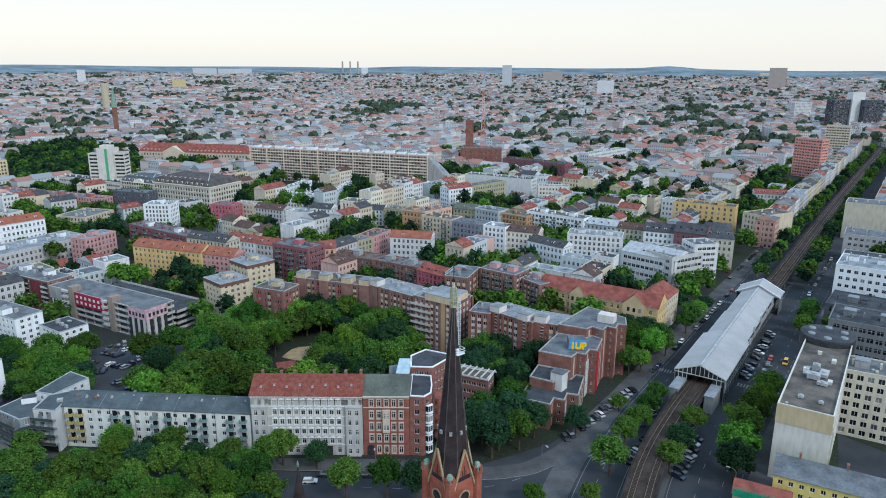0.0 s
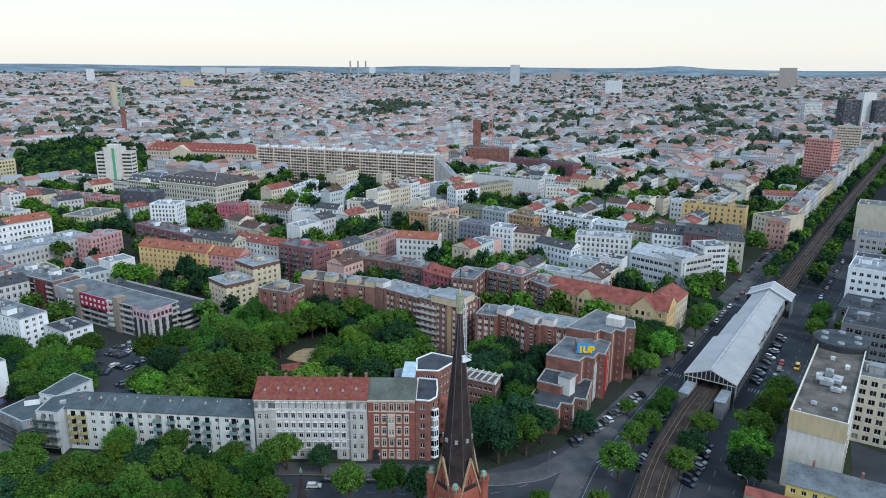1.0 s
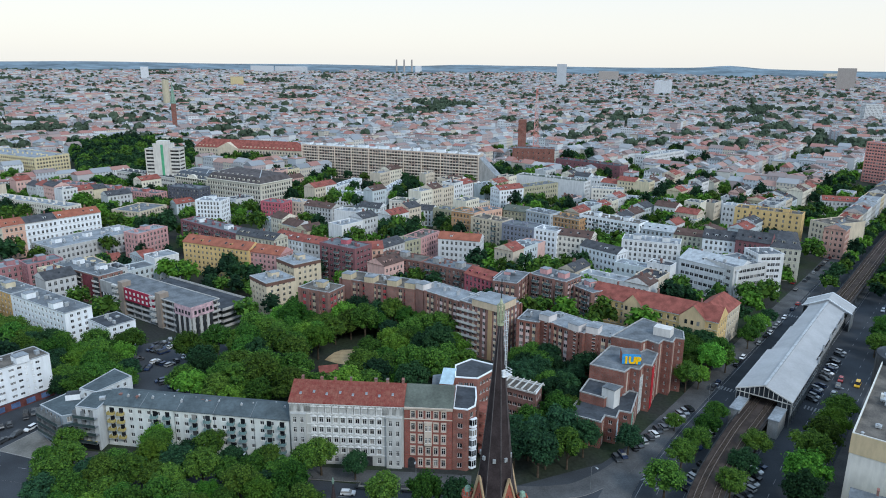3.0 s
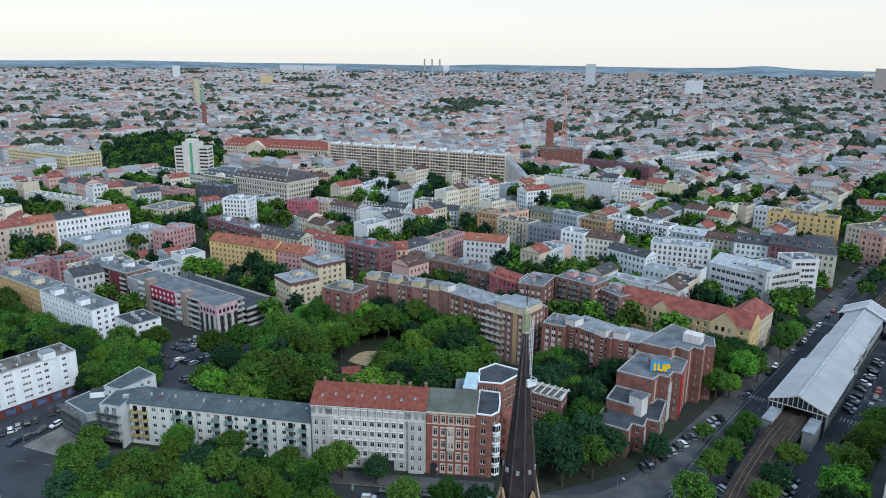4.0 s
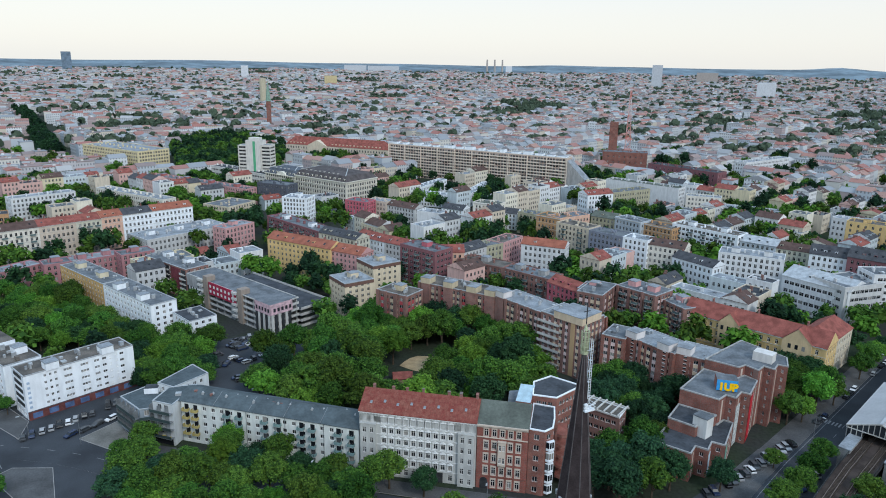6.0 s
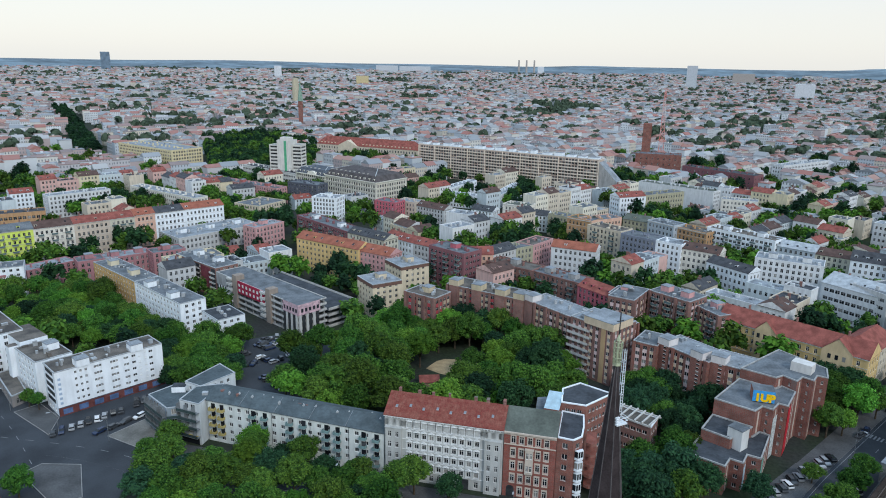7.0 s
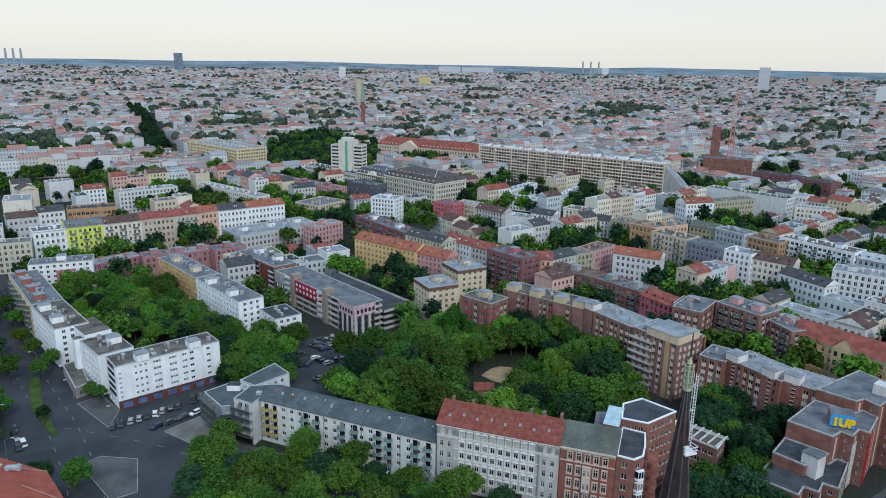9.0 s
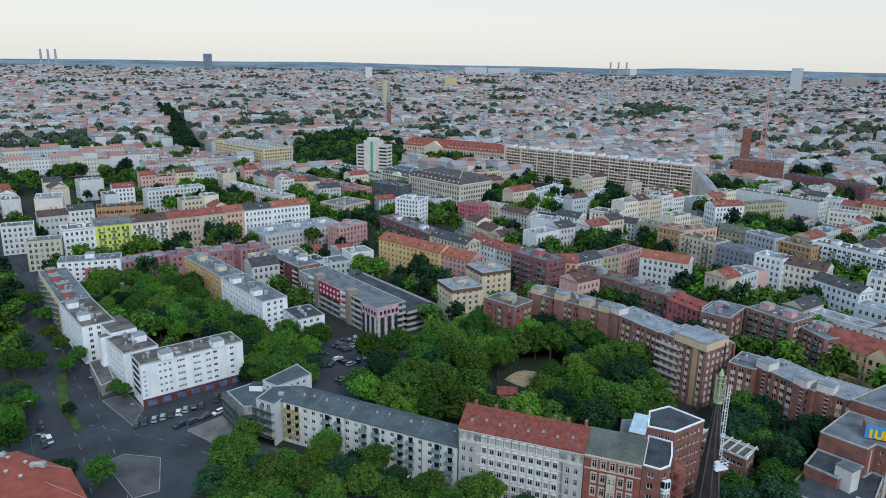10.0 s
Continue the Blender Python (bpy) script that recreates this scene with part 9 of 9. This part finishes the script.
grove([(-338, 534), (-272, 554), (-248, 526), (-292, 514), (-319, 504)], 7.5, (4, 6), 'mid')
grove([(-354, 283), (-302, 254), (-277, 232), (-283, 229)], 8.0, (4, 5.5), 'mid')
grove([(-437, 471), (-385, 478), (-367, 520), (-356, 498), (-378, 456), (-418, 454)], 7.5, (4, 6), 'mid')
grove([(30, 608), (130, 497), (122, 479), (91, 548)], 9.0, (4, 5.5), 'mid')
grove([(-447, 602), (-309, 534), (-243, 490), (-234, 473), (-334, 522), (-430, 572)], 8.0, (3.5, 5), 'mid')

for (ax, ay), (bx, by) in zip(NORTH_ST, NORTH_ST[1:]):
    for k in range(26):
        for d in (-7.5, 7.5):
            t, n = (k + rng.uniform(0, 0.6)) / 26, math.dist((ax, ay), (bx, by))
            tree(ax + (bx - ax) * t - (by - ay) / n * d, ay + (by - ay) * t + (bx - ax) / n * d, rng.uniform(4.5, 7), "mid", 3 + k % 2)

# courtyard trees wherever the blocks leave room
def fill_courts():
    n = 0
    for k in range(5200):
        a, r = rng.uniform(-34, 54), math.sqrt(rng.uniform(290 ** 2, 760 ** 2))
        x, y = -r * math.sin(radians(a)), r * math.cos(radians(a))
        size = rng.uniform(3.6, 6.4)
        if near_line(x, y, RAILWAY, 30) or near_line(x, y, LEFT_ST, 13) or near_line(x, y, CAR_PARK, 9) or noise.noise((x / 70, y / 70, 3.3)) < (-0.12 if r < 420 else 0.08) or not free(x, y, size * 0.8):
            continue
        if any((x - p) ** 2 + (y - q) ** 2 < 55 for p, q in PLANTED):
            continue
        PLANTED.append((x, y))
        tree(x, y, size, "mid")


fill_courts()

# street trees along the avenue
for x, y, r in ((78, 231, 4.2), (72, 221, 4.2), (66, 211, 4.2), (59, 201.5, 4.6), (50.5, 186, 5.6), (83.5, 210, 4.4), (76, 199, 4.6), (69, 187.5, 4.2), (119.5, 233, 5.4), (112, 222, 5.0), (104, 212, 5.8), (97, 203, 6.0), (91, 192, 6.2), (86, 182, 5.6),
                (178, 319, 4.4), (170, 307, 4.6), (163, 297, 4.4), (44.7, 209.5, 4.4), (25.5, 170.5, 3.4), (41, 169, 3.0), (63, 226, 3.2), (112, 301, 4.6), (118, 311, 4.8), (125, 322, 4.2), (131, 330, 4.2)):
    tree(x, y, r, "near", group="street trees along the avenue")
for x, y, r in ((-48.5, 189.6, 5.0), (-38, 188.2, 4.2), (-27, 172.5, 4.6), (-15.5, 173.5, 4.8), (-7, 171, 5.2), (-101, 194.4, 4.6), (-84, 193.5, 4.8), (-63, 187, 4.2), (-127, 190.5, 4.4)):
    tree(x, y, r, "near", group="street trees before the houses")
for x, y, r in ((-214, 181, 4.6), (-206, 172, 4.4), (-190, 160, 4.8), (-161, 152.5, 5.2), (-152, 158, 4.2), (-239, 200, 4.6), (-252, 212, 4.4), (-268, 222, 4.6), (-285, 232, 4.4), (-240, 222, 3.6), (-222, 208, 3.4), (-300, 252, 4.0), (-318, 262, 4.4)):
    tree(x, y, r, "near", group="street trees along the west street")
for x, y, r in ((-296, 256, 4.2), (-276, 244, 4.0), (-256, 230, 3.6), (-253, 215, 4.6), (-239, 200, 5.0), (-230, 202, 4.4), (-224, 216, 3.4), (-224, 222, 3.0), (-192, 203, 2.4), (-187, 202, 2.6), (-218, 185, 4.6), (-207, 180, 4.4), (-193, 184, 2.6), (-200, 167, 5.0)):
    if free(x, y, r * 0.5):
        tree(x, y, r, "near", group="street trees along the west street")
for i in range(len(RAILWAY)):
    p = Vector(RAILWAY[i])
    if p.length > 420:
        for d in (-11, 11):
            q0, q1 = offset_line(RAILWAY, d)[i - 1], offset_line(RAILWAY, d)[i]
            for k in range(max(1, int(math.dist(q0, q1) / 10))):
                f = (k + 0.5) / max(1, int(math.dist(q0, q1) / 10))
                tree(q0[0] + (q1[0] - q0[0]) * f + rng.uniform(-1, 1), q0[1] + (q1[1] - q0[1]) * f + rng.uniform(-1, 1), rng.uniform(3.6, 5.2), "mid", group="street trees along the avenue")

# trees of the middle distance, past what one could count
def joined_trees():
    for me, places in MID.values():
        n = len(me.vertices)
        co = np.zeros(n * 3)
        me.vertices.foreach_get("co", co)
        co = co.reshape(-1, 3)
        loops = np.zeros(len(me.loops), dtype=np.int64)
        me.loops.foreach_get("vertex_index", loops)
        sizes = [len(p.vertices) for p in me.polygons]
        faces, i = [], 0
        for k in sizes:
            faces.append(loops[i:i + k])
            i += k
        vs, fs_ = [], []
        for j, (x, y, k, a, up) in enumerate(places):
            c, q = math.cos(a) * k, math.sin(a) * k
            vs.append(np.stack([x + co[:, 0] * c - co[:, 1] * q, y + co[:, 0] * q + co[:, 1] * c, co[:, 2] * k * up], 1))
            fs_ += [tuple(int(t) + j * n for t in f) for f in faces]
        out = bpy.data.meshes.new("street_trees")
        out.from_pydata(np.concatenate(vs).tolist(), [], fs_)
        out.materials.append(me.materials[0])
        tagged(new("street_trees", out), TREE_WORDS[me.materials[0].name].replace("tree", "trees") + " between the houses", "trees", kind="stuff")


for x, y, h in FAR_TREES:
    if math.hypot(x, y) < 1000 and not in_keep(x, y) and free(x, y, 2.5) and not near_line(x, y, RAILWAY, 28):
        tree(x, y, rng.uniform(4.0, 6.6), "mid")
joined_trees()
# woods and courtyard trees of the far city, haze put into the leaf colour
ft_ = np.random.RandomState(9)
FAR_LEAF = foliage("leaves_far_hazed", (0.14, 0.19, 0.125), (0.1, 0.14, 0.095))
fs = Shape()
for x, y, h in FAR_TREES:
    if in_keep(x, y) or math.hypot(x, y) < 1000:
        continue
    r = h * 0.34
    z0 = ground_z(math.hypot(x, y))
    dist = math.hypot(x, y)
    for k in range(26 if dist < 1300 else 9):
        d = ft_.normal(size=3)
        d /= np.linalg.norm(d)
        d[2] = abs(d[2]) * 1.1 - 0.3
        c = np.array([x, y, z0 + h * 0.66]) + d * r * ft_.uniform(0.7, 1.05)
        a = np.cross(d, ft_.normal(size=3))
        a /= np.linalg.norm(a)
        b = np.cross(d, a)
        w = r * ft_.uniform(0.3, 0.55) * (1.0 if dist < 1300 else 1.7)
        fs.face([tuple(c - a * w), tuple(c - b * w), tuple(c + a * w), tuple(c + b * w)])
solid("courtyard_trees", fs, FAR_LEAF, "haze-pale green courtyard and street trees among distant houses", "trees", kind="stuff")

# ---------------------------------------------------------------- play ground in the park
s = Shape()
s.prism([(-56 + 11.5 * math.cos(a * 0.524) * (1 + 0.15 * math.sin(2 * a)), 275.5 + 8.0 * math.sin(a * 0.524)) for a in range(12)], -0.05, 0.07)
solid("sand_pit", s, SAND, "round sandy play area in the park", "sand", kind="structure")
hut = thing("park_hut", pose(-62.5, 257.5, 0, 0, 0, 20), "small park hut with a red roof", "hut")
s = Shape()
s.box(-3.2, -2.4, 0, 3.2, 2.4, 2.6)
part("wall", s, plaster((0.3, 0.22, 0.15)), hut)
part("roof", gable_roof(7.0, 5.4, 2.6, 1.6), [TILE_RED, TILE_RED], hut, at=pose(-3.5, -2.7, 0))

# sloped white end of the long slab block
s = Shape()
w0, w1, dpt = (-15.2, 679.6), (16.0, 669.5), (4.3, 13.3)
i = len(s.v)
s.v += [(*w0, 0), (*w1, 0), (*w0, 31), (w0[0] + dpt[0], w0[1] + dpt[1], 0), (w1[0] + dpt[0], w1[1] + dpt[1], 0), (w0[0] + dpt[0], w0[1] + dpt[1], 31)]
s.f += [(0, 1, 2), (3, 5, 4), (1, 4, 5, 2), (0, 2, 5, 3), (0, 3, 4, 1)]
s.m += [0, 0, 1, 0, 0]
solid("wedge_wing", s, [CONCRETE, FELT_LIGHT], "sloped concrete end wing of the long slab block", "wing")

# ---------------------------------------------------------------- cars
CAR_PAINT = [("white", (0.75, 0.75, 0.75)), ("black", (0.015, 0.016, 0.018)), ("silver grey", (0.35, 0.36, 0.37)), ("dark blue", (0.02, 0.035, 0.08)), ("dark grey", (0.06, 0.065, 0.07)), ("red", (0.35, 0.03, 0.03)), ("yellow", (0.7, 0.4, 0.02))]


def car_meshes(paint, van):
    m = surface("car_paint_" + paint[0].replace(" ", "_"), paint[1], 0.25, 3, 0.3, 0.08, 0, spec=0.6)
    b, g = Shape(), Shape()
    L, W = (2.5, 0.95) if van else (2.15, 0.88)
    side = [(-L, 0.35), (-L, 0.85), (-L + 0.15, 1.0), (L - 1.1, 0.98), (L - 0.1, 0.8), (L, 0.6), (L, 0.35)]
    top = [(-L + 0.12, 1.0), (-L + 0.3, 2.0 if van else 1.42), (L - 1.6 if van else 0.45, 2.0 if van else 1.45), (L - 1.05, 1.0)]
    for sh, prof, w0, w1 in ((b, side, W, W - 0.04), (g, top, W - 0.04, W - 0.2)):
        n = len(prof)
        i = len(sh.v)
        for sg in (-1, 1):
            for x, z in prof:
                k = 0 if sh is b else (z - 1.0) / 0.45
                sh.v.append((x, sg * (w0 + (w1 - w0) * min(1, max(0, k))), z))
        sh.f.append(tuple(i + k for k in range(n)))
        sh.f.append(tuple(i + 2 * n - 1 - k for k in range(n)))
        for k in range(n):
            j = (k + 1) % n
            sh.f.append((i + k, i + n + k, i + n + j, i + j))
        sh.m.extend([0] * (n + 2))
    r = Shape()
    (x0, z0), (x1, z1) = top[1], top[2]
    r.box(x0 + 0.02, -W + 0.22, z0 - 0.02, x1 - 0.02, W - 0.22, z1 + 0.04)
    return b.mesh("car_body", [m]), g.mesh("car_windows", [GLASS]), r.mesh("car_roof", [m])


wh = Shape()
for k in range(12):
    a0, a1 = 2 * math.pi * k / 12, 2 * math.pi * (k + 1) / 12
    p, q = (0.32 * math.cos(a0), 0.32 * math.sin(a0)), (0.32 * math.cos(a1), 0.32 * math.sin(a1))
    wh.face([(p[0], -0.1, p[1]), (q[0], -0.1, q[1]), (q[0], 0.1, q[1]), (p[0], 0.1, p[1])])
    wh.face([(0, -0.1, 0), (q[0], -0.1, q[1]), (p[0], -0.1, p[1])])
    wh.face([(0, 0.1, 0), (p[0], 0.1, p[1]), (q[0], 0.1, q[1])])
WHEEL = wh.mesh("wheel", [BLACK])
CARS = {}


def car(x, y, deg, paint=None, van=False, z=0.03):
    k = rng.choices(range(7), (14, 28, 20, 10, 24, 4, 0))[0] if paint is None else paint
    key = (k, van)
    if key not in CARS:
        CARS[key] = car_meshes(CAR_PAINT[k], van)
    b, g, r = CARS[key]
    ob = thing("van" if van else "car", pose(x, y, z, 0, 0, deg), CAR_PAINT[k][0] + (" delivery van parked on the street" if van else " car parked at the kerb"), "van" if van else "car", "parked cars")
    part("body", b, (), ob)
    part("cabin_glass", g, (), ob)
    part("roof", r, (), ob)
    for sx in (-1.35, 1.35):
        for sy in (-0.8, 0.8):
            part("wheel", WHEEL, (), ob, at=pose(sx, sy, 0.32))


def car_row(x0, y0, x1, y1, n, turn, skip=0.1):
    for k in range(n):
        if rng.random() < skip:
            continue
        t = (k + 0.5) / n
        car(x0 + (x1 - x0) * t + rng.uniform(-0.25, 0.25), y0 + (y1 - y0) * t + rng.uniform(-0.25, 0.25), math.degrees(math.atan2(y1 - y0, x1 - x0)) + turn + rng.uniform(-4, 4) + rng.choice((0, 180)), van=rng.random() < 0.08)


car_row(-170.5, 188.4, -158.8, 210.0, 9, 68, 0.0)
car_row(-158.4, 213.2, -156.0, 218.5, 2, 60, 0.0)
car_row(-157.5, 192.5, -148.0, 213.0, 5, 12, 0.0)
car_row(40, 205, 73, 243, 16, 60)
car_row(66, 214, 78, 231, 4, 70)
car_row(57, 190, 70, 209, 6, 70)
car_row(70, 183, 85, 208, 8, 70)
car_row(84, 258, 108, 292, 9, 0, 0.2)
car_row(118, 305, 160, 366, 14, 0, 0.25)
car_row(118, 252, 152, 302, 16, 70, 0.25)
car_row(124, 250, 140, 275, 4, 0, 0.2)
car_row(196, 355, 250, 432, 14, 0, 0.2)
car_row(165, 385, 230, 478, 16, 0, 0.2)
car_row(-143.5, 274.5, -135, 271.3, 4, 78, 0.0)
car_row(-146, 265, -141, 263.0, 2, 78, 0.0)
car_row(-141, 280, -136.5, 287, 3, 60, 0.0)
car_row(-140.5, 253.0, -133.5, 256.5, 3, 70, 0.0)
car_row(-128, 262, -118, 288, 7, 60, 0.15)
car_row(-116, 286, -104, 293, 4, 80, 0.1)
car_row(-112, 238, -101, 243, 4, 70, 0.1)
car_row(-144, 279, -134, 277, 5, 78, 0.0)
car_row(-136, 262.5, -127, 259.5, 4, 78, 0.0)
car_row(-126, 246, -112, 238.5, 6, 70, 0.1)
car_row(-124, 272, -106, 284, 6, 80, 0.2)
car_row(-200, 178, -185, 168, 4, 0, 0.1)
car_row(-45, 184.5, -5, 183.6, 6, 0, 0.3)
car(-38.7, 181.0, 2, 0)
car(142.5, 268, 236, 6, True)
car(-188, 171.5, 150, 0, True)
car(171, 401, 56, 5, True)

# ---------------------------------------------------------------- street lamps and small things
lp = Shape()
lp.frustum(0, 0, 0, 0.11, 7.2, 0.06, 8)
for k in range(6):
    a0, a1 = math.pi / 2 * k / 6, math.pi / 2 * (k + 1) / 6
    lp.bar((2.0 - 2.0 * math.cos(a0), 0, 7.2 + 1.3 * math.sin(a0)), (2.0 - 2.0 * math.cos(a1), 0, 7.2 + 1.3 * math.sin(a1)), 0.05)
LAMP_POLE = lp.mesh("pole", [STEEL_GREY])
lh = Shape()
lh.box(1.8, -0.2, 8.38, 2.8, 0.2, 8.56, bottom=True)
LAMP_HEAD = lh.mesh("lamp_head", [ZINC])
for x, y, deg in ((30.5, 189.5, -60), (80.5, 248, -40), (104, 208, 150), (84, 176, 150), (-196, 199, 200), (-204, 176, 30), (-168, 190, 220), (-183, 162, 30), (-228, 213, 210), (-150, 191, -90), (120, 310, -35), (128, 246, 150), (-70, 187.8, -90), (-20, 187.6, -90)):
    ob = thing("street_lamp", pose(x, y, 0.05, 0, 0, deg), "grey curved steel street lamp", "lamp", "street lamps")
    part("lamp_head", LAMP_HEAD, (), part("pole", LAMP_POLE, (), ob))
for pts, lab in (([(-162.3, 168.9), (-141.2, 158.4), (-137, 164), (-149, 177.5), (-160.5, 174.7)], "paved traffic island at the crossing"), ([(-152.7, 193.6), (-128, 187.5), (-126, 191), (-134.9, 196.5), (-141.5, 201.5), (-148.0, 206.7)], "paved corner of the square with sandy ground"), ([(-194, 198.4), (-173.3, 190.0), (-171.2, 189.0), (-176.5, 199.4), (-190, 205.8)], "slab pavement at the corner of the white house")):
    s = Shape()
    s.prism(pts, -0.05, 0.14)
    solid("pavement", s, PLAZA if "sandy" in lab else PAVING, lab, "pavement", kind="structure")
    for k in range(len(pts)):
        (ax, ay), (bx, by) = pts[k - 1], pts[k]
        kb = Shape()
        kb.bar((ax, ay, 0.1), (bx, by, 0.1), 0.09)
        solid("kerb", kb, KERB, "pale granite kerb along the paving", "kerb", kind="structure")
s = Shape()
s.prism([(-226, 207), (-206, 190), (-184, 178.5), (-183, 180), (-204, 193), (-224, 210)], -0.05, 0.2)
solid("grass_strip", s, GRASS, "narrow grass strip between the lanes", "grass", kind="structure")
tanks = thing("scaffold_roof", pose(79, 166, 0, 0, 0, -28), "small red roof behind green scaffold netting", "roof")
s = Shape()
s.box(0, 0, 0, 14, 8, 7.5)
part("wall", s, plaster((0.5, 0.42, 0.33)), tanks)
part("roof", gable_roof(14, 8, 7.5, 2.2), [TILE_RED, TILE_RED], tanks)
s = Shape()
for k in range(8):
    s.bar((k * 2, -1.0, 0), (k * 2, -1.0, 10), 0.05)
for z in (2.5, 5, 7.5, 10):
    s.bar((0, -1.0, z), (14, -1.0, z), 0.05)
s.box(0, -1.1, 7.5, 14, -1.03, 9.6)
part("scaffold", s, surface("scaffold_green", (0.02, 0.28, 0.16), 0.6, 4, 0.6, 0.2, 0), tanks, "green scaffold netting")

# ---------------------------------------------------------------- landmarks of the skyline
def toward(bearing, dist):
    """A place by its bearing in degrees east of the first view, and its distance."""
    return dist * math.sin(radians(bearing)), dist * math.cos(radians(bearing))


def skyline(name, bearing, dist, w, d, top, mat, label, category="tower", n=4, taper=1.0, foot=None):
    x, y = toward(bearing, dist)
    z0 = ground_z(dist) - 3 if foot is None else foot
    s = Shape()
    s.frustum(0, 0, z0, w * 0.707, top, w * 0.707 * taper, n, math.pi / n, cap=True)
    ob = solid(name, s, mat, label, category)
    ob.matrix_world = pose(x, y, 0, 0, 0, -bearing)
    ob.scale = (1, d / w, 1)
    return ob


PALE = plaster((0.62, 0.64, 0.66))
# HAZY and HAZE_WHITE carry distance haze in the wall colour
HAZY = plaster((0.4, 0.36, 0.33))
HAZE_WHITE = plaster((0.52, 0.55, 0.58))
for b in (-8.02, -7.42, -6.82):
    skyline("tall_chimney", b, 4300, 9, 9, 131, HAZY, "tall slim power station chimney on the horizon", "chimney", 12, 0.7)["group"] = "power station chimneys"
# white tower greyed to blue, haze put into its colour
skyline("tower_block", 5.0, 3200, 42, 30, 116, plaster((0.5, 0.53, 0.56)), "distant white tower block on the horizon, hazed grey-blue in colour")
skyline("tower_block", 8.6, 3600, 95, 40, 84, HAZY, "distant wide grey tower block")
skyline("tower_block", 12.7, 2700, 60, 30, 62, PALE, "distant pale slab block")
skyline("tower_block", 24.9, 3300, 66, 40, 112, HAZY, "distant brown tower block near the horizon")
skyline("tower_block", -16.2, 4000, 170, 40, 88, HAZE_WHITE, "distant white slab estate in haze-greyed colour", "slab")
skyline("tower_block", -18.4, 4000, 120, 40, 90, HAZE_WHITE, "distant white slab estate in haze-greyed colour", "slab")
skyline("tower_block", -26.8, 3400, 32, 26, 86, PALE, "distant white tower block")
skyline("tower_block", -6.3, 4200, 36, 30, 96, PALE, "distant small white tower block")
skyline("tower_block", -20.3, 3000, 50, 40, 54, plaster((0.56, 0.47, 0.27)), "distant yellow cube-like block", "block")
# bluish glass colour holds the haze and the sky it reflects
skyline("office_tower", -38.9, 3900, 42, 36, 136, surface("hazed_glass_wall", (0.16, 0.22, 0.28), 0.3, 3, 0.05, 0.3, 0), "dark office tower rising above the horizon")
skyline("water_tower", -25.4, 1900, 12, 12, 70, plaster((0.5, 0.45, 0.33)), "squat stone tower in a wood", "tower", 12)
# chimney colour paled to grey-blue in place of haze
for b in (-49.9, -49.45, -49.0):
    skyline("tall_chimney", b, 4300, 10, 10, 146, plaster((0.34, 0.39, 0.45)), "tall power station chimney in haze-blue colour", "chimney", 12, 0.7)["group"] = "northern power station chimneys"
skyline("church_tower", -24.9, 1240, 7.5, 7.5, 50, BRICK, "slim red brick church tower with a green spire", "church")
skyline("spire", -24.9, 1240, 7, 7, 84, COPPER, "pointed green copper spire", "church", 8, 0.05, 50)
skyline("church_tower", 2.1, 860, 9.5, 9.5, 54, BRICK, "square red brick church tower", "church")
mx, my = toward(3.15, 890)
ms = Shape()
for k in range(3):
    a = k * 2.1
    ms.bar((5 * math.cos(a), 5 * math.sin(a), 0), (0.8 * math.cos(a), 0.8 * math.sin(a), 90), 0.35)
for k in range(14):
    z0, z1 = 90 * k / 14, 90 * (k + 1) / 14
    r0, r1 = 5 - 4.2 * k / 14, 5 - 4.2 * (k + 1) / 14
    for j in range(3):
        ms.bar((r0 * math.cos(j * 2.1), r0 * math.sin(j * 2.1), z0), (r1 * math.cos((j + 1) * 2.1), r1 * math.sin((j + 1) * 2.1), z1), 0.22)
mast = solid("radio_mast", ms, [surface("mast_red", (0.5, 0.12, 0.09), 0.6, 4, 0.1, 0.3, 0, tint=(0.6, 0.58, 0.56))], "red and white lattice radio mast", "mast")
mast.matrix_world = pose(mx, my, 0)
# wooded hills that close the view, with distance haze put into their colour
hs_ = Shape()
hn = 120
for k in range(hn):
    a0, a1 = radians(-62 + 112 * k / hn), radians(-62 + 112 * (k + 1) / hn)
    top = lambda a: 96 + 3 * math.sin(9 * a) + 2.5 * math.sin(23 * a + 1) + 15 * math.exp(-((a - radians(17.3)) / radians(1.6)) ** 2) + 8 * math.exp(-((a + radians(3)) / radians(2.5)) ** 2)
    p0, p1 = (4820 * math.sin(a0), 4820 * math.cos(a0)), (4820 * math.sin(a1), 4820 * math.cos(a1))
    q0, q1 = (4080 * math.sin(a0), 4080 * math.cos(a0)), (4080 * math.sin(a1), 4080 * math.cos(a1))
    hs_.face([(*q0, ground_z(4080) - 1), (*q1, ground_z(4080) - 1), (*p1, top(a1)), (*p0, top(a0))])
solid("backdrop", hs_, surface("hazed_woods", (0.17, 0.225, 0.26), 0.95, 0.03, 0.006, 0.35, 0), "wooded rise along the horizon in haze-blue colour", "hills", kind="structure")
